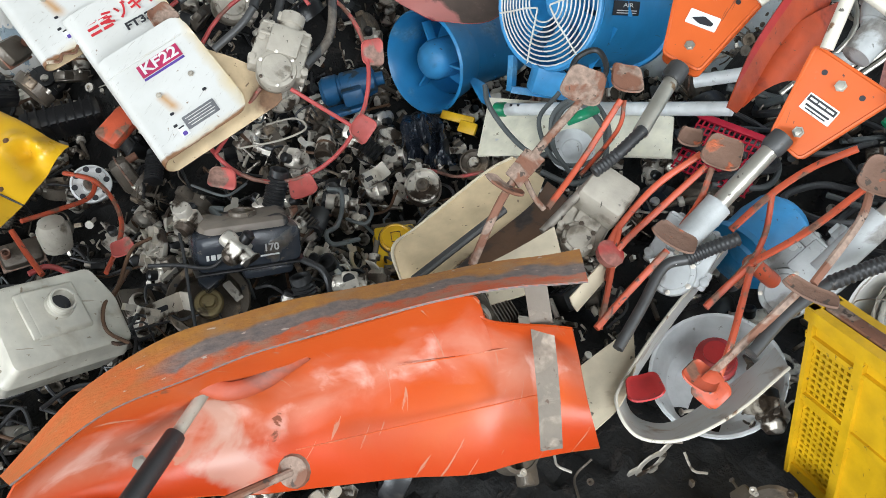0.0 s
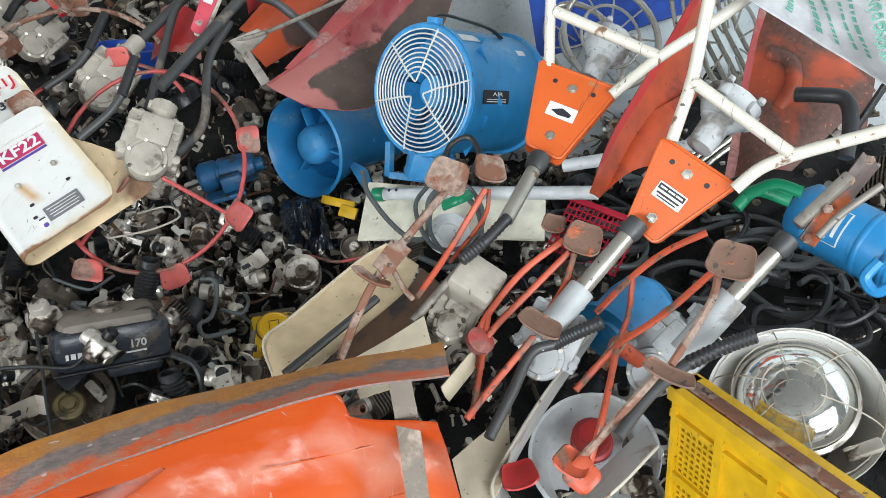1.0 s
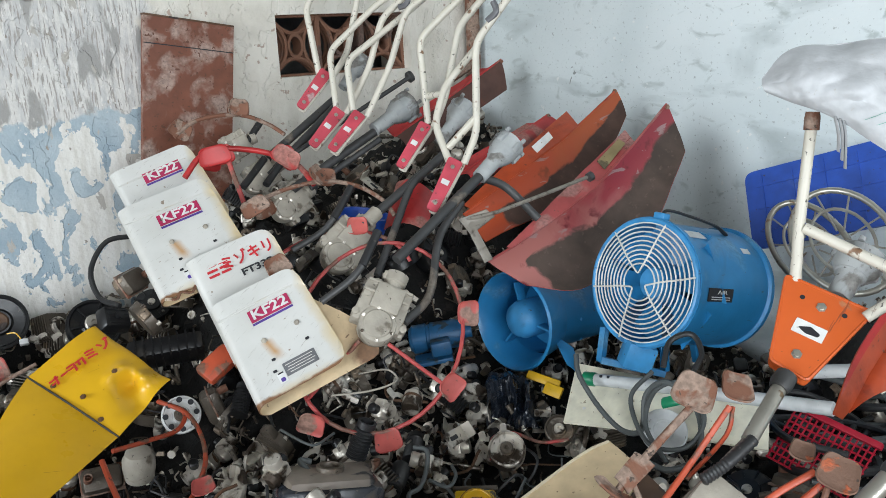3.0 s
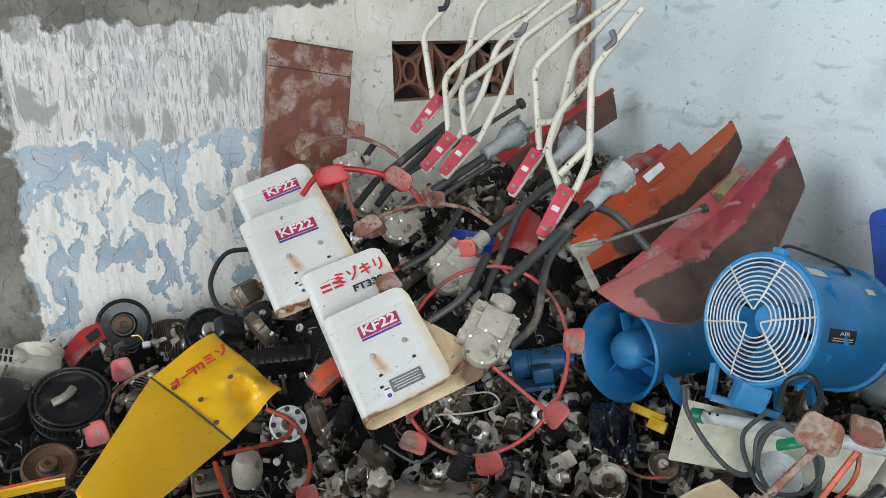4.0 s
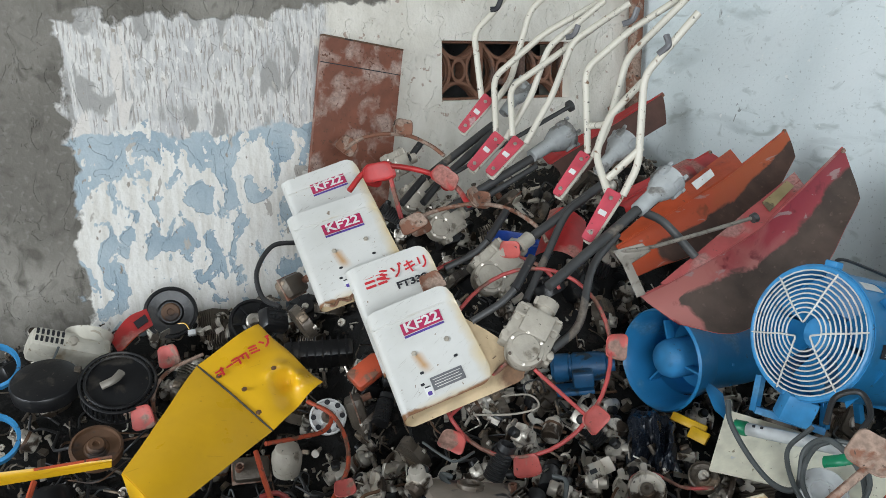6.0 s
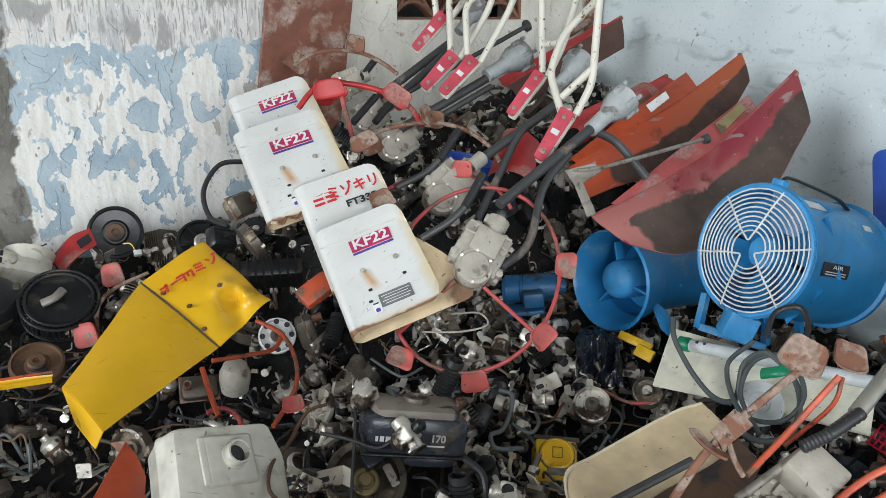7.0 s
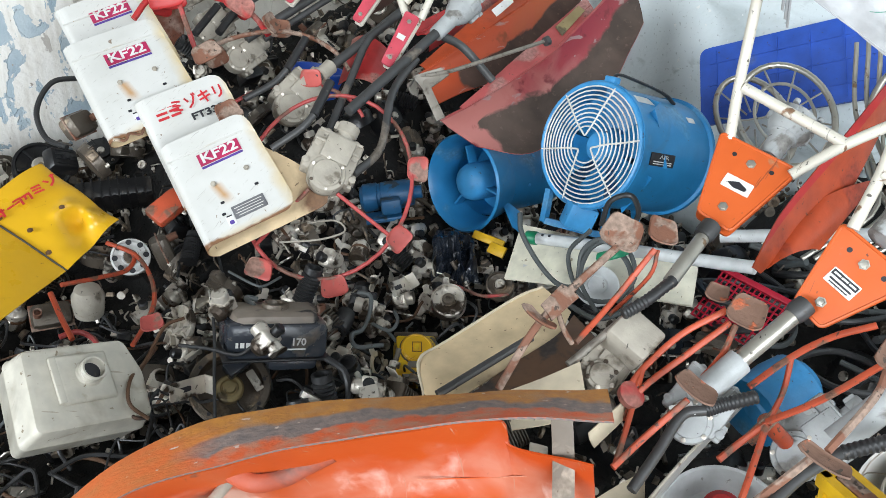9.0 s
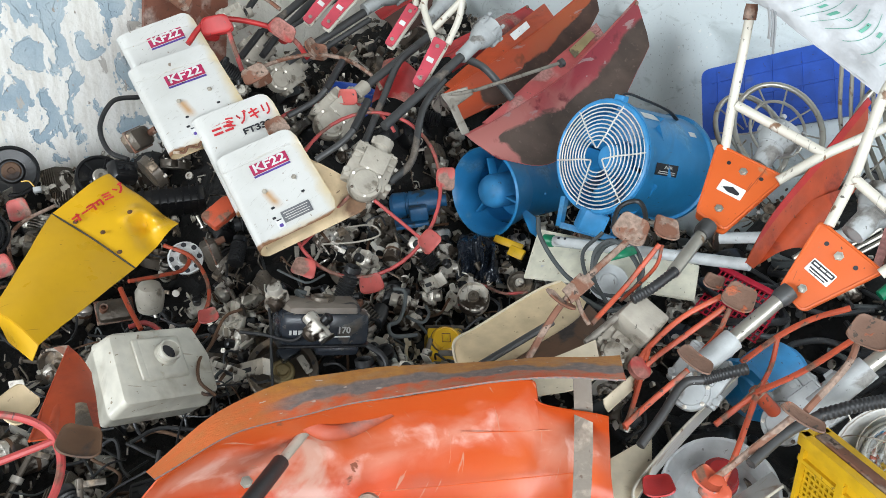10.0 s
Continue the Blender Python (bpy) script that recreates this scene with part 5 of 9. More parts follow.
# ---- red and orange chutes leaning on the east wall ----
def wall_chute(label, tip_hi, tip_lo, end_hi, end_lo, flange_tip, flange_end, face, back, flange, rows=None, strip=None):
    t = thing("soil_chute", label, "sheet chute", end_lo, "soil chutes by the wall")
    if rows:
        part("blade", lay_uv(loft(rows, 44, 16, 0.0025, 0.006), 44, 16), (face, face), t)
    else:
        part("blade", quad(tip_hi, tip_lo, end_hi, end_lo, 0.035, 0.0025, 20, 10, 0.004, 0.12), (face, back), t)
    if strip:
        part("flange", loft(strip, 24, 5, 0.0025, 0.003), (flange, flange), t)
    else:
        part("flange", quad(flange_tip, tip_hi, flange_end, end_hi, -0.01, 0.0025, 16, 4, 0.003), (flange, flange), t)
    edge = rows[0] if rows else [Vector(tip_hi).lerp(Vector(end_hi), k / 6) for k in range(7)]
    part("folded_edge", tube(edge, 0.0035, 8, 2), flange, t)
    bolt(t, Vector(tip_hi) * 0.93 + Vector(tip_lo) * 0.07 + up_to_eye(tip_hi) * 0.004, up_to_eye(tip_hi), 0.005, M_rust)
    return t


c1 = wall_chute("faded red soil chute with mud-brown face", (1.809, 1.414, 1.254), (1.810, 1.351, 1.132), (1.139, 1.508, 0.923), (1.359, 1.335, 0.843), (1.702, 1.481, 1.182), (1.160, 1.548, 0.932), M_mud_red, M_rose, M_rose, (
    [(1.160, 1.458, 0.925), (1.335, 1.448, 0.977), (1.542, 1.426, 1.068), (1.810, 1.413, 1.253)],
    [(1.211, 1.449, 0.880), (1.411, 1.426, 0.899), (1.628, 1.393, 1.002), (1.838, 1.393, 1.182)],
    [(1.247, 1.414, 0.851), (1.391, 1.338, 0.832), (1.602, 1.303, 0.948), (1.811, 1.347, 1.122)]), (
    [(1.218, 1.455, 0.951), (1.355, 1.468, 1.008), (1.535, 1.476, 1.098), (1.706, 1.475, 1.186)],
    [(1.230, 1.449, 0.946), (1.370, 1.442, 0.992), (1.542, 1.424, 1.068), (1.692, 1.425, 1.153)]))
part("label_patch", quad((1.662, 1.462, 1.170), (1.664, 1.440, 1.158), (1.570, 1.461, 1.119), (1.572, 1.436, 1.098), 0, 0.001, 3, 3), (M_brass, M_brass), c1, "faded yellow label")
c2 = wall_chute("orange soil chute with mud-brown face", (1.898, 1.671, 1.281), (1.900, 1.624, 1.209), (1.249, 1.713, 1.008), (1.388, 1.613, 0.922), (1.744, 1.724, 1.218), (1.269, 1.756, 1.030), M_mud_orange, M_chute, M_redsheet, (
    [(1.275, 1.683, 0.991), (1.475, 1.658, 1.082), (1.656, 1.659, 1.157), (1.901, 1.665, 1.279)],
    [(1.288, 1.660, 0.957), (1.502, 1.629, 1.024), (1.713, 1.628, 1.110), (1.918, 1.654, 1.237)],
    [(1.280, 1.602, 0.928), (1.500, 1.573, 0.980), (1.715, 1.568, 1.073), (1.900, 1.622, 1.200)]), (
    [(1.300, 1.710, 1.010), (1.497, 1.715, 1.113), (1.756, 1.739, 1.223)],
    [(1.300, 1.680, 1.002), (1.475, 1.658, 1.082), (1.716, 1.655, 1.187)]))
part("label_patch", quad((1.547, 1.687, 1.144), (1.556, 1.673, 1.126), (1.614, 1.682, 1.181), (1.621, 1.671, 1.163), 0, 0.001, 3, 3), (M_decal, M_decal), c2)
c3 = wall_chute("dark red soil chute behind the others", (1.789, 1.852, 1.205), (1.816, 1.817, 1.174), (1.382, 1.817, 1.074), (1.401, 1.789, 1.027), (1.713, 1.871, 1.186), (1.379, 1.839, 1.097), M_red, M_red, M_red)
c4 = wall_chute("dark red soil chute leaning in the corner", (1.929, 2.213, 1.375), (1.925, 2.181, 1.268), (1.407, 2.164, 1.159), (1.423, 2.139, 1.082), (1.872, 2.266, 1.346), (1.398, 2.199, 1.181), M_maroon, M_red, M_red)
r2 = thing("red_sheet_part", "glossy red sheet guard lying between the machines", "sheet part", (1.107, 1.723, 1.009))
part("guard_sheet", quad((1.176, 1.854, 1.074), (1.222, 1.748, 1.053), (1.055, 1.753, 0.979), (1.136, 1.663, 0.971), 0.03, 0.002, 8, 8), (M_red, M_red), r2)
b2 = thing("blue_tub", "dark blue plastic tub behind the machines", "tub", (1.059, 1.866, 1.037))
part("tub_body", lathe([(0.03, 0), (0.06, 0.002), (0.075, 0.07), (0.08, 0.07), (0.08, 0.075), (0.07, 0.075), (0.055, 0.01), (0, 0.01)], 20, along((1.071, 1.897, 0.925), (1.083, 1.886, 1.015))), M_royal, b2)


# ---- blue fans ----
def ventilator():
    fc, bc = Vector((1.293, 1.093, 0.918)), Vector((1.573, 1.082, 0.841))
    t = thing("portable_fan", "blue portable drum fan with white wire grille", "fan", fc)
    m = axes(fc, bc, fc + Vector((0.0602, -0.934, 0.3522)))
    m = Matrix((m.col[1], m.col[2], m.col[0], m.col[3])).transposed()
    L, R = (bc - fc).length, 0.139

    def on_drum(a0, a1, z0, z1, lift):
        def f(u, v):
            q = radians(a0 + (a1 - a0) * u)
            return m @ Vector(((R + lift) * math.cos(q), (R + lift) * math.sin(q), z0 + (z1 - z0) * v))
        return sheet(f, 8, 4, 0.0008)

    part("drum", lathe([(R + 0.008, 0), (R + 0.008, 0.012), (R, 0.014), (R, L - 0.014), (R + 0.008, L - 0.012), (R + 0.008, L), (R - 0.004, L), (R - 0.004, 0.012), (R - 0.002, 0), (R + 0.008, 0)], 48, m, cap=False), M_blue, t)
    part("front_rim", tube([m @ Vector((R * math.cos(q), R * math.sin(q), -0.002)) for q in (2 * math.pi * k / 40 for k in range(40))], 0.006, 8, 1, closed=True), M_bluelt, t)
    part("back_rim", tube([m @ Vector((R * math.cos(q), R * math.sin(q), L)) for q in (2 * math.pi * k / 40 for k in range(40))], 0.006, 8, 1, closed=True), M_bluelt, t)
    for k in range(10):
        r = R * (0.96 - 0.0735 * k)
        dome = -0.014 * (1 - (r / R) ** 2)
        part("grille_ring", tube([m @ Vector((r * math.cos(q), r * math.sin(q), -0.004 + dome)) for q in (2 * math.pi * j / 36 for j in range(36))], 0.0019, 6, 1, closed=True), M_wire, t)
    for k in range(3):
        q = k * 2 * math.pi / 3 + 0.09
        way = [(1.0, q), (0.7, q + 0.03), (0.42, q + 0.07), (0.24, q + 0.22), (0.15, q + 0.52), (0.24, q + 0.83), (0.42, q + 0.98), (0.7, q + 1.02), (1.0, q + 1.05)]
        part("grille_spoke", tube([m @ Vector((R * f * math.cos(g), R * f * math.sin(g), -0.006 - 0.014 * (1 - f * f))) for f, g in way], 0.0022, 6, 4), M_wire, t)
    part("motor", lathe([(0, 0.03), (0.034, 0.03), (0.044, 0.05), (0.05, 0.08), (0.05, 0.2), (0, 0.2)], 24, m), M_bluelt, t)
    for k in range(6):
        q = k * 2 * math.pi / 6
        a = m @ pose(0, 0, 0, 0, 0, math.degrees(q))
        part("fan_blade", quad(a @ Vector((0.042, -0.022, 0.06)), a @ Vector((0.042, 0.024, 0.09)), a @ Vector((0.138, -0.065, 0.055)), a @ Vector((0.138, 0.065, 0.095)), 0.006, 0.002, 6, 6), (M_blue, M_blue), t)
    def drum_pt(deg, z, lift):
        q = radians(deg)
        return m @ Vector(((R + lift) * math.cos(q), (R + lift) * math.sin(q), z))
    part("handle", tube([drum_pt(-68, 0.02, 0.0), drum_pt(-66, 0.02, 0.026), drum_pt(-60, 0.08, 0.024), drum_pt(-52, 0.16, 0.016), drum_pt(-48, 0.20, 0.002)], 0.007, 8, 5, flat=0.5), M_rubber, t, "black strap handle")
    part("handle_bracket", box((0.030, 0.022, 0.016), along(drum_pt(-68, 0.016, 0.012), drum_pt(-68, 0.016, 0.05)), 0.003), M_bluelt, t)
    for a, b in (((1.264, 1.178, 0.797), (1.238, 1.168, 0.722)), ((1.359, 1.081, 0.758), (1.358, 1.077, 0.689)), ((1.232, 1.162, 0.730), (1.341, 1.065, 0.691)), ((1.527, 1.115, 0.709), (1.541, 1.111, 0.647))):
        part("foot_bar", tube([a, b], 0.011, 4, 1), M_blue, t)
    part("terminal_box", box((0.07, 0.06, 0.05), axes((1.269, 1.088, 0.753), (1.314, 1.056, 0.733), (1.268, 1.089, 0.783)), 0.006), M_bluelt, t)
    part("name_plate", on_drum(13, 25, 0.038, 0.171 - 0.04, 0.002), (M_ink_dark, M_ink_dark), t, "black name plate")
    mid, tip, over = drum_pt(19, 0.086, 0.0045), drum_pt(19, 0.14, 0.0045), drum_pt(12, 0.086, 0.0045)
    part("lettering", text_mesh("AIR", 0.012, axes(mid, tip, over) @ Matrix.Translation((0, 0.006, 0)) @ Matrix.Diagonal((2.0, 1, 1, 1))), M_decal, t, smooth=False)
    for k in range(2):
        part("print_bar", on_drum(20.5 + 2 * k, 21.3 + 2 * k, 0.05, 0.12, 0.003), (M_decal, M_decal), t)
    part("sticker", on_drum(-46, -36, 0.012, 0.10, 0.0015), (M_decal, M_decal), t, "torn white paper sticker")
    part("sticker", on_drum(-29, -23, 0.205, 0.235, 0.0015), (M_decal, M_decal), t)


ventilator()


def horn_fan():
    fc, bc = Vector((1.268, 1.496, 0.726)), Vector((1.616, 1.514, 0.696))
    t = thing("blower_fan", "blue axial blower lying on its side, dusty", "fan", fc)
    m = along(fc, bc)
    R = 0.130
    part("bell_mouth", lathe([(R, 0), (R + 0.005, 0.006), (R - 0.004, 0.012), (R - 0.012, 0.05), (R - 0.022, 0.10), (R - 0.026, 0.10), (R - 0.016, 0.05), (R - 0.008, 0.01), (R, 0)], 44, m, cap=False), M_blue, t)
    part("body_tube", lathe([(R - 0.030, 0.09), (R - 0.03, 0.33), (R - 0.034, 0.33), (R - 0.034, 0.09)], 36, m, cap=False), M_blue, t)
    part("hub", lathe([(0, 0.012), (0.03, 0.016), (0.046, 0.028), (0.052, 0.045), (0.052, 0.2), (0, 0.2)], 28, m), M_bluelt, t)
    part("back_disc", lathe([(R - 0.03, 0.16), (0.04, 0.165), (0, 0.165)], 30, m), M_blue, t)
    for k in range(3):
        part("strut", box((0.05, 0.006, 0.03), m @ pose(0, 0, 0, 0, 0, 120 * k + 68) @ Matrix.Translation((0.075, 0, 0.06)), 0.001), M_blue, t)
    for k in range(8):
        q = k * math.pi / 4
        p = m @ Vector((0.1 * math.cos(q), 0.1 * math.sin(q), 0.17 + 0.04 * (k % 2)))
        part("rivet", lathe([(0.005, 0), (0.004, 0.003), (0, 0.0035)], 8, along(p, p + m.to_3x3() @ Vector((math.cos(q), math.sin(q), 0)))), M_bluelt, t)
    part("foot_bracket", quad((1.337, 1.414, 0.693), (1.368, 1.367, 0.660), (1.324, 1.351, 0.631), (1.341, 1.320, 0.607), 0.004, 0.004, 4, 4), (M_blue, M_blue), t)
    part("motor_body", lathe([(0, 0), (0.03, 0.002), (0.04, 0.012), (0.04, 0.05), (0.036, 0.052), (0.036, 0.06), (0.04, 0.062), (0.04, 0.13), (0.034, 0.15), (0.018, 0.155), (0.018, 0.175), (0, 0.175)], 24, along((1.104, 1.736, 0.654), (1.219, 1.640, 0.674))), M_bluedark, t)
    part("junction_box", box((0.055, 0.04, 0.045), axes((1.126, 1.623, 0.661), (1.170, 1.595, 0.667), (1.129, 1.622, 0.695)), 0.006), M_bluedark, t)
    part("motor_foot", box((0.10, 0.012, 0.07), axes((1.114, 1.641, 0.626), (1.177, 1.601, 0.635), (1.117, 1.640, 0.657)), 0.003), M_bluedark, t)


horn_fan()

# ---- large orange chute close to the camera ----
big = thing("soil_chute", "large faded orange sheet chute with rusty folded flange", "sheet chute", (0.279, 0.692, 0.734))
flange_bm = loft([[(-0.010, 0.757, 0.796), (0.098, 0.764, 0.837), (0.213, 0.753, 0.848), (0.317, 0.705, 0.848), (0.409, 0.634, 0.854), (0.488, 0.551, 0.870), (0.556, 0.459, 0.892)], [(-0.008, 0.735, 0.798), (0.092, 0.719, 0.828), (0.192, 0.685, 0.836), (0.285, 0.635, 0.848), (0.369, 0.571, 0.865), (0.445, 0.497, 0.880), (0.511, 0.415, 0.892)]], 60, 16, 0.0028, 0.004)
uv_layer = flange_bm.loops.layers.uv.new("along")
for i, f in enumerate(flange_bm.faces):
    u, v = ((i // 2) // 16 / 60, (i // 2) % 16 / 16) if i < 60 * 16 * 2 else (0.5, 0.62)
    for lp, (du, dv) in zip(f.loops, ((0, 0), (1, 0), (1, 1), (0, 1)) if i % 2 == 0 else ((0, 0), (0, 1), (1, 1), (1, 0))):
        lp[uv_layer].uv = (u + du / 60, v + dv / 16)
    f.material_index = 0
part("flange", flange_bm, M_band, big, "rusty scuffed flange")
part("trough", lay_uv(loft([[(-0.005, 0.740, 0.795), (0.091, 0.726, 0.825), (0.188, 0.693, 0.833), (0.278, 0.646, 0.843), (0.360, 0.586, 0.861), (0.436, 0.517, 0.873), (0.457, 0.515, 0.828), (0.497, 0.426, 0.836)], [(-0.024, 0.753, 0.768), (0.063, 0.761, 0.739), (0.217, 0.734, 0.704), (0.352, 0.635, 0.715), (0.447, 0.543, 0.727), (0.484, 0.514, 0.718), (0.539, 0.441, 0.711)], [(-0.027, 0.750, 0.764), (0.089, 0.739, 0.686), (0.203, 0.690, 0.637), (0.307, 0.602, 0.630), (0.399, 0.509, 0.637), (0.442, 0.474, 0.640), (0.518, 0.405, 0.654)]], 72, 24, 0.0025, 0.008), 72, 24), (M_trough, M_trough), big, "faded orange trough sheet")
strap_line = [(0.518, 0.492, 0.862), (0.500, 0.468, 0.800), (0.482, 0.448, 0.740), (0.462, 0.430, 0.672)]
strap_rows = [[Vector(p) + up_to_eye(p) * 0.022 + side for p in strap_line] for side in (Vector((-0.009, 0.009, 0)), Vector((0.009, -0.009, 0)))]
part("strap", loft(strap_rows, 30, 4, 0.003, 0.010), (M_strap, M_strap), big, "dirty bent grey steel strap")
part("curved_lug", tube([(0.196, 0.712, 0.806), (0.215, 0.690, 0.792), (0.250, 0.682, 0.786), (0.280, 0.672, 0.796), (0.300, 0.655, 0.812)], 0.011, 12, 6, flat=0.4), M_stained, big, "curved lug with worn orange paint")
part("seam", tube([(0.261, 0.661, 0.684), (0.370, 0.577, 0.695), (0.493, 0.473, 0.716)], 0.0008, 6, 6), M_chute, big)
part("seam", tube([(0.380, 0.593, 0.771), (0.448, 0.539, 0.772), (0.505, 0.488, 0.778)], 0.0008, 6, 6), M_chute, big)
bolt(big, (0.110, 0.731, 0.737), up_to_eye((0.109, 0.728, 0.740)), 0.006)
rod = thing("control_rod", "black-gripped steel rod lying across the chute", "rod", (0.119, 0.693, 0.765))
part("rod_tube", tube([(0.217, 0.725, 0.792), (0.141, 0.694, 0.772)], 0.007, 10), M_gear, rod)
part("rod_grip", tube([(0.145, 0.693, 0.776), (0.054, 0.635, 0.775)], 0.0115, 12), M_rubber, rod)
rod2 = thing("rusty_bolt_rod", "rusty round-headed bolt rod lying on the chute", "rod", (0.194, 0.638, 0.699))
part("rod_shank", tube([(0.147, 0.621, 0.724), (0.228, 0.616, 0.705)], 0.005, 8), M_rust, rod2)
part("rod_head", lathe([(0.0, -0.003), (0.018, -0.002), (0.02, 0.004), (0.008, 0.008)], 14, along((0.229, 0.615, 0.705), (0.258, 0.635, 0.680))), M_rust, rod2)



def set_back(things, k):
    """Sets a group of things farther from the doorway side (k over 1) or nearer (under 1), with their shapes kept."""
    about = Vector((-0.030, -0.010, 1.362))
    m = Matrix.Translation(about) @ Matrix.Scale(k, 4) @ Matrix.Translation(-about)
    for t in things:
        t.matrix_basis = m @ t.matrix_basis


set_back((big, rod, rod2), 1.04)


# ---- machines in the foreground with orange clamp plates ----
FRONT = "orange-plated ditching machines"


def orange_plate(parent, tl, tr, br, bl, kind):
    """Tapered pressed plate with turned edges, two bolts, holes and a sticker."""
    tl, tr, br, bl = (Vector(p) for p in (tl, tr, br, bl))
    m = axes(bl, br, tl)
    q = [m.inverted() @ p for p in (bl, br, tr, tl)]
    out = rounded([(p.x, p.y) for p in q], 0.009)
    part("clamp_plate", plate(out, 0.005, m), M_orange, parent, "orange enamelled clamp plate")
    mid = sum((Vector((p.x, p.y)) for p in q), Vector((0, 0))) / 4
    edge = [m @ Vector((mid.x + (p[0] - mid.x) * 0.985, mid.y + (p[1] - mid.y) * 0.985, 0.004)) for p in out]
    part("plate_rim", tube(edge, 0.003, 6, 1, closed=True), M_orange, parent)
    part("clamp_back", plate(out, 0.004, m @ Matrix.Translation((0, 0, -0.022))), M_orange, parent)
    n = m.to_3x3() @ Vector((0, 0, 1))
    low, high = Vector((q[0] + q[1]) / 2), Vector((q[2] + q[3]) / 2)
    for f in (0.20, 0.80):
        p = low.lerp(high, f)
        bolt(parent, m @ Vector((p.x, p.y, 0.005)), n, 0.0058)
    for f, g in ((0.82, 0.25), (0.82, 0.78)):
        p = Vector(q[0]).lerp(q[3], f).lerp(Vector(q[1]).lerp(q[2], f), g)
        part("hole", lathe([(0.0042, 0), (0.0042, 0.0006), (0, 0.0006)], 12, m @ Matrix.Translation((p.x, p.y, 0.0052))), M_ink_dark, parent)
    c = low.lerp(high, 0.50)
    sd = (Vector(q[2]) - Vector(q[3])).normalized()
    turn = m @ Matrix.Translation((c.x, c.y, 0.0055)) @ pose(0, 0, 0, 0, 0, math.degrees(math.atan2(sd.y, sd.x)))
    part("sticker", plate(rounded(rect(0.050, 0.026), 0.002), 0.0006, turn), M_decal, parent, "white sticker")
    if kind:
        part("sticker_band", plate(rect(0.046, 0.009, 0, 0.006), 0.0011, turn), M_ink_dark, parent)
        for k in range(3):
            part("print_bar", plate(rect(0.012, 0.003, -0.014 + 0.014 * k, 0.006), 0.0015, turn), M_decal, parent)
        part("print_bar", plate(rect(0.040, 0.003, 0, -0.004), 0.0011, turn), M_ink_dark, parent)
        part("print_bar", plate(rect(0.034, 0.002, 0, -0.009), 0.0011, turn), M_ink_dark, parent)
    else:
        part("emblem", plate(rounded([(-0.018, -0.002), (0, 0.007), (0.018, 0.0), (0.016, -0.006), (-0.004, -0.008)], 0.003), 0.0011, turn), M_ink_dark, parent)


fa = thing("ditching_machine", "ditching machine with orange plate and rusty cups", "garden machine", (0.808, 0.620, 0.789), FRONT)
orange_plate(fa, (1.150, 0.699, 1.052), (1.194, 0.572, 1.000), (1.052, 0.603, 0.918), (1.039, 0.660, 0.942), 0)
bars(fa, [(1.155, 0.684, 1.042), (1.182, 0.698, 1.130), (1.211, 0.706, 1.250), (1.205, 0.700, 1.314)], [(1.168, 0.572, 1.003), (1.223, 0.518, 1.058), (1.270, 0.457, 1.103), (1.323, 0.397, 1.155)], [(1.182, 0.689, 1.130), (1.223, 0.518, 1.060)], r=0.0095)
part("bar_end", lathe([(0.0125, 0), (0.0125, 0.02), (0.011, 0.03)], 12, along((1.202, 0.699, 1.291), (1.205, 0.700, 1.323))), M_rust, fa)
clutch_housing(fa, (1.208, 0.636, 1.011), (1.284, 0.634, 1.069), 0.036)
part("shaft", tube([(1.033, 0.628, 0.925), (0.915, 0.618, 0.863)], 0.0120, 16), M_chrome, fa, "chromed drive tube with worn print")
for k in range(5):
    p = Vector((0.999, 0.624, 0.913)).lerp(Vector((0.933, 0.617, 0.880)), k / 4)
    part("print_bar", box((0.004, 0.008, 0.0008), axes(p, (0.933, 0.617, 0.880), (1.013, 0.595, 0.894)), 0), M_ink_dark, fa)
part("collar", lathe([(0.017, 0), (0.018, 0.018), (0.015, 0.03)], 16, along((1.035, 0.627, 0.928), (1.002, 0.626, 0.911))), M_pipe, fa)
part("lower_shaft", tube([(0.909, 0.619, 0.865), (0.719, 0.652, 0.771)], 0.0065, 12), M_galv, fa, "scratched grey control tube")
grip(fa, [(0.897, 0.600, 0.880), (0.846, 0.612, 0.855), (0.809, 0.626, 0.838)], 0.0085)
gearbox(fa, (0.769, 0.625, 0.746), (0.865, 0.631, 0.799), 0.025)
part("cast_lug", box((0.066, 0.07, 0.05), axes((0.824, 0.614, 0.795), (0.870, 0.616, 0.811), (0.822, 0.595, 0.782)), 0.006), M_gear, fa)
for ln in ([(0.820, 0.656, 0.939), (0.727, 0.663, 0.894), (0.656, 0.668, 0.850), (0.585, 0.668, 0.776)], [(0.710, 0.682, 0.874), (0.713, 0.662, 0.832), (0.721, 0.650, 0.809)]):
    part("rotor_arm", tube(ln, 0.006, 8, 5, flat=0.7), M_rust, fa)
for ln in ([(0.900, 0.643, 0.916), (0.817, 0.656, 0.842), (0.732, 0.652, 0.805)], [(0.911, 0.644, 0.912), (0.890, 0.641, 0.872), (0.824, 0.662, 0.817)]):
    part("rotor_arm", tube(ln, 0.005, 8, 5, flat=0.7), M_orod, fa)
part("blade_arm", quad((0.718, 0.676, 0.899), (0.730, 0.651, 0.883), (0.673, 0.675, 0.880), (0.677, 0.655, 0.860), 0.004, 0.004, 5, 4), (M_rust, M_rust), fa)
for p, s, u, w, h in (((0.830, 0.658, 0.959), (0.845, 0.630, 0.947), (0.852, 0.661, 0.980), 0.062, 0.052), ((0.899, 0.633, 0.952), (0.921, 0.614, 0.943), (0.925, 0.645, 0.968), 0.05, 0.046), ((0.658, 0.664, 0.868), (0.663, 0.634, 0.857), (0.677, 0.673, 0.863), 0.062, 0.022)):
    cup(fa, p, s, u, w, h, M_rust)
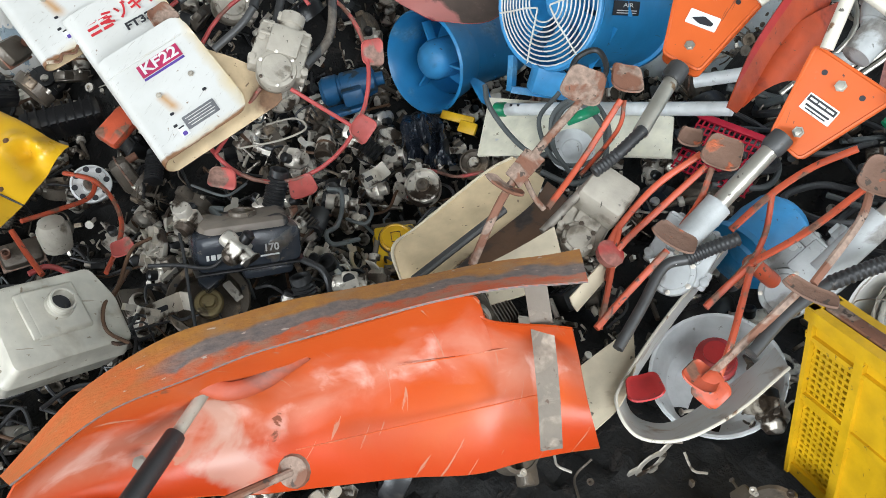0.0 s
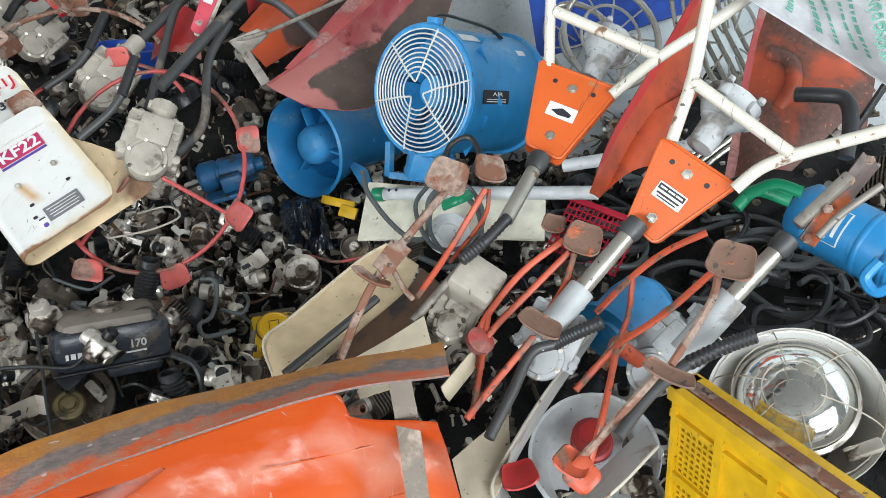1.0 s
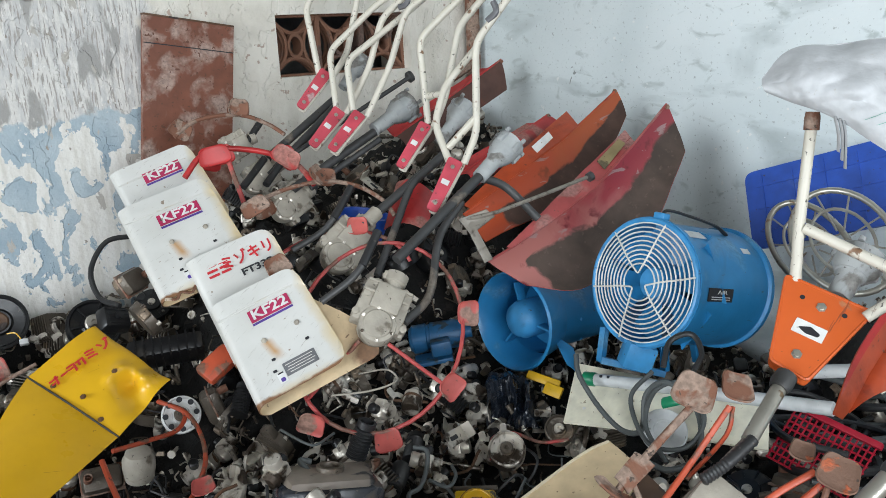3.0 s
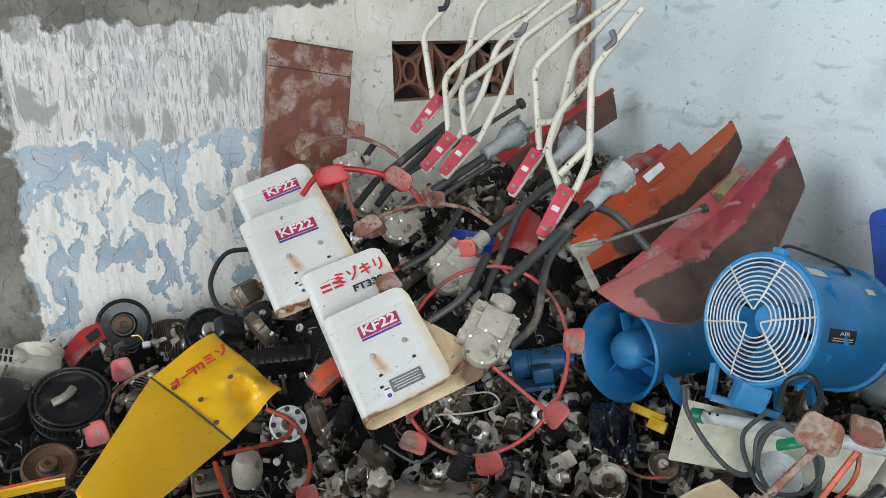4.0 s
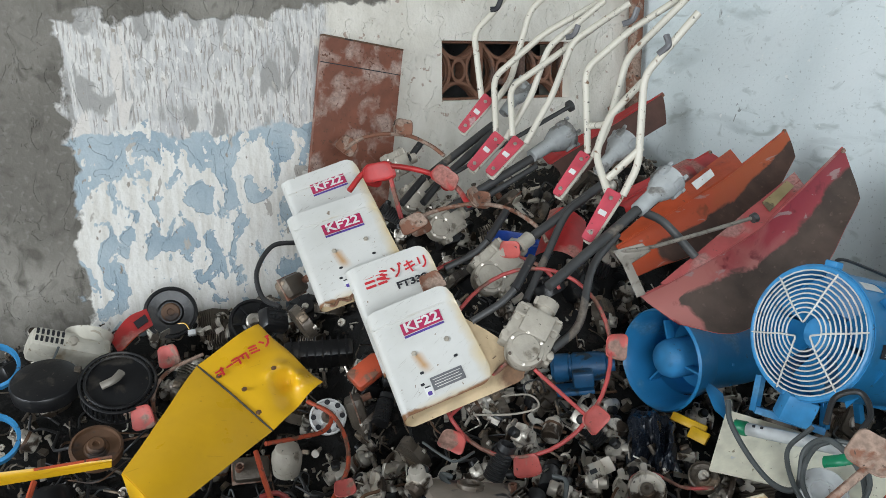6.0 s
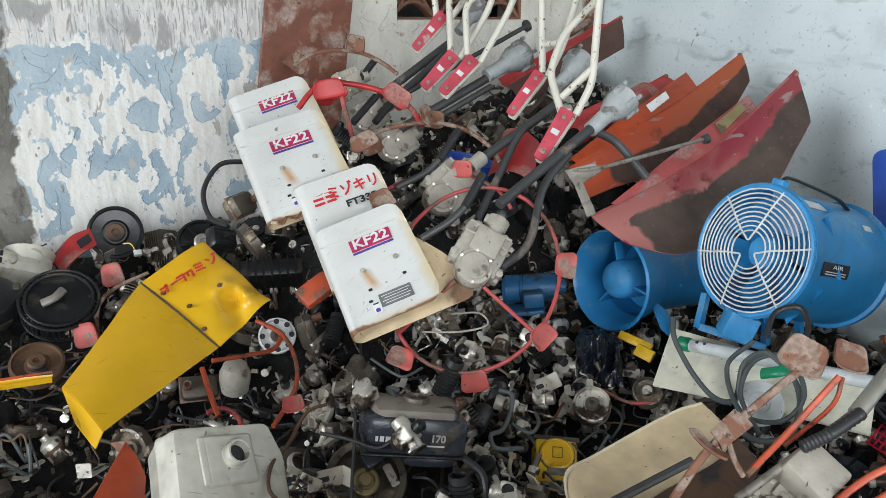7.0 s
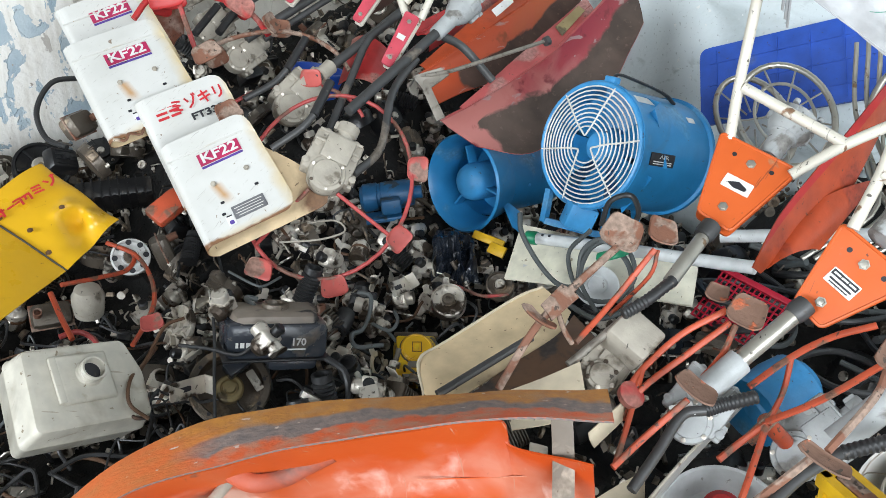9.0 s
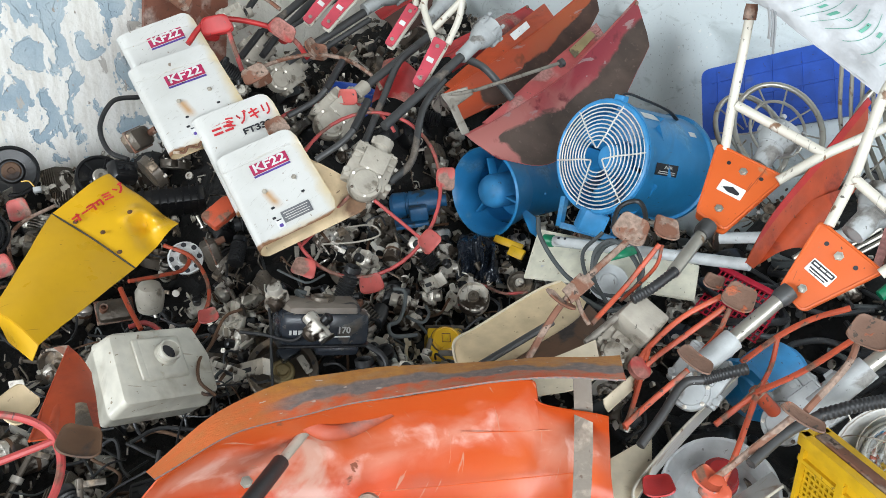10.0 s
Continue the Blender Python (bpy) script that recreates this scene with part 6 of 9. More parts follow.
gt = thing("machine_guard", "tan U-shaped sheet guard with brown inside", "sheet guard", (0.683, 0.781, 0.729))
part("guard_side", loft([[(0.606, 0.858, 0.660), (0.632, 0.900, 0.698), (0.702, 0.911, 0.704), (0.858, 0.898, 0.743), (0.917, 0.882, 0.755)], [(0.594, 0.793, 0.680), (0.632, 0.784, 0.685), (0.730, 0.781, 0.703), (0.837, 0.775, 0.724), (0.911, 0.805, 0.734)]], 26, 8, 0.002, 0.002), (M_tan, M_tan), gt, "tan primed sheet")
part("guard_floor", loft([[(0.604, 0.854, 0.663), (0.632, 0.784, 0.685), (0.730, 0.781, 0.703), (0.834, 0.772, 0.726), (0.906, 0.794, 0.734)], [(0.576, 0.779, 0.651), (0.621, 0.727, 0.665), (0.705, 0.710, 0.692), (0.807, 0.702, 0.721), (0.883, 0.727, 0.727)]], 20, 6, 0.002), (M_brownpart, M_brownpart), gt, "brown stained inner sheet")
part("guard_lip", loft([[(0.599, 0.673, 0.759), (0.659, 0.648, 0.773), (0.713, 0.624, 0.791)], [(0.566, 0.618, 0.741), (0.622, 0.587, 0.746), (0.670, 0.572, 0.763)]], 14, 6, 0.002), (M_cream_tan, M_cream_tan), gt)
part("guard_rim", tube([(0.604, 0.854, 0.663), (0.629, 0.897, 0.701), (0.700, 0.908, 0.706), (0.855, 0.895, 0.745), (0.913, 0.879, 0.757)], 0.0028, 8, 6), M_cream_tan, gt)
part("rib", tube([(0.663, 0.877, 0.688), (0.753, 0.869, 0.702), (0.856, 0.857, 0.727)], 0.003, 6, 6), M_tan, gt)
br1 = thing("dark_bar", "dark steel bar lying in the guard", "bar", (0.652, 0.746, 0.749))
part("bar_rod", tube([(0.586, 0.800, 0.699), (0.761, 0.764, 0.755)], 0.007, 8), M_pipe, br1)

fb = thing("ditching_machine", "ditching machine with orange plate and chrome tube", "garden machine", (0.884, 0.509, 0.696), FRONT)
orange_plate(fb, (1.103, 0.449, 0.970), (1.111, 0.331, 0.906), (1.028, 0.420, 0.824), (1.032, 0.469, 0.851), 1)
bars(fb, [(1.084, 0.427, 0.972), (1.127, 0.419, 1.054), (1.175, 0.417, 1.202), (1.205, 0.390, 1.276), (1.215, 0.371, 1.310)], [(1.084, 0.327, 0.913), (1.105, 0.302, 0.944), (1.125, 0.259, 0.966), (1.174, 0.144, 1.009)], [(1.123, 0.416, 1.053), (1.119, 0.265, 0.967)], r=0.0095)
clutch_housing(fb, (1.113, 0.396, 0.957), (1.186, 0.374, 1.014), 0.038)
part("shaft", tube([(1.019, 0.448, 0.853), (0.898, 0.487, 0.772)], 0.0135, 16), M_chrome, fb, "chromed drive tube with worn print")
for k in range(6):
    p = Vector((0.971, 0.460, 0.832)).lerp(Vector((0.927, 0.475, 0.800)), k / 5)
    part("print_bar", box((0.004, 0.009, 0.0008), axes(p, (0.927, 0.475, 0.800), (0.969, 0.441, 0.814)), 0), M_ink_dark, fb)
part("collar", lathe([(0.017, 0), (0.018, 0.02), (0.015, 0.03)], 16, along((1.023, 0.446, 0.857), (0.991, 0.458, 0.834))), M_pipe, fb)
part("housing", tube([(0.914, 0.482, 0.782), (0.850, 0.503, 0.738)], 0.021, 16), M_clutch, fb, "light grey shaft housing")
gearbox(fb, (0.839, 0.507, 0.693), (0.883, 0.498, 0.741), 0.034, M_clutch)
grip(fb, [(0.887, 0.434, 0.754), (0.851, 0.461, 0.743), (0.822, 0.477, 0.736)], 0.0095)
part("lever_tube", tube([(0.822, 0.477, 0.736), (0.791, 0.495, 0.731), (0.733, 0.491, 0.697), (0.671, 0.487, 0.665)], 0.008, 10), M_pipe, fb)
part("sticker", plate(rect(0.034, 0.022), 0.001, axes((0.799, 0.500, 0.734), (0.813, 0.485, 0.741), (0.810, 0.502, 0.741))), M_decal, fb)
for ln in ([(0.951, 0.535, 0.835), (0.891, 0.572, 0.797), (0.820, 0.588, 0.754), (0.781, 0.588, 0.725)], [(0.948, 0.524, 0.818), (0.878, 0.549, 0.777), (0.797, 0.573, 0.732), (0.764, 0.572, 0.692)], [(0.947, 0.514, 0.818), (0.908, 0.508, 0.784), (0.862, 0.510, 0.759)], [(0.820, 0.588, 0.754), (0.760, 0.563, 0.698), (0.703, 0.540, 0.655)], [(0.791, 0.490, 0.761), (0.715, 0.506, 0.721), (0.655, 0.511, 0.698)]):
    part("rotor_arm", tube(ln, 0.0052, 8, 5, flat=0.75), M_orod, fb)
part("rotor_hub", lathe([(0.02, 0), (0.022, 0.012), (0.01, 0.016)], 14, along((0.782, 0.583, 0.722), (0.781, 0.550, 0.764))), M_red, fb)
for p, s, u, w, h in (((0.959, 0.505, 0.842), (0.970, 0.475, 0.833), (0.992, 0.513, 0.862), 0.058, 0.055), ((0.977, 0.568, 0.845), (0.986, 0.548, 0.841), (0.992, 0.572, 0.853), 0.035, 0.032), ((0.798, 0.483, 0.782), (0.805, 0.453, 0.768), (0.826, 0.488, 0.786), 0.066, 0.036)):
    cup(fb, p, s, u, w, h, M_flake)
gb_ = thing("machine_guard", "white U-shaped sheet guard lying open", "sheet guard", (0.759, 0.440, 0.530))
part("guard_sheet", loft([[(0.945, 0.475, 0.701), (0.823, 0.498, 0.632), (0.703, 0.495, 0.587), (0.663, 0.481, 0.572), (0.650, 0.437, 0.549), (0.696, 0.393, 0.535), (0.777, 0.358, 0.549), (0.875, 0.332, 0.579)], [(1.016, 0.508, 0.638), (0.913, 0.544, 0.534), (0.806, 0.548, 0.475), (0.779, 0.538, 0.458), (0.779, 0.509, 0.441), (0.807, 0.469, 0.443), (0.881, 0.430, 0.478), (0.978, 0.396, 0.520)]], 44, 8, 0.0022), (M_white, M_cream_tan), gb_, "white outside, cream inside")
part("guard_rim", tube([(0.943, 0.474, 0.702), (0.821, 0.497, 0.633), (0.702, 0.494, 0.588), (0.662, 0.480, 0.573), (0.649, 0.436, 0.550), (0.695, 0.393, 0.537), (0.776, 0.357, 0.550), (0.874, 0.331, 0.580)], 0.0026, 8, 6), M_bar, gb_)
gc = thing("machine_guard", "cream sheet guard standing between the rotors", "sheet guard", (0.670, 0.515, 0.601))
part("guard_sheet", loft([[(0.684, 0.568, 0.576), (0.748, 0.552, 0.593), (0.794, 0.541, 0.600)], [(0.614, 0.487, 0.550), (0.673, 0.480, 0.565), (0.727, 0.492, 0.592)]], 12, 8, 0.002), (M_cream_tan, M_cream_tan), gc)
part("guard_tip", quad((0.668, 0.565, 0.720), (0.665, 0.549, 0.703), (0.785, 0.565, 0.750), (0.785, 0.550, 0.735), 0.004, 0.002, 8, 4), (M_cream_tan, M_cream_tan), gc)

fc_ = thing("ditching_machine", "ditching machine with chrome tube and orange arms", "garden machine", (1.004, 0.385, 0.632), FRONT)
part("shaft", tube([(1.130, 0.258, 0.827), (1.035, 0.307, 0.747)], 0.0135, 16), M_chrome, fc_, "chromed drive tube")
part("upper_clamp", box((0.11, 0.02, 0.022), axes((1.221, 0.234, 0.863), (1.276, 0.190, 0.924), (1.252, 0.262, 0.898)), 0.006), M_galv, fc_, "dirty grey clamp")
part("upper_plate", quad((1.172, 0.252, 0.815), (1.172, 0.227, 0.805), (1.294, 0.206, 0.923), (1.293, 0.177, 0.907), 0.004, 0.004, 6, 4, 0.004), (M_scuff, M_scuff), fc_, "scuffed grey clamp plate")
for p in ((1.166, 0.237, 0.820), (1.209, 0.223, 0.856), (1.249, 0.207, 0.892), (1.279, 0.190, 0.918)):
    bolt(fc_, Vector(p) + up_to_eye(p) * 0.006, up_to_eye(p), 0.005, M_rust)
part("side_lever", tube([(1.171, 0.224, 0.824), (1.201, 0.203, 0.855), (1.246, 0.164, 0.893)], 0.006, 10), M_galv, fc_)
part("collar", lathe([(0.0175, 0), (0.018, 0.02), (0.015, 0.03)], 16, along((1.133, 0.255, 0.831), (1.106, 0.269, 0.809))), M_pipe, fc_)
part("housing", tube([(1.050, 0.300, 0.756), (0.985, 0.347, 0.675)], 0.023, 16), M_clutch, fc_, "light grey shaft housing")
gearbox(fc_, (1.012, 0.406, 0.602), (1.050, 0.373, 0.653), 0.04, M_clutch)
part("hub_shaft", tube([(0.997, 0.422, 0.627), (0.949, 0.441, 0.680)], 0.013, 12), M_orod, fc_)
grip(fc_, [(0.988, 0.245, 0.741), (0.962, 0.278, 0.725), (0.926, 0.316, 0.703)], 0.0105)
part("lever_tube", tube([(0.926, 0.316, 0.703), (0.852, 0.337, 0.687), (0.770, 0.346, 0.663)], 0.009, 10), M_pipe, fc_)
for ln in ([(0.985, 0.312, 0.827), (0.963, 0.372, 0.748), (0.941, 0.435, 0.684)], [(1.073, 0.358, 0.840), (1.048, 0.408, 0.807), (1.009, 0.445, 0.770), (0.950, 0.477, 0.723)], [(1.008, 0.445, 0.767), (0.981, 0.436, 0.721), (0.951, 0.437, 0.680)], [(0.938, 0.433, 0.679), (0.891, 0.420, 0.646), (0.828, 0.402, 0.614), (0.786, 0.399, 0.563)], [(0.940, 0.434, 0.681), (0.908, 0.453, 0.653), (0.868, 0.465, 0.631)]):
    part("rotor_arm", tube(ln, 0.0058, 8, 5, flat=0.8), M_orod, fc_)
for ln in ([(0.986, 0.305, 0.824), (0.946, 0.300, 0.796), (0.854, 0.312, 0.744)], [(0.858, 0.322, 0.737), (0.789, 0.360, 0.670), (0.738, 0.391, 0.617)]):
    part("rotor_arm", tube(ln, 0.0062, 8, 5, flat=0.8), M_rust, fc_)
part("rotor_cross", quad((0.912, 0.455, 0.659), (0.914, 0.437, 0.650), (0.967, 0.437, 0.702), (0.968, 0.420, 0.692), 0.003, 0.004, 4, 4), (M_rust, M_rust), fc_)
for p, s, u, w, h, mt in (((0.992, 0.291, 0.847), (0.999, 0.258, 0.842), (1.025, 0.296, 0.868), 0.066, 0.058, M_flake), ((0.839, 0.308, 0.740), (0.844, 0.276, 0.731), (0.866, 0.310, 0.742), 0.075, 0.028, M_flake), ((0.731, 0.480, 0.558), (0.752, 0.459, 0.564), (0.760, 0.494, 0.563), 0.055, 0.05, M_red), ((0.731, 0.392, 0.625), (0.735, 0.363, 0.614), (0.759, 0.399, 0.628), 0.05, 0.045, M_orod), ((0.728, 0.375, 0.613), (0.747, 0.366, 0.628), (0.724, 0.362, 0.602), 0.045, 0.04, M_orod)):
    cup(fc_, p, s, u, w, h, mt)

set_back((fa,), 0.98)
set_back((fb, fc_), 0.96)

# ---- right side: crate, lamp, bowl, pump, cylinder, basket, tubes ----
def crate():
    o = Vector((0.876, 0.309, 0.691))
    x = Vector((0.782, 0.099, 0.675)) - o
    x.z = 0
    x.normalize()
    y = Vector((-x.y, x.x, 0))
    if y.dot(Vector((1, 0.6, 0))) < 0:
        y = -y
    t = thing("plastic_crate", "yellow perforated plastic crate, dirty along its rim", "crate", o - Vector((0, 0, 0.30)))
    m = Matrix((x, y, (0, 0, 1))).transposed().to_4x4()
    m.translation = o
    L, W, H = 0.44, 0.032, 0.30
    for name, a, b, n in (("front_wall", (0, 0), (L, 0), 5), ("back_wall", (0, W), (L, W), 5), ("left_wall", (0, 0), (0, W), 3), ("right_wall", (L, 0), (L, W), 3)):
        a, b = Vector((*a, 0)), Vector((*b, 0))
        d = (b - a).normalized()
        ln = (b - a).length
        out = Vector((d.y, -d.x, 0))
        if out.dot((a + b) / 2 - Vector((L / 2, W / 2, 0))) < 0:
            out = -out
        bm = bmesh.new()
        mm = m @ Matrix((d, Vector((0, 0, 1)), out)).transposed().to_4x4()
        mm.translation = m @ a

        def bx(x0, x1, z0, z1, t0, t1):
            box((x1 - x0, z1 - z0, t1 - t0), mm @ Matrix.Translation(((x0 + x1) / 2, (z0 + z1) / 2, (t0 + t1) / 2)), 0, bm)
        bx(-0.008, ln + 0.008, -0.016, 0.004, -0.004, 0.012)
        bx(-0.004, ln + 0.004, -0.045, -0.038, 0.0, 0.009)
        bx(0, ln, -0.15, -0.14, 0.0, 0.008)
        bx(0, ln, -H, -H + 0.02, -0.002, 0.006)
        for k in range(n + 1):
            xx = ln * k / n
            bx(max(0, xx - 0.007), min(ln, xx + 0.007), -H, -0.01, 0.0, 0.010)
        cells = int(ln / 0.0105)
        for k in range(cells + 1):
            xx = ln * k / cells
            bx(xx - 0.0022, xx + 0.0022, -H, -0.045, -0.002, 0.001)
        for k in range(23):
            zz = -0.055 - k * 0.0105
            bx(0, ln, zz - 0.0024, zz + 0.0024, -0.002, 0.0015)
        for k in range(n):
            if k % 2:
                bx(ln * k / n, ln * (k + 1) / n, -H, -0.045, -0.001, 0.0035)
        bx(0, ln, -0.045, -0.01, -0.002, 0.002)
        part(name, bm, M_yellow_plastic, t, smooth=False)
    part("crate_floor", box((L, W, 0.006), m @ Matrix.Translation((L / 2, W / 2, -H + 0.003))), M_yellow_plastic, t, smooth=False)
    rust = thing("rusty_sheet", "rusty brown sheet lying inside the crate", "metal sheet", o)
    part("sheet_metal", box((L - 0.012, W - 0.01, 0.012), m @ Matrix.Translation((L / 2, W / 2 + 0.002, 0.001)), 0.003), M_rust, rust)


crate()


def bay_lamp():
    c = Vector((1.007, 0.185, 0.630))
    n = (Vector((-0.0, 0.0, 1.4)) - c).normalized() + Vector((0.10, 0.10, 0.45))
    t = thing("bay_lamp", "white high-bay lamp with silvered bulb and wire guard", "lamp", c)
    m = along(c, c + n)
    R = 0.118
    part("reflector", lathe([(R, 0), (R + 0.006, 0.004), (R + 0.006, -0.004), (R * 0.95, -0.03), (R * 0.72, -0.10), (R * 0.45, -0.14), (R * 0.43, -0.138), (R * 0.70, -0.096), (R * 0.93, -0.028), (R, 0)], 48, m, cap=False), M_white, t, "enamelled reflector, rust stained")
    bulb = m @ Matrix.Translation((-0.004, 0.014, -0.004))
    part("bulb", lathe([(R * 0.50, -0.075), (R * 0.66, -0.035), (R * 0.70, -0.008), (R * 0.66, 0.008), (R * 0.55, 0.024), (R * 0.38, 0.036), (R * 0.22, 0.041), (0, 0.043)], 44, bulb), M_silver, t, "silvered round bulb face")
    part("bulb_ring", lathe([(0.026, 0.030), (0.026, 0.041), (0.021, 0.043), (0.018, 0.040), (0.014, 0.046), (0, 0.048)], 24, bulb @ Matrix.Translation((0.008, 0.026, -0.006))), M_chrome, t, "dark-edged bulb cap")
    part("bulb_collar", lathe([(R * 0.74, -0.012), (R * 0.75, -0.004), (R * 0.70, 0.0)], 40, bulb, cap=False), M_chrome, t)
    for r, z in ((R * 0.99, 0.012), (R * 0.7, 0.05), (R * 0.35, 0.066)):
        part("guard_hoop", tube([m @ Vector((r * math.cos(q), r * math.sin(q), z)) for q in (2 * math.pi * k / 30 for k in range(30))], 0.0011, 6, 1, closed=True), M_gear, t)
    for k in range(6):
        q = k * math.pi / 3
        part("guard_wire", tube([m @ Vector((f * R * math.cos(q), f * R * math.sin(q), z)) for f, z in ((1.0, 0.0), (0.9, 0.028), (0.6, 0.056), (0.3, 0.068))], 0.0011, 6, 4), M_gear, t)
    part("side_bracket", box((0.05, 0.02, 0.01), axes((0.977, 0.084, 0.618), (0.987, 0.067, 0.629), (0.993, 0.088, 0.624)), 0.003), M_alu, t)


bay_lamp()
bowl = thing("white_bowl", "white plastic bowl holding a maroon hub", "bowl", (0.971, 0.482, 0.422))
bm_ = along((0.946, 0.472, 0.437), (0.675, 0.372, 0.932))
part("bowl_shell", lathe([(0.05, -0.05), (0.085, -0.03), (0.105, 0.02), (0.110, 0.022), (0.112, 0.018), (0.09, -0.034), (0.0, -0.055)], 36, bm_), M_tube, bowl)
hubm = thing("maroon_hub", "maroon ribbed hub standing in the bowl", "machine part", (0.980, 0.498, 0.440))
part("hub_body", lathe([(0.035, 0), (0.036, 0.02), (0.030, 0.024), (0.033, 0.03), (0.033, 0.045), (0.026, 0.05), (0.02, 0.055), (0.02, 0.06), (0, 0.06)], 24, along((0.955, 0.482, 0.451), (0.829, 0.425, 0.716))), M_red, hubm)
part("hub_band", lathe([(0.0372, 0.008), (0.0375, 0.010), (0.0372, 0.014)], 24, along((0.955, 0.482, 0.451), (0.829, 0.425, 0.716)), cap=False), M_tube, hubm)

pump = thing("blue_pump", "blue rounded pump body under the rotors", "pump", (1.148, 0.517, 0.603))
part("pump_body", lathe([(0, -0.07), (0.04, -0.068), (0.062, -0.045), (0.066, 0.0), (0.062, 0.045), (0.04, 0.065), (0, 0.068)], 24, along((1.168, 0.515, 0.593), (1.248, 0.491, 0.621))), M_bluelt, pump)
part("pump_flange", lathe([(0.07, 0), (0.07, 0.012), (0.05, 0.014)], 20, along((1.120, 0.536, 0.575), (1.080, 0.543, 0.565))), M_blue, pump)
cylt = thing("blue_pump_motor", "blue motor cylinder with a white printed label", "motor", (1.433, 0.250, 0.701))
ca, cb = Vector((1.478, 0.335, 0.730)), Vector((1.412, 0.105, 0.690))
part("body", lathe([(0.0, 0), (0.045, 0.003), (0.060, 0.02), (0.062, 0.05), (0.062, 0.19), (0.057, 0.21), (0.03, 0.22), (0, 0.22)], 30, along(ca, cb)), M_blue, cylt)
cm = along(ca, cb)
cq = cm.to_3x3().inverted() @ (Vector((0, 0, 1.4)) - ca.lerp(cb, 0.5))
face = math.atan2(cq.y, cq.x)


def on_motor(a0, a1, z0, z1, r):
    def f(u, v):
        q = face + a0 + (a1 - a0) * u
        return cm @ Vector((r * math.cos(q), r * math.sin(q), z0 + (z1 - z0) * v))
    return sheet(f, 10, 4, 0.0006)


part("label", on_motor(-0.55, 0.55, 0.055, 0.12, 0.0632), (M_decal, M_decal), cylt, "white printed label")
part("label_ground", on_motor(-0.52, 0.52, 0.058, 0.117, 0.0638), (M_blue, M_blue), cylt)
for k in range(4):
    part("print_bar", on_motor(-0.42, 0.42 - 0.12 * (k % 2), 0.064 + 0.013 * k, 0.070 + 0.013 * k, 0.0644), (M_decal, M_decal), cylt)
for z in (0.045, 0.145, 0.195):
    part("body_band", lathe([(0.0625, z), (0.0642, z + 0.003), (0.0642, z + 0.009), (0.0625, z + 0.012)], 30, cm, cap=False), M_blue, cylt)
part("lug_bracket", tube([(1.327, 0.158, 0.731), (1.311, 0.172, 0.702), (1.304, 0.151, 0.685), (1.317, 0.127, 0.703)], 0.010, 8), M_blue, cylt)
bsk = thing("red_basket", "red perforated plastic basket among the cables", "basket", (1.304, 0.627, 0.693))
bk = axes((1.427, 0.794, 0.669), (1.422, 0.569, 0.638), (1.329, 0.723, 0.563))
bm = bmesh.new()
for k in range(15):
    box((0.003, 0.12, 0.003), bk @ Matrix.Translation((0.012 * k, 0.06, 0)), 0, bm)
for k in range(9):
    box((0.175, 0.004, 0.003), bk @ Matrix.Translation((0.084, 0.015 * k, 0.001)), 0, bm)
part("side_lattice", bm, M_basket, bsk, smooth=False)
part("rim", box((0.185, 0.014, 0.016), bk @ Matrix.Translation((0.084, -0.005, 0)), 0.003), M_basket, bsk)
tray = thing("cream_tray", "cream plastic cover panel under the lamp tubes", "panel", (1.304, 1.042, 0.612))
part("panel", quad((1.274, 1.273, 0.675), (1.342, 0.810, 0.699), (1.137, 1.193, 0.595), (1.264, 0.766, 0.647), 0.006, 0.006, 8, 10), (M_tray, M_tray), tray)
part("paper_label", quad((1.183, 1.175, 0.624), (1.198, 1.121, 0.624), (1.158, 1.154, 0.601), (1.174, 1.099, 0.602), 0, 0.001, 3, 3), (M_decal, M_decal), tray)
reel = thing("white_reel", "white plastic cable reel under grey cables", "reel", (1.147, 0.924, 0.663))
part("reel_disc", lathe([(0.045, 0), (0.048, 0.006), (0.045, 0.012), (0.022, 0.014), (0.02, 0.008), (0, 0.008)], 26, along((1.162, 0.938, 0.659), (0.999, 0.807, 0.875))), M_tube, reel)
for nm, a, b, caps in (("lamp_tube", (1.197, 1.181, 0.689), (1.261, 0.930, 0.721), 1), ("lamp_tube", (1.253, 0.940, 0.721), (1.297, 0.662, 0.762), 0), ("lamp_tube", (1.403, 0.802, 0.758), (1.518, 0.534, 0.816), 0)):
    t = thing("lamp_tube", "white plastic tube lamp with green end cap", "lamp tube", a, "tube lamps")
    part("tube", tube([a, b], 0.014, 14), M_tube, t)
    if caps:
        d = (Vector(b) - Vector(a)).normalized()
        part("end_cap", lathe([(0.016, 0), (0.0165, 0.004), (0.0165, 0.026), (0.015, 0.028)], 14, along(a, b)), M_green, t, "green end cap")
        for k in range(2):
            p = Vector(a) + d * (0.04 + 0.018 * k) + Vector((-0.006, -0.006, 0.0115))
            part("stud", lathe([(0.0035, 0), (0.003, 0.004), (0, 0.004)], 8, along(p, p + Vector((0, 0, 1)))), M_ink_dark, t)
for pts in ([(1.122, 0.913, 0.747), (1.129, 0.881, 0.764), (1.161, 0.877, 0.765)], [(1.359, 0.396, 0.787), (1.381, 0.355, 0.810), (1.389, 0.307, 0.801)], [(1.373, 0.414, 0.754), (1.413, 0.393, 0.779), (1.423, 0.333, 0.765)]):
    t = thing("green_cap_piece", "green plastic piece among the tubes", "plastic part", pts[1])
    part("shell", tube(pts, 0.012, 10, 5, flat=0.6), M_green, t)
bpan = thing("blue_board", "royal blue plastic board leaning on the wall", "board", (1.966, 1.029, 0.982))
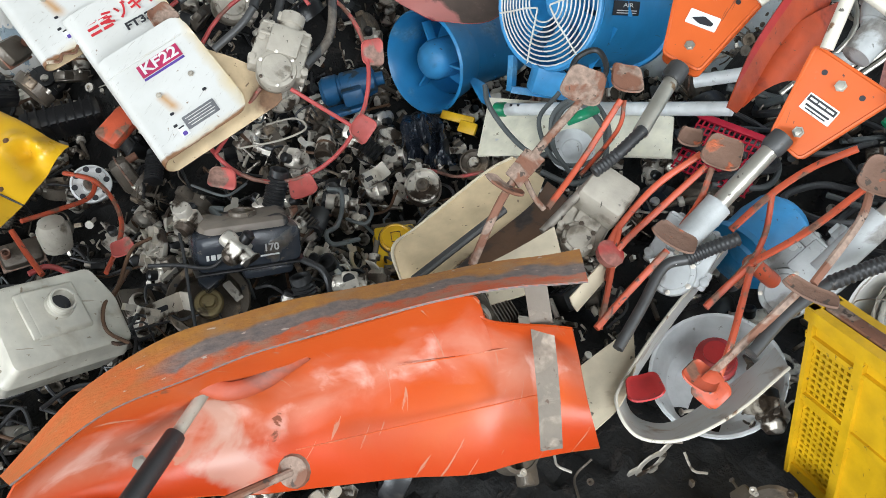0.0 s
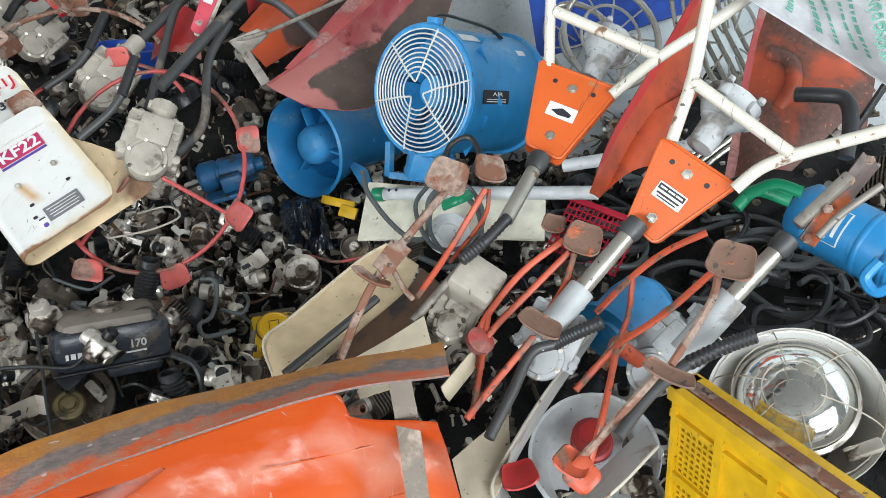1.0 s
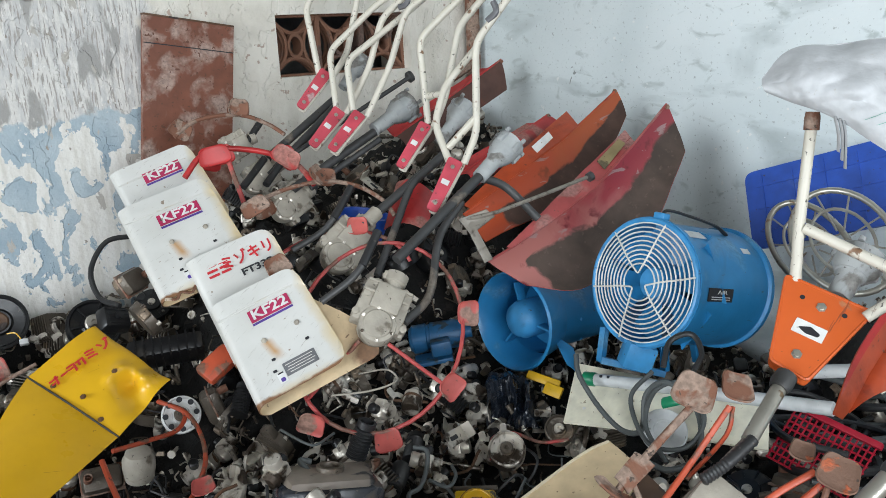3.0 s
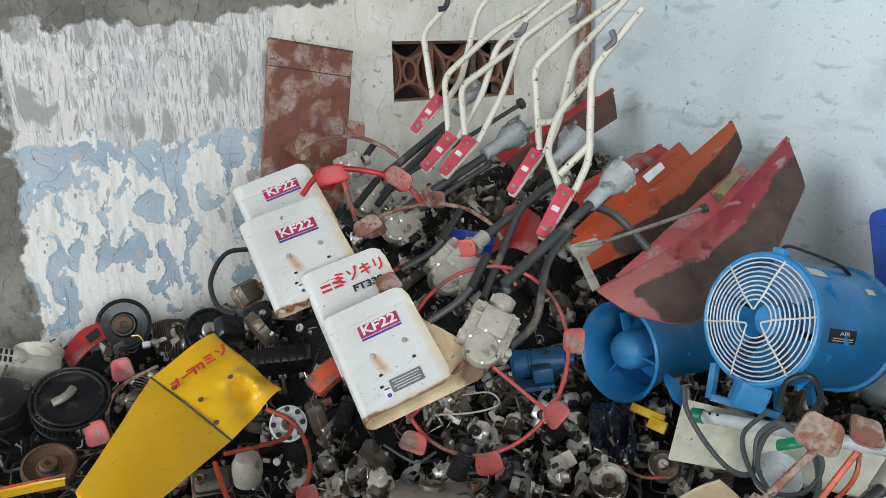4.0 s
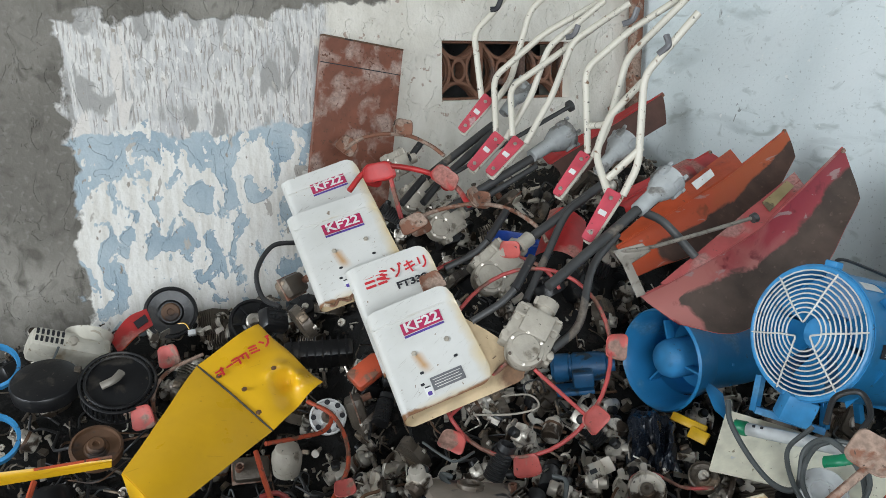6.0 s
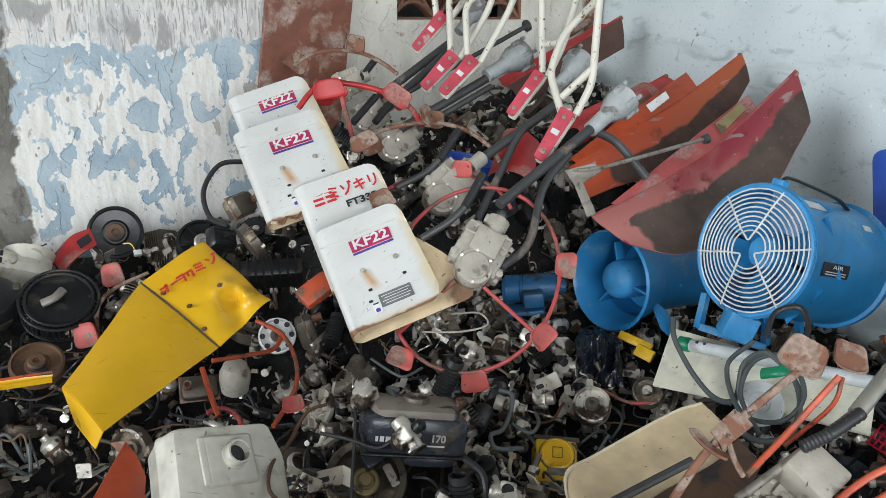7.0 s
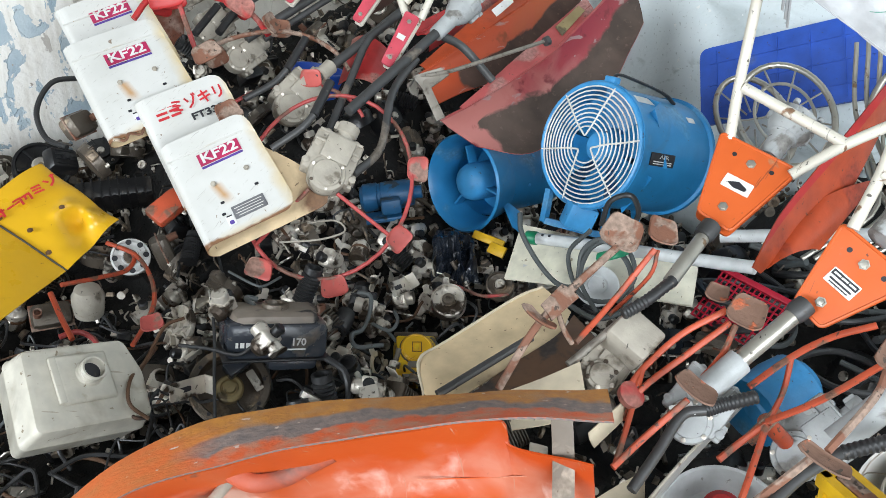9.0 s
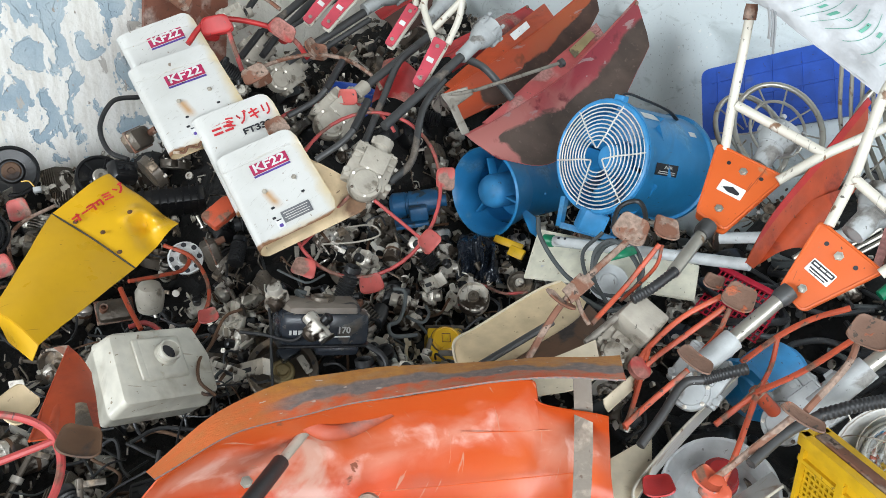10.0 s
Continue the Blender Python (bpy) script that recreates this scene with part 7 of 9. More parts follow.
pm = axes((1.957, 1.196, 0.845), (2.056, 0.711, 1.014), (2.027, 1.278, 1.030))
part("panel", plate(rounded(rect(0.62, 0.23, 0.30, 0.105), 0.03), 0.012, pm), M_royal, bpan)
for k in range(7):
    part("rib", box((0.003, 0.20, 0.004), pm @ Matrix.Translation((0.04 + 0.085 * k, 0.105, 0.013))), M_royal, bpan)
for k in range(3):
    part("rib", box((0.56, 0.003, 0.004), pm @ Matrix.Translation((0.30, 0.04 + 0.065 * k, 0.013))), M_royal, bpan)
for c, a, b in (((1.693, 0.847, 0.976), (1.711, 0.734, 0.969), (1.752, 0.888, 1.077)), ((1.746, 0.945, 0.934), (1.741, 0.832, 0.911), (1.803, 0.985, 1.021)), ((1.748, 0.583, 0.969), (1.727, 0.474, 0.922), (1.825, 0.596, 1.106))):
    t = thing("chrome_hoop", "chromed steel hoop with thin spokes", "hoop", c, "chrome hoops by the wall")
    c, a, b = Vector(c), Vector(a), Vector(b)
    part("hoop", tube([c + (a - c) * math.cos(q) + (b - c) * math.sin(q) for q in (2 * math.pi * k / 32 for k in range(32))], 0.0075, 10, 1, closed=True), M_chrome, t)
    part("inner_hoop", tube([c + ((a - c) * math.cos(q) + (b - c) * math.sin(q)) * 0.62 for q in (2 * math.pi * k / 28 for k in range(28))], 0.004, 8, 1, closed=True), M_chrome, t)
    for k in range(9):
        q = 2 * math.pi * k / 9
        part("spoke", tube([c + ((a - c) * math.cos(q) + (b - c) * math.sin(q)) * 0.2, c + ((a - c) * math.cos(q) + (b - c) * math.sin(q))], 0.0024, 6), M_chrome, t)
for k in range(6):
    t = thing("chrome_rod", "bent chromed rod of a chair frame", "rod", (1.777, 0.690, 1.032), "chrome rods by the wall")
    o = Vector((0.010 * k, -0.022 * k, 0.004 * k))
    part("rod", tube([Vector((1.818, 0.769, 1.139)) + o, Vector((1.759, 0.715, 0.994)) + o, Vector((1.652, 0.588, 0.836)) + o, Vector((1.516, 0.667, 0.719)) + o], 0.0055, 8), M_chrome, t)
ra = thing("red_blade_sheet", "orange-red folded sheet blade standing on edge", "sheet part", (1.265, 0.601, 0.891))
part("blade", loft([[(1.143, 0.597, 0.830), (1.261, 0.617, 0.900), (1.389, 0.607, 0.989), (1.522, 0.577, 1.121)], [(1.180, 0.598, 0.807), (1.323, 0.593, 0.850), (1.440, 0.579, 0.899), (1.551, 0.575, 1.047)]], 18, 6, 0.0025, 0.003), (M_redsheet, M_redsheet), ra)
part("turned_edge", loft([[(1.143, 0.597, 0.830), (1.261, 0.617, 0.900), (1.389, 0.607, 0.989), (1.522, 0.577, 1.121)], [(1.170, 0.603, 0.843), (1.289, 0.611, 0.904), (1.418, 0.597, 0.994), (1.533, 0.572, 1.109)]], 16, 3, 0.0025), (M_red, M_red), ra)
part("face", quad((1.317, 0.627, 0.875), (1.508, 0.550, 0.931), (1.198, 0.594, 0.814), (1.345, 0.567, 0.819), 0.02, 0.002, 8, 8), (M_redsheet, M_redsheet), ra)
rb = thing("red_chute", "brown-red stained sheet chute behind the handles", "sheet chute", (1.475, 0.365, 0.921))
part("face", quad((1.558, 0.465, 1.103), (1.514, 0.241, 0.961), (1.295, 0.413, 0.835), (1.333, 0.316, 0.858), 0.03, 0.0025, 14, 12, 0.006), (M_stained, M_stained), rb)
part("lower_face", quad((1.621, 0.444, 1.066), (1.603, 0.262, 1.083), (1.481, 0.423, 0.922), (1.474, 0.238, 0.899), 0.03, 0.0025, 14, 12, 0.006), (M_stained, M_stained), rb)
part("edge_strip", loft([[(1.544, 0.461, 1.106), (1.441, 0.447, 0.995), (1.281, 0.411, 0.840)], [(1.552, 0.444, 1.092), (1.447, 0.423, 0.986), (1.302, 0.384, 0.855)]], 14, 3, 0.003), (M_rose, M_rose), rb)
part("pipe_stub", tube([(1.395, 0.368, 0.944), (1.421, 0.355, 0.980), (1.457, 0.373, 1.011), (1.469, 0.413, 1.019)], 0.014, 10), M_stained, rb)
hose = thing("black_hose", "black bent rubber hose with a cut end", "hose", (1.341, 0.250, 0.958))
part("hose_tube", tube([(1.353, 0.331, 0.984), (1.353, 0.291, 0.988), (1.350, 0.254, 0.986), (1.322, 0.235, 0.957), (1.286, 0.227, 0.912)], 0.0125, 12), M_rubber, hose)
hz = thing("black_rod", "thin black rod standing beside the bag", "rod", (1.357, 0.216, 0.988))
part("rod", tube([(1.340, 0.231, 0.942), (1.390, 0.202, 1.019)], 0.006, 8), M_rubber, hz)


def woven_bag():
    t = thing("woven_bag", "crumpled white woven plastic bag with green print", "bag", (1.188, 0.567, 1.305))
    rows = ([(1.145, 0.756, 1.378), (1.183, 0.732, 1.416), (1.254, 0.660, 1.428), (1.308, 0.557, 1.443), (1.346, 0.443, 1.469), (1.384, 0.329, 1.495)], [(1.117, 0.743, 1.367), (1.116, 0.664, 1.375), (1.148, 0.572, 1.368), (1.163, 0.479, 1.359), (1.177, 0.371, 1.380), (1.191, 0.263, 1.401)], [(1.130, 0.739, 1.357), (1.146, 0.639, 1.321), (1.166, 0.555, 1.265), (1.268, 0.263, 1.077), (1.251, 0.123, 1.010), (1.236, -0.010, 0.950)])
    lines = [smooth_line(r, 8) for r in rows]

    def f(u, v, back=0):
        q = []
        for ln in lines:
            k = u * (len(ln) - 1)
            i = min(int(k), len(ln) - 2)
            q.append(ln[i].lerp(ln[i + 1], k - i))
        p = q[0] * (1 - v) ** 2 + q[1] * 2 * v * (1 - v) + q[2] * v * v
        w = math.sin(math.pi * v) * math.sin(math.pi * min(1, u + 0.08))
        away = Vector((0.8, 0.5, 0.1))
        if back:
            p = p + away * 0.10 * w
        else:
            ridge = abs(noise.noise(p * 8)) * 0.034 + abs(noise.noise(p * 21 + Vector((3, 1, 7)))) * 0.014 + abs(noise.noise(p * 55)) * 0.004
            p = p - away * (ridge * (0.3 + w) - 0.006) + Vector((0, 0, 0.010 * noise.noise(p * 13)))
        return p
    part("front_cloth", sheet(lambda u, v: f(u, v), 90, 50, 0.001), (M_bag, M_bag), t)
    part("back_cloth", sheet(lambda u, v: f(u, v, 1), 30, 20, 0.001), (M_bag, M_bag), t)
    # columns of print and ruled lines that follow the cloth
    out = Vector((0.8, 0.5, 0.1))

    def across(uc, v):
        return min(1.0, uc - 0.36 * (v - 0.75))

    def strip(uc, width, v0, v1, mat, lift=0.004, n=5):
        def g(a, b):
            v = v0 + (v1 - v0) * b
            return f(min(1.0, across(uc, v) + width * (a - 0.5)), v) - out * lift
        part("print_bar", sheet(g, 2, n, 0.0006), (mat, mat), t)
    rnd = random.Random(4)
    for k in range(2, 11):
        uc = 0.565 + 0.034 * k + 0.005 * (k % 2)
        if k == 7:
            continue
        v = 0.52 + 0.06 * rnd.random()
        while v < 0.93:
            e = v + 0.006 + 0.016 * rnd.random()
            strip(uc, 0.007 if k % 3 else 0.010, v, min(e, 0.96), M_ink_green)
            v = e + 0.007
    for k in range(7):
        strip(0.37 + 0.026 * k, 0.0011, 0.48, 0.80, M_ink_green, n=14)
        strip(0.382 + 0.026 * k, 0.007, 0.56 + 0.02 * (k % 3), 0.62 + 0.03 * (k % 2), M_ink_green)
    for k in range(3):
        t2 = [f(0.22 + 0.02 * k, 0.95), f(0.23 + 0.02 * k, 1.0) + Vector((0, 0, -0.02)), f(0.22 + 0.02 * k, 1.0) + Vector((0.004, -0.004, -0.05 - 0.01 * k))]
        part("torn_strip", tube(t2, 0.006, 6, 5, flat=0.25), M_bag, t)
    p = [f(across(0.805, v), v) - out * 0.022 for v in (0.62, 0.92)]
    tm = axes((p[0] + p[1]) / 2, p[0], f(across(0.74, 0.77), 0.77) - out * 0.022)
    part("lettering", text_mesh("HƯỚNG DẪN BẢO QUẢN", 0.0145, tm, 0.0004), M_ink_green, t, "green printed words", smooth=False)


woven_bag()


# ---- left side and middle of the heap: larger pieces ----
tk = thing("fuel_tank", "ivory plastic fuel tank with open filler neck", "fuel tank", (0.174, 1.266, 0.646))
tm = axes((0.098, 1.203, 0.622), (0.284, 1.234, 0.565), (0.106, 1.328, 0.735))


def tank_body(m, w, h, d):
    bm = bmesh.new()
    low = rounded([(-0.01, 0.0), (w * 0.98, -0.004), (w * 1.02, h * 0.55), (w * 0.92, h), (0.0, h * 1.0)], 0.014)
    c = Vector((w / 2, h / 2))
    rings = []
    for z, k in ((-d, 0.86), (-d * 0.92, 0.93), (-d * 0.5, 1.0), (-d * 0.47, 1.025), (-d * 0.43, 1.025), (-d * 0.4, 1.0), (-0.012, 0.96), (-0.003, 0.93), (0.0, 0.86)):
        rings.append([bm.verts.new(m @ Vector((*(c + (Vector(p) - c) * k), z))) for p in low])
    for a, b in zip(rings, rings[1:]):
        for i in range(len(low)):
            bm.faces.new((a[i], a[(i + 1) % len(low)], b[(i + 1) % len(low)], b[i]))
    bm.faces.new(rings[0][::-1])
    bm.faces.new(rings[-1])
    return bm


part("tank_shell", tank_body(tm, 0.212, 0.158, 0.12), M_tank, tk)
part("neck_base", box((0.098, 0.092, 0.012), tm @ Matrix.Translation((0.098, 0.088, 0.004)), 0.005, taper=0.94), M_tank, tk)
part("recess_bar", box((0.020, 0.085, 0.008), tm @ Matrix.Translation((0.052, 0.088, 0.005)), 0.003), M_tank, tk)
nk = tm @ Matrix.Translation((0.104, 0.092, 0.010)) @ Matrix.Diagonal((0.82, 0.82, 0.9, 1))
part("filler_neck", lathe([(0.030, 0), (0.029, 0.004), (0.026, 0.006), (0.026, 0.012), (0.0275, 0.014), (0.026, 0.017), (0.0275, 0.02), (0.026, 0.024), (0.022, 0.024), (0.020, 0.004), (0, 0.003)], 28, nk), M_tank, tk)
part("neck_hole", lathe([(0.0205, 0.006), (0, 0.006)], 24, nk, cap=False), M_ink_dark, tk)
M_shell = paint("dark_blue_black_shell", (0.035, 0.041, 0.052), 0.2, alt=(0.10, 0.085, 0.07), alt_amount=0.35, alt_scale=12, dirt=(0.14, 0.12, 0.1), dirt_amount=0.3)
bt = thing("engine_fuel_tank", "black fuel tank with dusty top and pale print", "fuel tank", (0.556, 1.255, 0.610))
bmx = axes((0.443, 1.244, 0.624), (0.619, 1.178, 0.594), Vector((0.443, 1.244, 0.624)) + Vector((0.0, 0.02, 0.1)))
part("tank_shell", box((0.20, 0.075, 0.12), bmx @ Matrix.Translation((0.095, 0.022, -0.056)), 0.016), M_shell, bt)
part("tank_foot", box((0.10, 0.03, 0.08), bmx @ Matrix.Translation((0.13, -0.03, -0.055)), 0.012), M_shell, bt)
part("tank_top", box((0.19, 0.05, 0.11), bmx @ Matrix.Translation((0.095, 0.052, -0.060)), 0.018, taper=0.88), M_dusty, bt, "dusty brown tank top")
part("tank_seam", box((0.21, 0.006, 0.13), bmx @ Matrix.Translation((0.095, -0.014, -0.056)), 0.003), M_black, bt)
part("filler_hole", lathe([(0.027, -0.004), (0.027, 0.006), (0.021, 0.007), (0.019, -0.002), (0, -0.002)], 24, bmx @ pose(0.098, 0.078, -0.062, -90, 0, 0)), M_grease, bt, "open filler ring")
for x, w in ((0.016, 0.005), (0.026, 0.008), (0.038, 0.010)):
    part("print_bar", plate(rect(w, 0.010, x, 0.018), 0.001, bmx @ Matrix.Translation((0, 0, 0.0055))), M_decal, bt)
part("lettering", text_mesh("170", 0.020, bmx @ Matrix.Translation((0.134, 0.022, 0.0062)), 0.0006), M_decal, bt, "pale model number", smooth=False)
part("print_bar", plate(rect(0.036, 0.003, 0.130, 0.008), 0.001, bmx @ Matrix.Translation((0, 0, 0.0055))), M_decal, bt)
yb = thing("yellow_starter_cover", "yellow engine cover with round cap, chipped paint", "engine cover", (0.877, 1.201, 0.495))
yx = axes((0.784, 1.167, 0.472), (0.857, 1.115, 0.467), (0.855, 1.248, 0.532))
part("cover_shell", box((0.098, 0.115, 0.055), yx @ Matrix.Translation((0.048, 0.055, -0.026)), 0.007, taper=0.9), M_chip, yb)
part("cover_skirt", box((0.098, 0.028, 0.04), yx @ Matrix.Translation((0.042, 0.006, -0.010)), 0.004), M_yellow, yb)
part("front_pad", box((0.045, 0.018, 0.02), yx @ Matrix.Translation((0.05, 0.028, 0.0)), 0.005), M_galv, yb, "bare worn metal patch")
part("round_cap", lathe([(0.036, 0), (0.036, 0.008), (0.032, 0.011), (0.030, 0.009), (0, 0.009)], 28, yx @ Matrix.Translation((0.049, 0.070, 0.0))), M_yellow, yb)
part("cap_edge", tube([yx @ Vector((0.049 + 0.0375 * math.cos(k * 0.2618), 0.070 + 0.0375 * math.sin(k * 0.2618), 0.002)) for k in range(24)], 0.0018, 6, 1, closed=True), M_grease, yb)
part("emblem_frame", tube([yx @ Vector((0.049 + x, 0.071 + y, 0.010)) for x, y in ((-0.010, -0.012), (0.010, -0.012), (0.010, 0.012), (-0.010, 0.012))], 0.0011, 6, 1, closed=True), M_brownpart, yb)
part("emblem", plate(rounded(rect(0.009, 0.014, 0.049, 0.071), 0.002), 0.0096, yx), M_chip, yb)
part("mount_rim", box((0.10, 0.012, 0.03), yx @ Matrix.Translation((0.05, 0.118, -0.028)), 0.003), M_grease, yb)

fly = thing("flywheel_housing", "black round flywheel housing with metal hub", "engine part", (0.437, 1.243, 0.561))
fm = along((0.445, 1.254, 0.546), Vector((0.445, 1.254, 0.546)) + up_to_eye((0.445, 1.254, 0.546)) + Vector((0.1, 0, 0.4)))
part("housing_ring", lathe([(0.070, -0.03), (0.078, -0.004), (0.079, 0.003), (0.076, 0.006), (0.064, 0.006), (0.061, 0.0), (0.060, -0.03)], 44, fm, cap=False), M_grease, fly, "dusty bolted rim")
part("back_plate", lathe([(0.062, -0.03), (0.03, -0.034), (0, -0.034)], 30, fm), M_grease, fly)
part("hub", lathe([(0.027, -0.03), (0.028, -0.010), (0.024, -0.006), (0.018, -0.006), (0.016, -0.010), (0.012, -0.010), (0.011, 0.0), (0, 0.001)], 26, fm), M_brass, fly, "dull brass hub")
part("ignition_coil", box((0.05, 0.032, 0.03), fm @ pose(0.02, 0.038, 0.004, 0, 0, 25), 0.006), M_shell, fly)
part("coil_bracket", plate(rounded(rect(0.016, 0.045), 0.004), 0.004, fm @ pose(0.048, 0.0, 0.006, 0, 0, 20)), M_alu, fly)
for k in range(8):
    q = k * math.pi / 4
    part("screw_hole", lathe([(0.004, 0), (0.004, 0.001), (0, 0.001)], 8, fm @ Matrix.Translation((0.067 * math.cos(q), 0.067 * math.sin(q), 0.0062))), M_ink_dark, fly)


def disc_part(name, label, c, r, mat, hub_mat, group="", spokes=0, tilt=(0, 0, 0.4), depth=0.03):
    c = Vector(c)
    t = thing(name, label, "engine part", c, group)
    m = along(c, c + up_to_eye(c) + Vector(tilt))
    part("disc", lathe([(r, -depth), (r * 1.02, -0.004), (r, 0.002), (r * 0.9, 0.004), (r * 0.86, -0.004), (r * 0.5, -0.008), (r * 0.42, -0.002), (0, -0.002)], 32, m), mat, t)
    part("hub", lathe([(r * 0.36, -0.003), (r * 0.36, 0.006), (r * 0.3, 0.010), (r * 0.14, 0.010), (r * 0.12, 0.004), (0, 0.004)], 24, m), hub_mat, t)
    for k in range(spokes):
        q = 2 * math.pi * k / spokes
        part("rib", box((r * 0.46, r * 0.09, 0.006), m @ pose(0, 0, 0, 0, 0, math.degrees(q)) @ Matrix.Translation((r * 0.64, 0, 0)), 0.001), mat, t)
    return t, m


disc_part("recoil_drum", "brown dusty recoil drum against the wall", (0.217, 2.394, 0.779), 0.075, M_black, M_brownpart, spokes=0, tilt=(0, 0, 0.1))
disc_part("cooling_fan_wheel", "black cooling fan wheel with star ribs", (0.426, 2.258, 0.754), 0.072, M_black, M_alu, spokes=6, tilt=(0.2, 0, 0.5))
def basket_starter(c, r):
    """Black recoil cover: an open drum with a slotted wall, a sunk disc and a pale pull handle."""
    c = Vector(c)
    t = thing("recoil_starter", "black grille recoil starter with pale pull handle", "engine part", c)
    m = along(c, c + up_to_eye(c) + Vector((0, 0, 1.0)))
    for rr, z in ((r, 0.0), (r * 0.98, -0.045), (r * 0.86, 0.002)):
        part("rim", tube([m @ Vector((rr * math.cos(q), rr * math.sin(q), z)) for q in (2 * math.pi * k / 36 for k in range(36))], 0.004, 8, 1, closed=True), M_black, t)
    bm = bmesh.new()
    for k in range(44):
        box((0.003, 0.004, 0.046), m @ pose(0, 0, 0, 0, 0, 360 * k / 44) @ Matrix.Translation((r * 0.985, 0, -0.022)), 0, bm)
        box((r * 0.13, 0.002, 0.003), m @ pose(0, 0, 0, 0, 0, 360 * k / 44) @ Matrix.Translation((r * 0.93, 0, 0.001)), 0, bm)
    tagged(part("slotted_wall", bm, M_black, t, smooth=False), kind="stuff")
    part("sunk_disc", lathe([(r * 0.86, -0.004), (r * 0.84, -0.016), (r * 0.30, -0.020), (r * 0.26, -0.012), (0, -0.012)], 30, m), M_black, t)
    part("pull_handle", tube([m @ Vector((-r * 0.45, -r * 0.1, 0.006)), m @ Vector((-r * 0.1, 0.0, 0.012)), m @ Vector((r * 0.12, r * 0.25, 0.008))], 0.010, 10, 5, flat=0.7), M_galv, t, "dirty pale handle")


basket_starter((0.021, 1.994, 0.746), 0.085)
lid = thing("air_cleaner_lid", "round dark air cleaner lid, dusty", "engine part", (-0.131, 2.062, 0.769))
lm = along((-0.131, 2.062, 0.755), (-0.140, 2.010, 0.900))
part("dome", lathe([(0.076, -0.03), (0.078, 0.0), (0.074, 0.006), (0.055, 0.012), (0.03, 0.014), (0, 0.0145)], 34, lm), M_black, lid)
part("clip", box((0.016, 0.02, 0.012), lm @ Matrix.Translation((0.07, 0.02, 0.006)), 0.003), M_grease, lid)
disc_part("rust_brown_lid", "round rust-brown lid lying flat", (-0.051, 1.828, 0.671), 0.055, M_brownpart, M_brownpart, spokes=0, tilt=(0, 0, 1.2), depth=0.02)
disc_part("pulley", "small grey pulley among the cables", (1.138, 1.207, 0.572), 0.034, M_grease, M_alu, tilt=(0, 0, 0.5))
disc_part("grey_regulator", "round grey regulator body with a red hose", (0.997, 1.236, 0.564), 0.042, M_alu, M_grease, tilt=(0, 0, 0.6))
disc_part("fan_cover", "black round fan cover by the tank", (0.712, 1.160, 0.470), 0.04, M_black, M_chrome, spokes=5, tilt=(0, 0, 0.4))
# white pierced clutch wheel
wc, wm = disc_part("pierced_wheel", "white pierced wheel with round holes", (0.482, 1.828, 0.617), 0.046, M_decal, M_grease, tilt=(0, 0, 0.3), depth=0.006)
for k in range(8):
    q = k * math.pi / 4
    part("hole", lathe([(0.007, 0), (0.007, 0.001), (0, 0.001)], 12, wm @ Matrix.Translation((0.036 * math.cos(q), 0.036 * math.sin(q), 0.0035))), M_ink_dark, wc)
# ivory slotted housing by the wall
wh = thing("starter_housing", "dirty ivory engine housing with cooling slots", "engine part", (-0.068, 2.229, 0.800))
hm_ = axes((-0.161, 2.220, 0.803), (-0.003, 2.217, 0.742), (-0.146, 2.276, 0.852))
part("housing_shell", box((0.20, 0.062, 0.10), hm_ @ Matrix.Translation((0.105, 0.035, -0.05)), 0.02), M_tank, wh)
part("housing_cup", lathe([(0.055, 0), (0.062, 0.035), (0.058, 0.036), (0.05, 0.004), (0, 0.004)], 24, hm_ @ Matrix.Translation((0.15, 0.055, -0.05)) @ pose(0, 0, 0, -80, 0, 0)), M_tank, wh)
for k in range(6):
    for j in range(2):
        part("slot", plate(rounded(rect(0.007, 0.016, 0.02 + 0.012 * k, 0.025 + 0.021 * j), 0.002), 0.001, hm_ @ Matrix.Translation((0, 0, 0.0004))), M_ink_dark, wh)
part("cap_screw", lathe([(0.012, 0), (0.012, 0.012), (0.008, 0.014), (0, 0.014)], 14, hm_ @ Matrix.Translation((0.105, 0.03, 0))), M_gear, wh)
rs = thing("red_starter_cover", "red-orange slotted starter cover against the wall", "engine part", (0.102, 2.313, 0.772))
part("cover_shell", loft([[(0.043, 2.321, 0.746), (0.095, 2.351, 0.792), (0.148, 2.369, 0.805)], [(0.054, 2.250, 0.726), (0.103, 2.276, 0.758), (0.154, 2.316, 0.771)]], 14, 8, 0.004), (M_orod, M_red), rs)
part("mesh_window", quad((0.105, 2.322, 0.788), (0.140, 2.343, 0.800), (0.112, 2.297, 0.775), (0.145, 2.322, 0.785), 0, 0.002, 4, 4), (M_ink_dark, M_ink_dark), rs)
sq = thing("white_connector", "small white wire connector with yellow leads", "connector", (0.257, 2.309, 0.731))
part("block", box((0.022, 0.016, 0.014), axes((0.254, 2.292, 0.740), (0.276, 2.288, 0.741), (0.258, 2.307, 0.757)), 0.002), M_decal, sq)
part("lead", tube([(0.248, 2.296, 0.750), (0.240, 2.312, 0.764), (0.223, 2.325, 0.763)], 0.002, 6, 5), M_yellow, sq)
og = thing("orange_chute_end", "orange-red sheet chute standing on end", "sheet chute", (-0.015, 1.173, 0.696))
part("face", quad((0.035, 1.285, 0.735), (0.051, 1.220, 0.707), (-0.093, 1.065, 0.709), (0.001, 1.024, 0.695), 0.004, 0.0025, 12, 10, 0.004), (M_redsheet, M_redsheet), og)
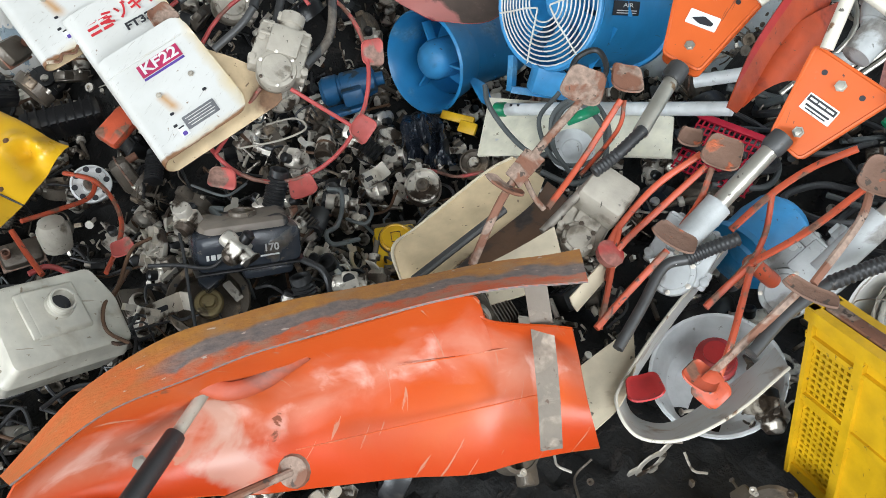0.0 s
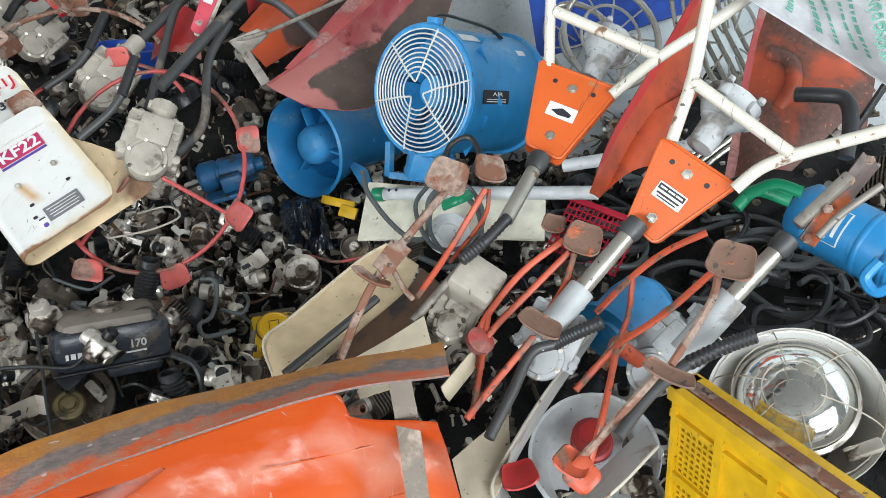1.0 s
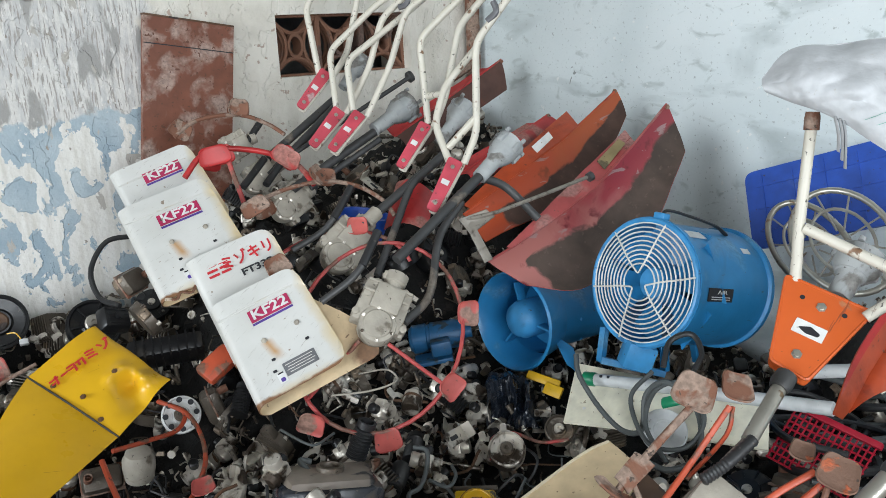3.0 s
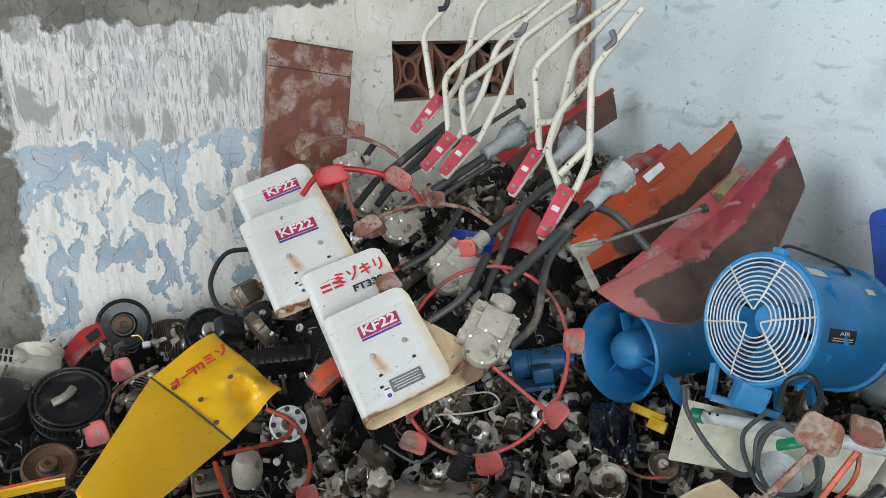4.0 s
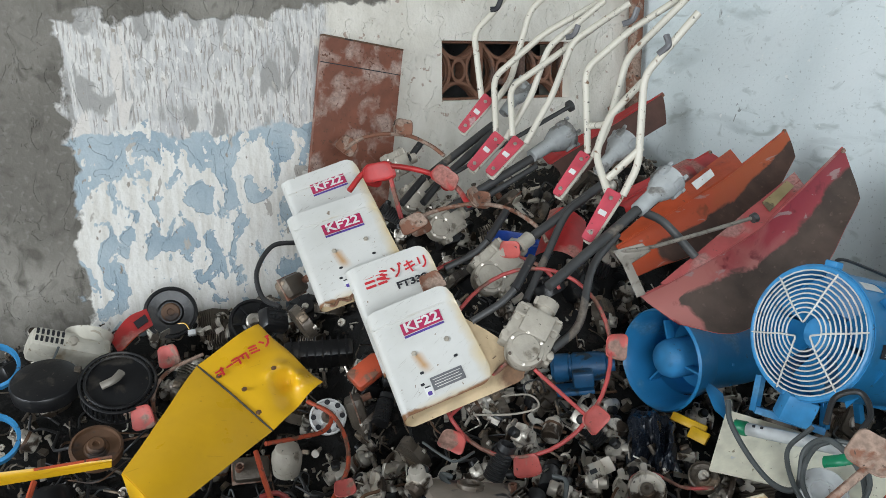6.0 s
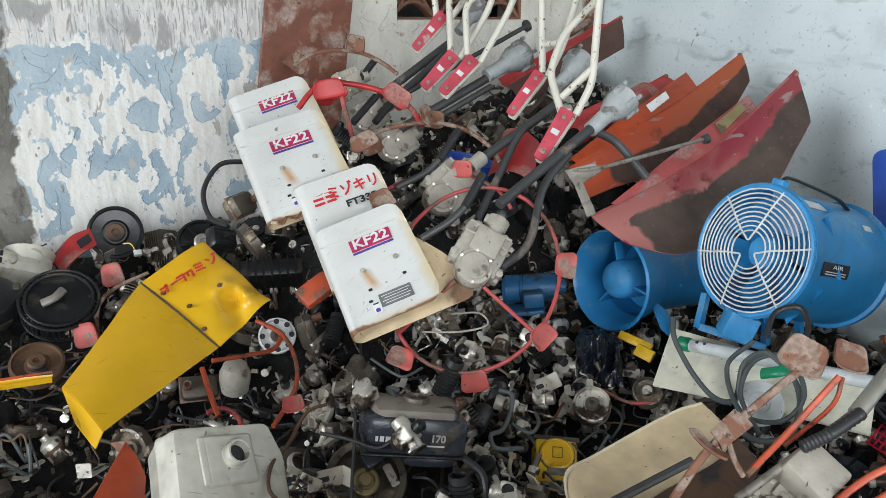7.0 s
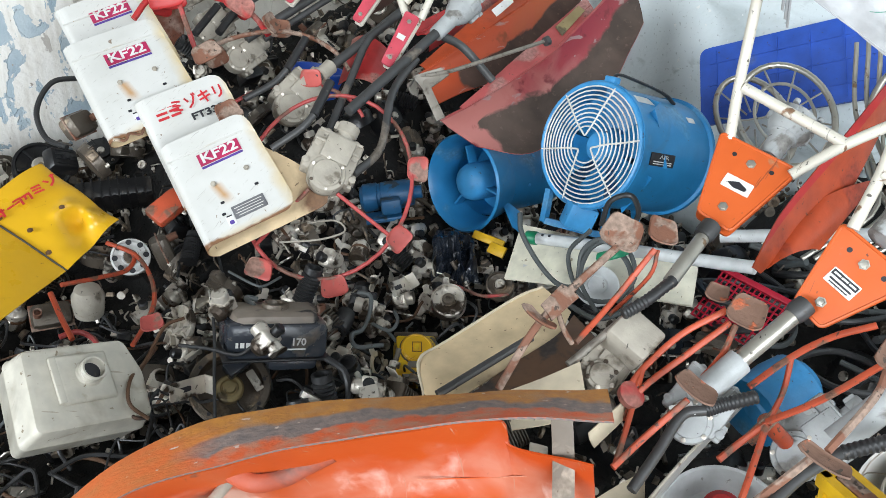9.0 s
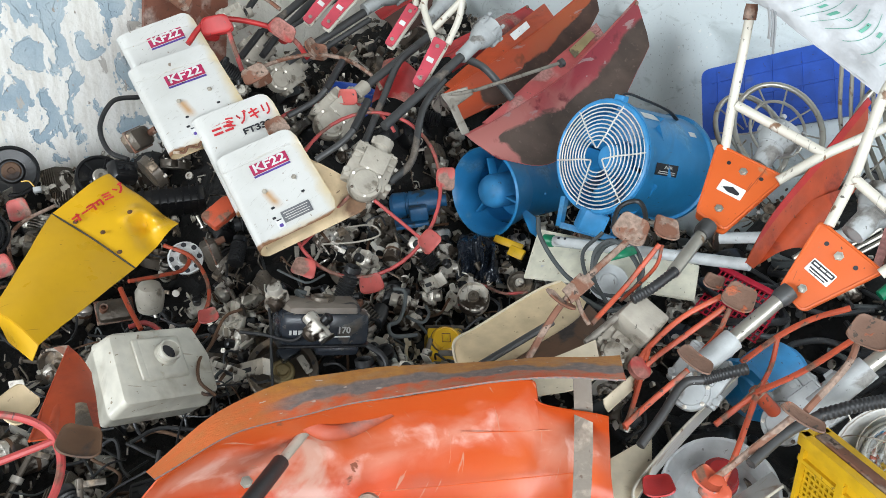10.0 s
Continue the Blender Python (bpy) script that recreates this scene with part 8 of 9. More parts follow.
part("folded_edge", tube([(0.035, 1.283, 0.736), (-0.030, 1.177, 0.719), (-0.093, 1.064, 0.710)], 0.0025, 8, 5), M_redsheet, og)
part("tab", quad((0.013, 1.299, 0.735), (0.036, 1.286, 0.738), (0.029, 1.265, 0.718), (0.045, 1.254, 0.724), 0.002, 0.003, 3, 3), (M_rust, M_rust), og)
part("worn_patch", quad((-0.013, 1.129, 0.708), (0.009, 1.115, 0.711), (-0.038, 1.040, 0.702), (-0.007, 1.023, 0.700), 0.004, 0.001, 6, 6), (M_grease, M_grease), og, "black patch on the sheet")
part("reinforcing_strip", quad((-0.030, 1.146, 0.717), (-0.020, 1.137, 0.714), (-0.068, 1.068, 0.714), (-0.053, 1.063, 0.708), 0.002, 0.003, 4, 6), (M_redsheet, M_redsheet), og)
pr = thing("ditching_rotor", "pink hoop rotor with a rusty cup", "rotor", (-0.111, 0.943, 0.752))
part("hoop", tube([(-0.168, 1.014, 0.819), (-0.112, 0.995, 0.798), (-0.082, 0.966, 0.776), (-0.081, 0.924, 0.749), (-0.112, 0.876, 0.727), (-0.156, 0.836, 0.732)], 0.006, 8, 6), M_ring, pr)
part("spoke", tube([(-0.191, 0.957, 0.760), (-0.080, 0.953, 0.766)], 0.0055, 8), M_ring, pr)
cup(pr, (-0.052, 0.929, 0.766), (-0.033, 0.920, 0.758), (-0.040, 0.954, 0.771), 0.062, 0.06, M_brownpart)
cup(pr, (-0.102, 1.038, 0.793), (-0.092, 1.028, 0.779), (-0.096, 1.056, 0.806), 0.05, 0.06, M_tan)
yr = thing("yellow_bar_guard", "yellow painted bent bar with red edge", "bar", (-0.122, 1.687, 0.694))
part("bar_strip", quad((-0.254, 1.715, 0.715), (-0.256, 1.695, 0.695), (-0.032, 1.705, 0.693), (-0.035, 1.689, 0.682), 0.004, 0.012, 12, 4), (M_yellow, M_yellow), yr)
part("edge_line", tube([(-0.174, 1.699, 0.709), (-0.032, 1.698, 0.701)], 0.003, 6, 2), M_orod, yr)
part("leg", tube([(-0.176, 1.685, 0.690), (-0.197, 1.627, 0.665)], 0.006, 8), M_orod, yr)
gp = thing("grey_pipe_piece", "grey plastic pipe piece at the edge of the heap", "pipe", (-0.177, 1.539, 0.688))
part("pipe_piece", tube([(-0.238, 1.504, 0.692), (-0.150, 1.550, 0.688)], 0.026, 16), M_clutch, gp)
for p, q in (((-0.250, 1.920, 0.695), (-0.212, 1.885, 0.660)), ((-0.236, 2.165, 0.776), (-0.195, 2.140, 0.761))):
    t = thing("blue_ring", "blue plastic ring at the edge of the heap", "plastic part", p)
    m = along(p, Vector(p) + up_to_eye(p) + Vector((0, 0, 0.5)))
    part("ring_band", lathe([(0.05, -0.012), (0.058, -0.01), (0.058, 0.01), (0.05, 0.012), (0.05, -0.012)], 28, m, cap=False), M_bluelt, t)
# orange hoop under the yellow cover
oh = thing("ditching_rotor", "orange hoop rotor half buried beside the yellow cover", "rotor", (0.401, 1.734, 0.580))
part("hoop", tube([(0.286, 1.699, 0.649), (0.375, 1.732, 0.628), (0.451, 1.769, 0.612), (0.484, 1.813, 0.630), (0.447, 1.879, 0.646)], 0.0055, 8, 6), M_orod, oh)
part("hoop", tube([(0.449, 1.878, 0.646), (0.482, 1.792, 0.634), (0.484, 1.717, 0.604), (0.462, 1.650, 0.573), (0.420, 1.603, 0.549), (0.370, 1.560, 0.529)], 0.0055, 8, 6), M_orod, oh)
part("spoke", tube([(0.258, 1.682, 0.645), (0.257, 1.628, 0.609), (0.258, 1.575, 0.578)], 0.006, 8), M_orod, oh)
part("hub_loop", tube([(0.239, 1.594, 0.583), (0.276, 1.596, 0.581), (0.301, 1.577, 0.561), (0.296, 1.545, 0.545)], 0.006, 8, 5), M_ring, oh)
cup(oh, (0.429, 1.590, 0.553), (0.459, 1.580, 0.557), (0.442, 1.616, 0.565), 0.05, 0.045, M_cup)
for p in ((0.151, 2.061, 0.765), (0.059, 1.910, 0.680)):
    cup(oh, p, Vector(p) + Vector((0.03, -0.02, 0.01)), Vector(p) + Vector((0.0, 0.01, 0.03)), 0.06, 0.055, M_cup)
part("hoop", tube([(0.226, 2.008, 0.773), (0.150, 2.012, 0.748), (0.103, 1.977, 0.725), (0.086, 1.932, 0.687), (0.086, 1.874, 0.653)], 0.005, 8, 6), M_rust, oh)
wb = thing("carburettor_bowl", "dusty white carburettor bowl among dark parts", "engine part", (0.350, 1.755, 0.590))
part("bowl_body", lathe([(0.032, -0.05), (0.036, -0.02), (0.036, 0.0), (0.03, 0.012), (0.028, 0.02), (0.02, 0.024), (0, 0.024)], 24, along((0.349, 1.752, 0.582), (0.350, 1.734, 0.664))), M_gear, wb)
film = thing("black_plastic_bag", "crumpled shiny black plastic bag", "plastic bag", (1.132, 1.367, 0.582))


fx = axes((1.048, 1.356, 0.562), (1.137, 1.270, 0.561), (1.134, 1.435, 0.649))


def draped(u, v):
    x, y = 0.125 * (u - 0.02) * (1 - 0.25 * v), 0.15 * v
    q = Vector((x * 26, y * 7, 0.4))
    fold = 0.03 * (1 - abs(noise.noise(q) * 2)) + 0.014 * (1 - abs(noise.noise(q * 2.7) * 2)) + 0.006 * noise.noise(q * 6)
    e = min(1.0, 5 * min(u, 1 - u)) * min(1.0, 5 * min(v, 1 - v))
    wob = 0.012 * noise.noise(Vector((y * 22, x * 10, 2)))
    return fx @ Vector((x + wob, y + 0.012 * noise.noise(Vector((x * 30, 0, 5))), -0.03 + (fold + 0.012) * (0.3 + 0.7 * e)))


part("film", sheet(draped, 56, 44, 0.001), (M_film, M_film), film)
ypc = thing("yellow_plastic_piece", "yellow plastic frame piece beside the fan", "plastic part", (1.238, 1.342, 0.613))
part("frame_bar", box((0.09, 0.022, 0.012), axes((1.235, 1.349, 0.619), (1.259, 1.283, 0.608), (1.246, 1.370, 0.647)), 0.003), M_yellow_plastic, ypc)
part("frame_rib", box((0.05, 0.03, 0.01), axes((1.230, 1.312, 0.603), (1.240, 1.264, 0.597), (1.241, 1.330, 0.625)), 0.003), M_yellow_plastic, ypc)
chs = thing("machine_guard", "orange plastic chainsaw cover among black parts", "engine part", (0.547, 1.722, 0.761))
part("cover_piece", box((0.09, 0.06, 0.03), axes((0.551, 1.730, 0.757), (0.590, 1.733, 0.777), (0.552, 1.764, 0.782)), 0.01), M_orod, chs)
mb = thing("engine_block_part", "black ribbed engine shroud lying in the heap", "engine part", (0.490, 1.893, 0.760))
part("shroud", box((0.18, 0.05, 0.09), axes((0.505, 1.937, 0.743), (0.588, 1.907, 0.744), (0.516, 1.969, 0.778)), 0.012), M_black, mb)
for k in range(8):
    part("rib", box((0.004, 0.056, 0.094), axes((0.505, 1.937, 0.743), (0.588, 1.907, 0.744), (0.516, 1.969, 0.778)) @ Matrix.Translation((-0.07 + 0.02 * k, 0, 0))), M_black, mb)


def cable(name, label, pts, r=0.005, mat=None):
    t = thing(name, label, "cable", pts[0], "loose cables")
    part("cable_run", tube(pts, r, 8, 8), mat or M_cable, t)


cable("power_cable", "grey power cable looped over the cream panel", [(1.171, 1.184, 0.755), (1.149, 1.155, 0.721), (1.131, 1.084, 0.675), (1.121, 1.012, 0.650), (1.120, 0.962, 0.671), (1.149, 0.974, 0.735), (1.186, 0.947, 0.759), (1.188, 0.878, 0.716), (1.114, 0.827, 0.671), (1.054, 0.852, 0.653), (1.037, 0.917, 0.667)], 0.006)
cable("power_cable", "grey power cable coiled beside the tubes", [(1.201, 0.998, 0.763), (1.140, 1.006, 0.718), (1.091, 0.924, 0.667), (1.120, 0.858, 0.672), (1.176, 0.855, 0.714), (1.207, 0.919, 0.758), (1.165, 0.962, 0.744), (1.107, 0.943, 0.694), (1.072, 0.866, 0.654)], 0.005)
cable("power_cable", "dark cable arched in front of the fan", [(1.188, 0.962, 0.788), (1.227, 0.974, 0.830), (1.258, 0.944, 0.845), (1.244, 0.910, 0.817), (1.209, 0.904, 0.792)], 0.006, M_rubber)
cable("red_hose", "thin red hose curled on the heap", [(0.964, 1.252, 0.543), (0.999, 1.285, 0.569), (1.042, 1.265, 0.576), (1.082, 1.212, 0.557), (1.140, 1.180, 0.555)], 0.004, M_ring)
cable("black_hose", "black hose arched against the flaking wall", [(0.553, 2.215, 0.984), (0.478, 2.216, 0.981), (0.419, 2.176, 0.924), (0.414, 2.118, 0.866), (0.442, 2.051, 0.850)], 0.007, M_rubber)
cable("tank_hose", "thin hose hanging from the ivory tank", [(0.363, 1.390, 0.603), (0.307, 1.333, 0.600), (0.251, 1.272, 0.593), (0.252, 1.233, 0.574), (0.277, 1.229, 0.563)], 0.0035, M_brownpart)
cable("fuel_hose", "dark fuel hose over the black tank", [(0.555, 1.322, 0.674), (0.536, 1.334, 0.678), (0.536, 1.287, 0.664), (0.518, 1.243, 0.640)], 0.006, M_cable)
cable("grey_cable", "grey cord hanging from the ivory housing", [(-0.091, 2.176, 0.797), (-0.117, 2.122, 0.760), (-0.110, 2.054, 0.747), (-0.075, 2.050, 0.737)], 0.003, M_cable)
cable("fuel_hose", "black hose standing beside the black tank", [(0.615, 1.172, 0.583), (0.635, 1.142, 0.561), (0.631, 1.120, 0.530), (0.604, 1.086, 0.503)], 0.007, M_rubber)
cable("grey_cable", "grey cord winding between engine parts", [(0.778, 1.289, 0.632), (0.792, 1.263, 0.629), (0.775, 1.243, 0.602), (0.742, 1.224, 0.581), (0.710, 1.219, 0.580), (0.702, 1.188, 0.569), (0.756, 1.171, 0.561)], 0.005, M_cable)
cable("grey_cable", "grey cord hanging beside the yellow engine cover", [(0.776, 1.239, 0.577), (0.802, 1.209, 0.563), (0.828, 1.213, 0.576), (0.839, 1.239, 0.585)], 0.004, M_cable)
cable("thin_wire", "thin dark wire laid over the flywheel housing", [(0.371, 1.292, 0.649), (0.412, 1.257, 0.642), (0.455, 1.227, 0.626), (0.487, 1.219, 0.638)], 0.004, M_rubber)
cable("thin_wire", "thin dark wire hanging over the flywheel housing", [(0.472, 1.353, 0.702), (0.432, 1.269, 0.654), (0.397, 1.210, 0.600), (0.364, 1.149, 0.552)], 0.003, M_rubber)
cable("fuel_hose", "thin pale hose beside the ivory tank", [(0.426, 1.391, 0.647), (0.381, 1.383, 0.645), (0.320, 1.337, 0.612), (0.273, 1.283, 0.620), (0.251, 1.239, 0.600), (0.273, 1.221, 0.567)], 0.0035, M_brownpart)
cable("grey_cable", "grey cord running across the small engine parts", [(0.668, 1.426, 0.653), (0.614, 1.406, 0.655), (0.594, 1.420, 0.661), (0.582, 1.502, 0.664)], 0.003, M_cable)
cable("thin_wire", "thin pale wire below the white cover", [(0.795, 1.514, 0.723), (0.861, 1.494, 0.719), (0.862, 1.459, 0.702), (0.799, 1.471, 0.694), (0.712, 1.502, 0.700)], 0.0025, M_gear)
rnd = random.Random(11)
for k in range(26):
    cx, cy = 1.35 + 0.45 * rnd.random(), 0.05 + 0.75 * rnd.random()
    r = 0.05 + 0.07 * rnd.random()
    a0 = rnd.random() * 6
    z = 0.50 + 0.10 * rnd.random()
    pts = [(cx + r * (1 + 0.3 * rnd.random()) * math.cos(a0 + 0.9 * j), cy + r * (1 + 0.3 * rnd.random()) * math.sin(a0 + 0.9 * j), z + 0.03 * rnd.random() + 0.006 * j) for j in range(6 + k % 4)]
    cable("cable_loop", "black rubber cable coiled on the heap", pts, 0.006 + 0.004 * rnd.random(), M_rubber if k % 4 else M_cable)
for k in range(150):
    cx, cy = -0.25 + 1.5 * rnd.random(), 0.95 + 1.2 * rnd.random()
    r = 0.03 + 0.06 * rnd.random()
    a0 = rnd.random() * 6
    z = heap_z(cx, cy) + 0.02
    pts = [(cx + r * (1 + 0.8 * rnd.random()) * math.cos(a0 + 0.7 * j), cy + r * (1 + 0.8 * rnd.random()) * math.sin(a0 + 0.7 * j), z + 0.06 * rnd.random()) for j in range(4 + k % 4)]
    cable("wire_loop", "thin dark wire loop among engine parts", pts, 0.0016 + 0.0026 * rnd.random(), (M_rubber, M_cable, M_rubber, M_brownpart, M_rubber)[k % 5])


# ---- library of small engine parts ----
I4 = Matrix.Identity(4)


def at_(x, y, z, rx=0, ry=0, rz=0):
    return pose(x, y, z, rx, ry, rz)


def mk_carburettor(k):
    t = thing("carburettor", "grimy aluminium carburettor lying in the heap", "engine part", group="loose carburettors")
    part("body", box((0.045, 0.032, 0.03), I4, 0.005), M_alu, t, world=False)
    part("bowl", lathe([(0.018, 0), (0.02, -0.012), (0.014, -0.022), (0, -0.024)], 18, at_(0, 0, -0.012)), M_alu, t, world=False)
    part("throat", lathe([(0.015, -0.034), (0.017, -0.03), (0.014, 0.03), (0.018, 0.034), (0.011, 0.034), (0.01, 0.0), (0, 0)], 18, at_(0, 0, 0, 90, 0, 0)), M_alu, t, world=False)
    part("flange", plate(rounded([(-0.03, -0.006), (0, -0.016), (0.03, -0.006), (0.03, 0.006), (0, 0.016), (-0.03, 0.006)], 0.006), 0.004, at_(0, -0.03, 0, 90, 0, 0)), M_alu, t, world=False)
    part("cap", lathe([(0.011, 0), (0.012, 0.02), (0.008, 0.024), (0, 0.024)], 14, at_(0.006, 0, 0.012)), M_black, t, world=False)
    part("lever", tube([(0.024, 0, 0), (0.034, 0.004, 0.008), (0.034, 0.02, 0.014)], 0.002, 6, 4), M_chrome, t, world=False)
    return t


def mk_cylinder(k):
    t = thing("finned_cylinder", "finned engine cylinder, sooty, lying in the heap", "engine part", group="loose cylinders")
    for j in range(7):
        part("fin", plate(rounded(rect(0.085, 0.075), 0.012, 3), 0.0026, at_(0, 0, 0.008 * j)), M_grease, t, world=False)
    part("bore", lathe([(0.026, -0.01), (0.026, 0.06), (0.02, 0.064), (0.019, 0.02), (0, 0.02)], 20), M_alu, t, world=False)
    part("port", box((0.03, 0.03, 0.022), at_(0.045, 0, 0.025), 0.004), M_alu, t, world=False)
    return t


def mk_starter(k):
    t = thing("recoil_cover", "black plastic recoil starter cover in the heap", "engine part", group="loose starter covers")
    part("shell", lathe([(0.062, -0.03), (0.064, 0), (0.058, 0.012), (0.03, 0.018), (0.028, 0.024), (0, 0.024)], 28), M_black, t, world=False)
    for j in range(10):
        q = 36 * j
        part("rib", box((0.026, 0.004, 0.004), at_(0, 0, 0, 0, 0, q) @ Matrix.Translation((0.044, 0, 0.0165)), 0), M_black, t, world=False)
    part("boss", lathe([(0.012, 0.024), (0.011, 0.028), (0, 0.028)], 14), M_alu, t, world=False)
    part("mount_ear", box((0.022, 0.012, 0.006), at_(0.068, 0, -0.025), 0.002), M_black, t, world=False)
    return t


def mk_flywheel(k):
    t = thing("flywheel", "cast flywheel with cooling vanes", "engine part", group="loose flywheels")
    part("disc", lathe([(0.05, 0), (0.052, 0.006), (0.05, 0.012), (0.02, 0.012), (0.018, 0.02), (0.008, 0.02), (0.007, 0.004), (0, 0.004)], 28), M_alu, t, world=False)
    for j in range(9):
        part("vane", box((0.026, 0.003, 0.014), at_(0, 0, 0, 0, 0, 40 * j) @ at_(0.035, 0, 0.018, 0, 0, 25), 0), M_alu, t, world=False)
    return t


def mk_muffler(k):
    t = thing("muffler", "rust-brown pressed muffler box", "engine part", group="loose mufflers")
    part("shell", box((0.09, 0.06, 0.05), I4, 0.014), M_grease, t, world=False)
    part("seam", box((0.096, 0.066, 0.005), I4, 0.002), M_rust, t, world=False)
    part("outlet", lathe([(0.010, 0), (0.010, 0.03), (0.007, 0.03), (0.007, 0.01), (0, 0.01)], 14, at_(0.03, 0, 0.02)), M_rust, t, world=False)
    return t


def mk_coil(k):
    t = thing("ignition_coil", "black ignition coil on a steel core", "engine part", group="loose coils")
    part("core", plate([(-0.03, -0.02), (0.03, -0.02), (0.03, 0.02), (0.018, 0.02), (0.018, -0.008), (-0.018, -0.008), (-0.018, 0.02), (-0.03, 0.02)], 0.012), M_alu, t, world=False)
    part("winding", box((0.032, 0.026, 0.026), at_(0, -0.014, 0.006), 0.005), M_black, t, world=False)
    part("lead", tube([(0.01, -0.02, 0.01), (0.03, -0.05, 0.02), (0.0, -0.08, 0.0), (-0.05, -0.07, 0.01)], 0.003, 6, 6), M_rubber, t, world=False)
    return t


def mk_bracket(k):
    t = thing("steel_bracket", "bent plated steel bracket with a slot", "bracket", group="loose brackets")
    part("base_leaf", plate(rounded(rect(0.075, 0.035), 0.006), 0.0025), M_alu, t, world=False)
    part("raised_leaf", plate(rounded(rect(0.03, 0.035), 0.004), 0.0025, at_(0.0365, 0, 0.014, 0, 90, 0)), M_alu, t, world=False)
    part("slot", plate(rounded(rect(0.03, 0.01, -0.008, 0), 0.004), 0.0005, at_(0, 0, 0.0026)), M_ink_dark, t, world=False)
    return t


def mk_filter(k):
    t = thing("filter_box", "black plastic air filter box", "engine part", group="loose filter boxes")
    part("shell", box((0.08, 0.065, 0.04), I4, 0.010, taper=0.85), M_black, t, world=False)
    for j in range(4):
        part("rib", box((0.05, 0.003, 0.003), at_(0, -0.018 + 0.012 * j, 0.0205), 0), M_black, t, world=False)
    part("knob", lathe([(0.009, 0.02), (0.009, 0.03), (0, 0.031)], 12, at_(0.0, 0.0, 0)), M_black, t, world=False)
    return t


def mk_crankcase(k):
    t = thing("crankcase_half", "oily cast crankcase half among scrap", "engine part", group="loose crankcases")
    part("casting", lathe([(0.046, -0.022), (0.048, 0.004), (0.042, 0.006), (0.038, -0.012), (0.018, -0.014), (0.017, -0.004), (0.009, -0.004), (0.009, -0.02), (0, -0.02)], 24), M_alu if k else M_grease, t, world=False)
    part("foot", box((0.05, 0.03, 0.024), at_(0.04, 0.02, -0.008), 0.005), M_grease, t, world=False)
    part("lug", box((0.02, 0.02, 0.024), at_(-0.045, 0.01, -0.008), 0.005), M_grease, t, world=False)
    for j in range(5):
        part("bolt_boss", lathe([(0.006, 0), (0.006, 0.01), (0.003, 0.01), (0, 0.004)], 10, at_(0.045 * math.cos(1.25 * j), 0.045 * math.sin(1.25 * j), -0.002)), M_alu, t, world=False)
    return t


def mk_bowlcan(k):
    t = thing("fuel_filter_can", "dull metal canister with a neck", "engine part", group="loose canisters")
    part("can", lathe([(0, -0.03), (0.02, -0.03), (0.023, -0.026), (0.023, 0.016), (0.018, 0.022), (0.01, 0.026), (0.009, 0.036), (0, 0.036)], 20), M_alu, t, world=False)
    part("band", lathe([(0.0238, -0.004), (0.0245, 0), (0.0238, 0.004)], 20, cap=False), M_brownpart, t, world=False)
    return t


def mk_gasket(k):
    t = thing("metal_flange", "thin metal flange with bolt holes", "engine part", group="loose flanges")
    part("ring", lathe([(0.03, 0), (0.03, 0.003), (0.018, 0.003), (0.018, 0), (0.03, 0)], 24, cap=False), M_alu, t, world=False)
    for j in range(3):
        part("ear", plate(rounded(rect(0.022, 0.016), 0.006), 0.003, at_(0, 0, 0, 0, 0, 120 * j) @ Matrix.Translation((0.034, 0, 0.0005))), M_alu, t, world=False)
    return t


def mk_spring(k):
    t = thing("corrugated_duct", "black corrugated rubber intake duct", "engine part", group="loose ducts")
    pr_ = []
    for j in range(9):
        pr_ += [(0.024, -0.036 + 0.008 * j), (0.019, -0.032 + 0.008 * j)]
    part("bellows", lathe(pr_, 18), M_rubber, t, world=False)
    part("end_collar", lathe([(0.021, 0.036), (0.021, 0.05), (0.016, 0.05), (0.016, 0.03), (0, 0.03)], 18), M_rubber, t, world=False)
    return t


def mk_shaft(k):
    t = thing("steel_pin_shaft", "short greasy shaft with a collar", "engine part", group="loose shafts")
    part("rod", tube([(-0.05, 0, 0), (0.05, 0, 0)], 0.006, 10), M_grease, t, world=False)
    part("collar", lathe([(0.012, -0.006), (0.012, 0.006), (0.006, 0.008)], 14, at_(0.015, 0, 0, 0, 90, 0)), M_alu, t, world=False)
    part("arm", box((0.012, 0.045, 0.006), at_(-0.04, 0.02, 0), 0.002), M_grease, t, world=False)
    return t


rnd = random.Random(23)
kinds = ((mk_carburettor, 115), (mk_cylinder, 34), (mk_starter, 20), (mk_flywheel, 20), (mk_muffler, 26), (mk_coil, 70), (mk_bracket, 34), (mk_filter, 24), (mk_crankcase, 46), (mk_bowlcan, 50), (mk_gasket, 70), (mk_spring, 26), (mk_shaft, 64))


def heap_spot():
    while True:
        x, y = -0.62 + 2.66 * rnd.random(), 0.1 + 2.4 * rnd.random()
        if x > 1.0 and y < 0.75 and rnd.random() < 0.5:
            continue
        if y < 0.7 and x < 0.9 and rnd.random() < 0.85:
            continue
        if any((x - a) ** 2 + (y - b) ** 2 < r * r for a, b, r in ((0.2, 1.25, 0.14), (0.58, 1.28, 0.11), (0.88, 1.2, 0.09), (0.43, 1.22, 0.08), (1.14, 1.21, 0.05), (0.96, 0.53, 0.09))):
            continue
        return x, y


protos = {}
for make, count in kinds:
    proto = protos[make] = make(0)
    for k in range(count):
        x, y = heap_spot()
        m = Matrix.Translation((x, y, heap_z(x, y) + 0.010 + 0.055 * rnd.random())) @ Euler((rnd.gauss(0, 0.7), rnd.gauss(0, 0.7), rnd.random() * 6.28)).to_matrix().to_4x4()
        if k == 0:
            proto.matrix_basis = m
        else:
            copy_thing(proto, m)

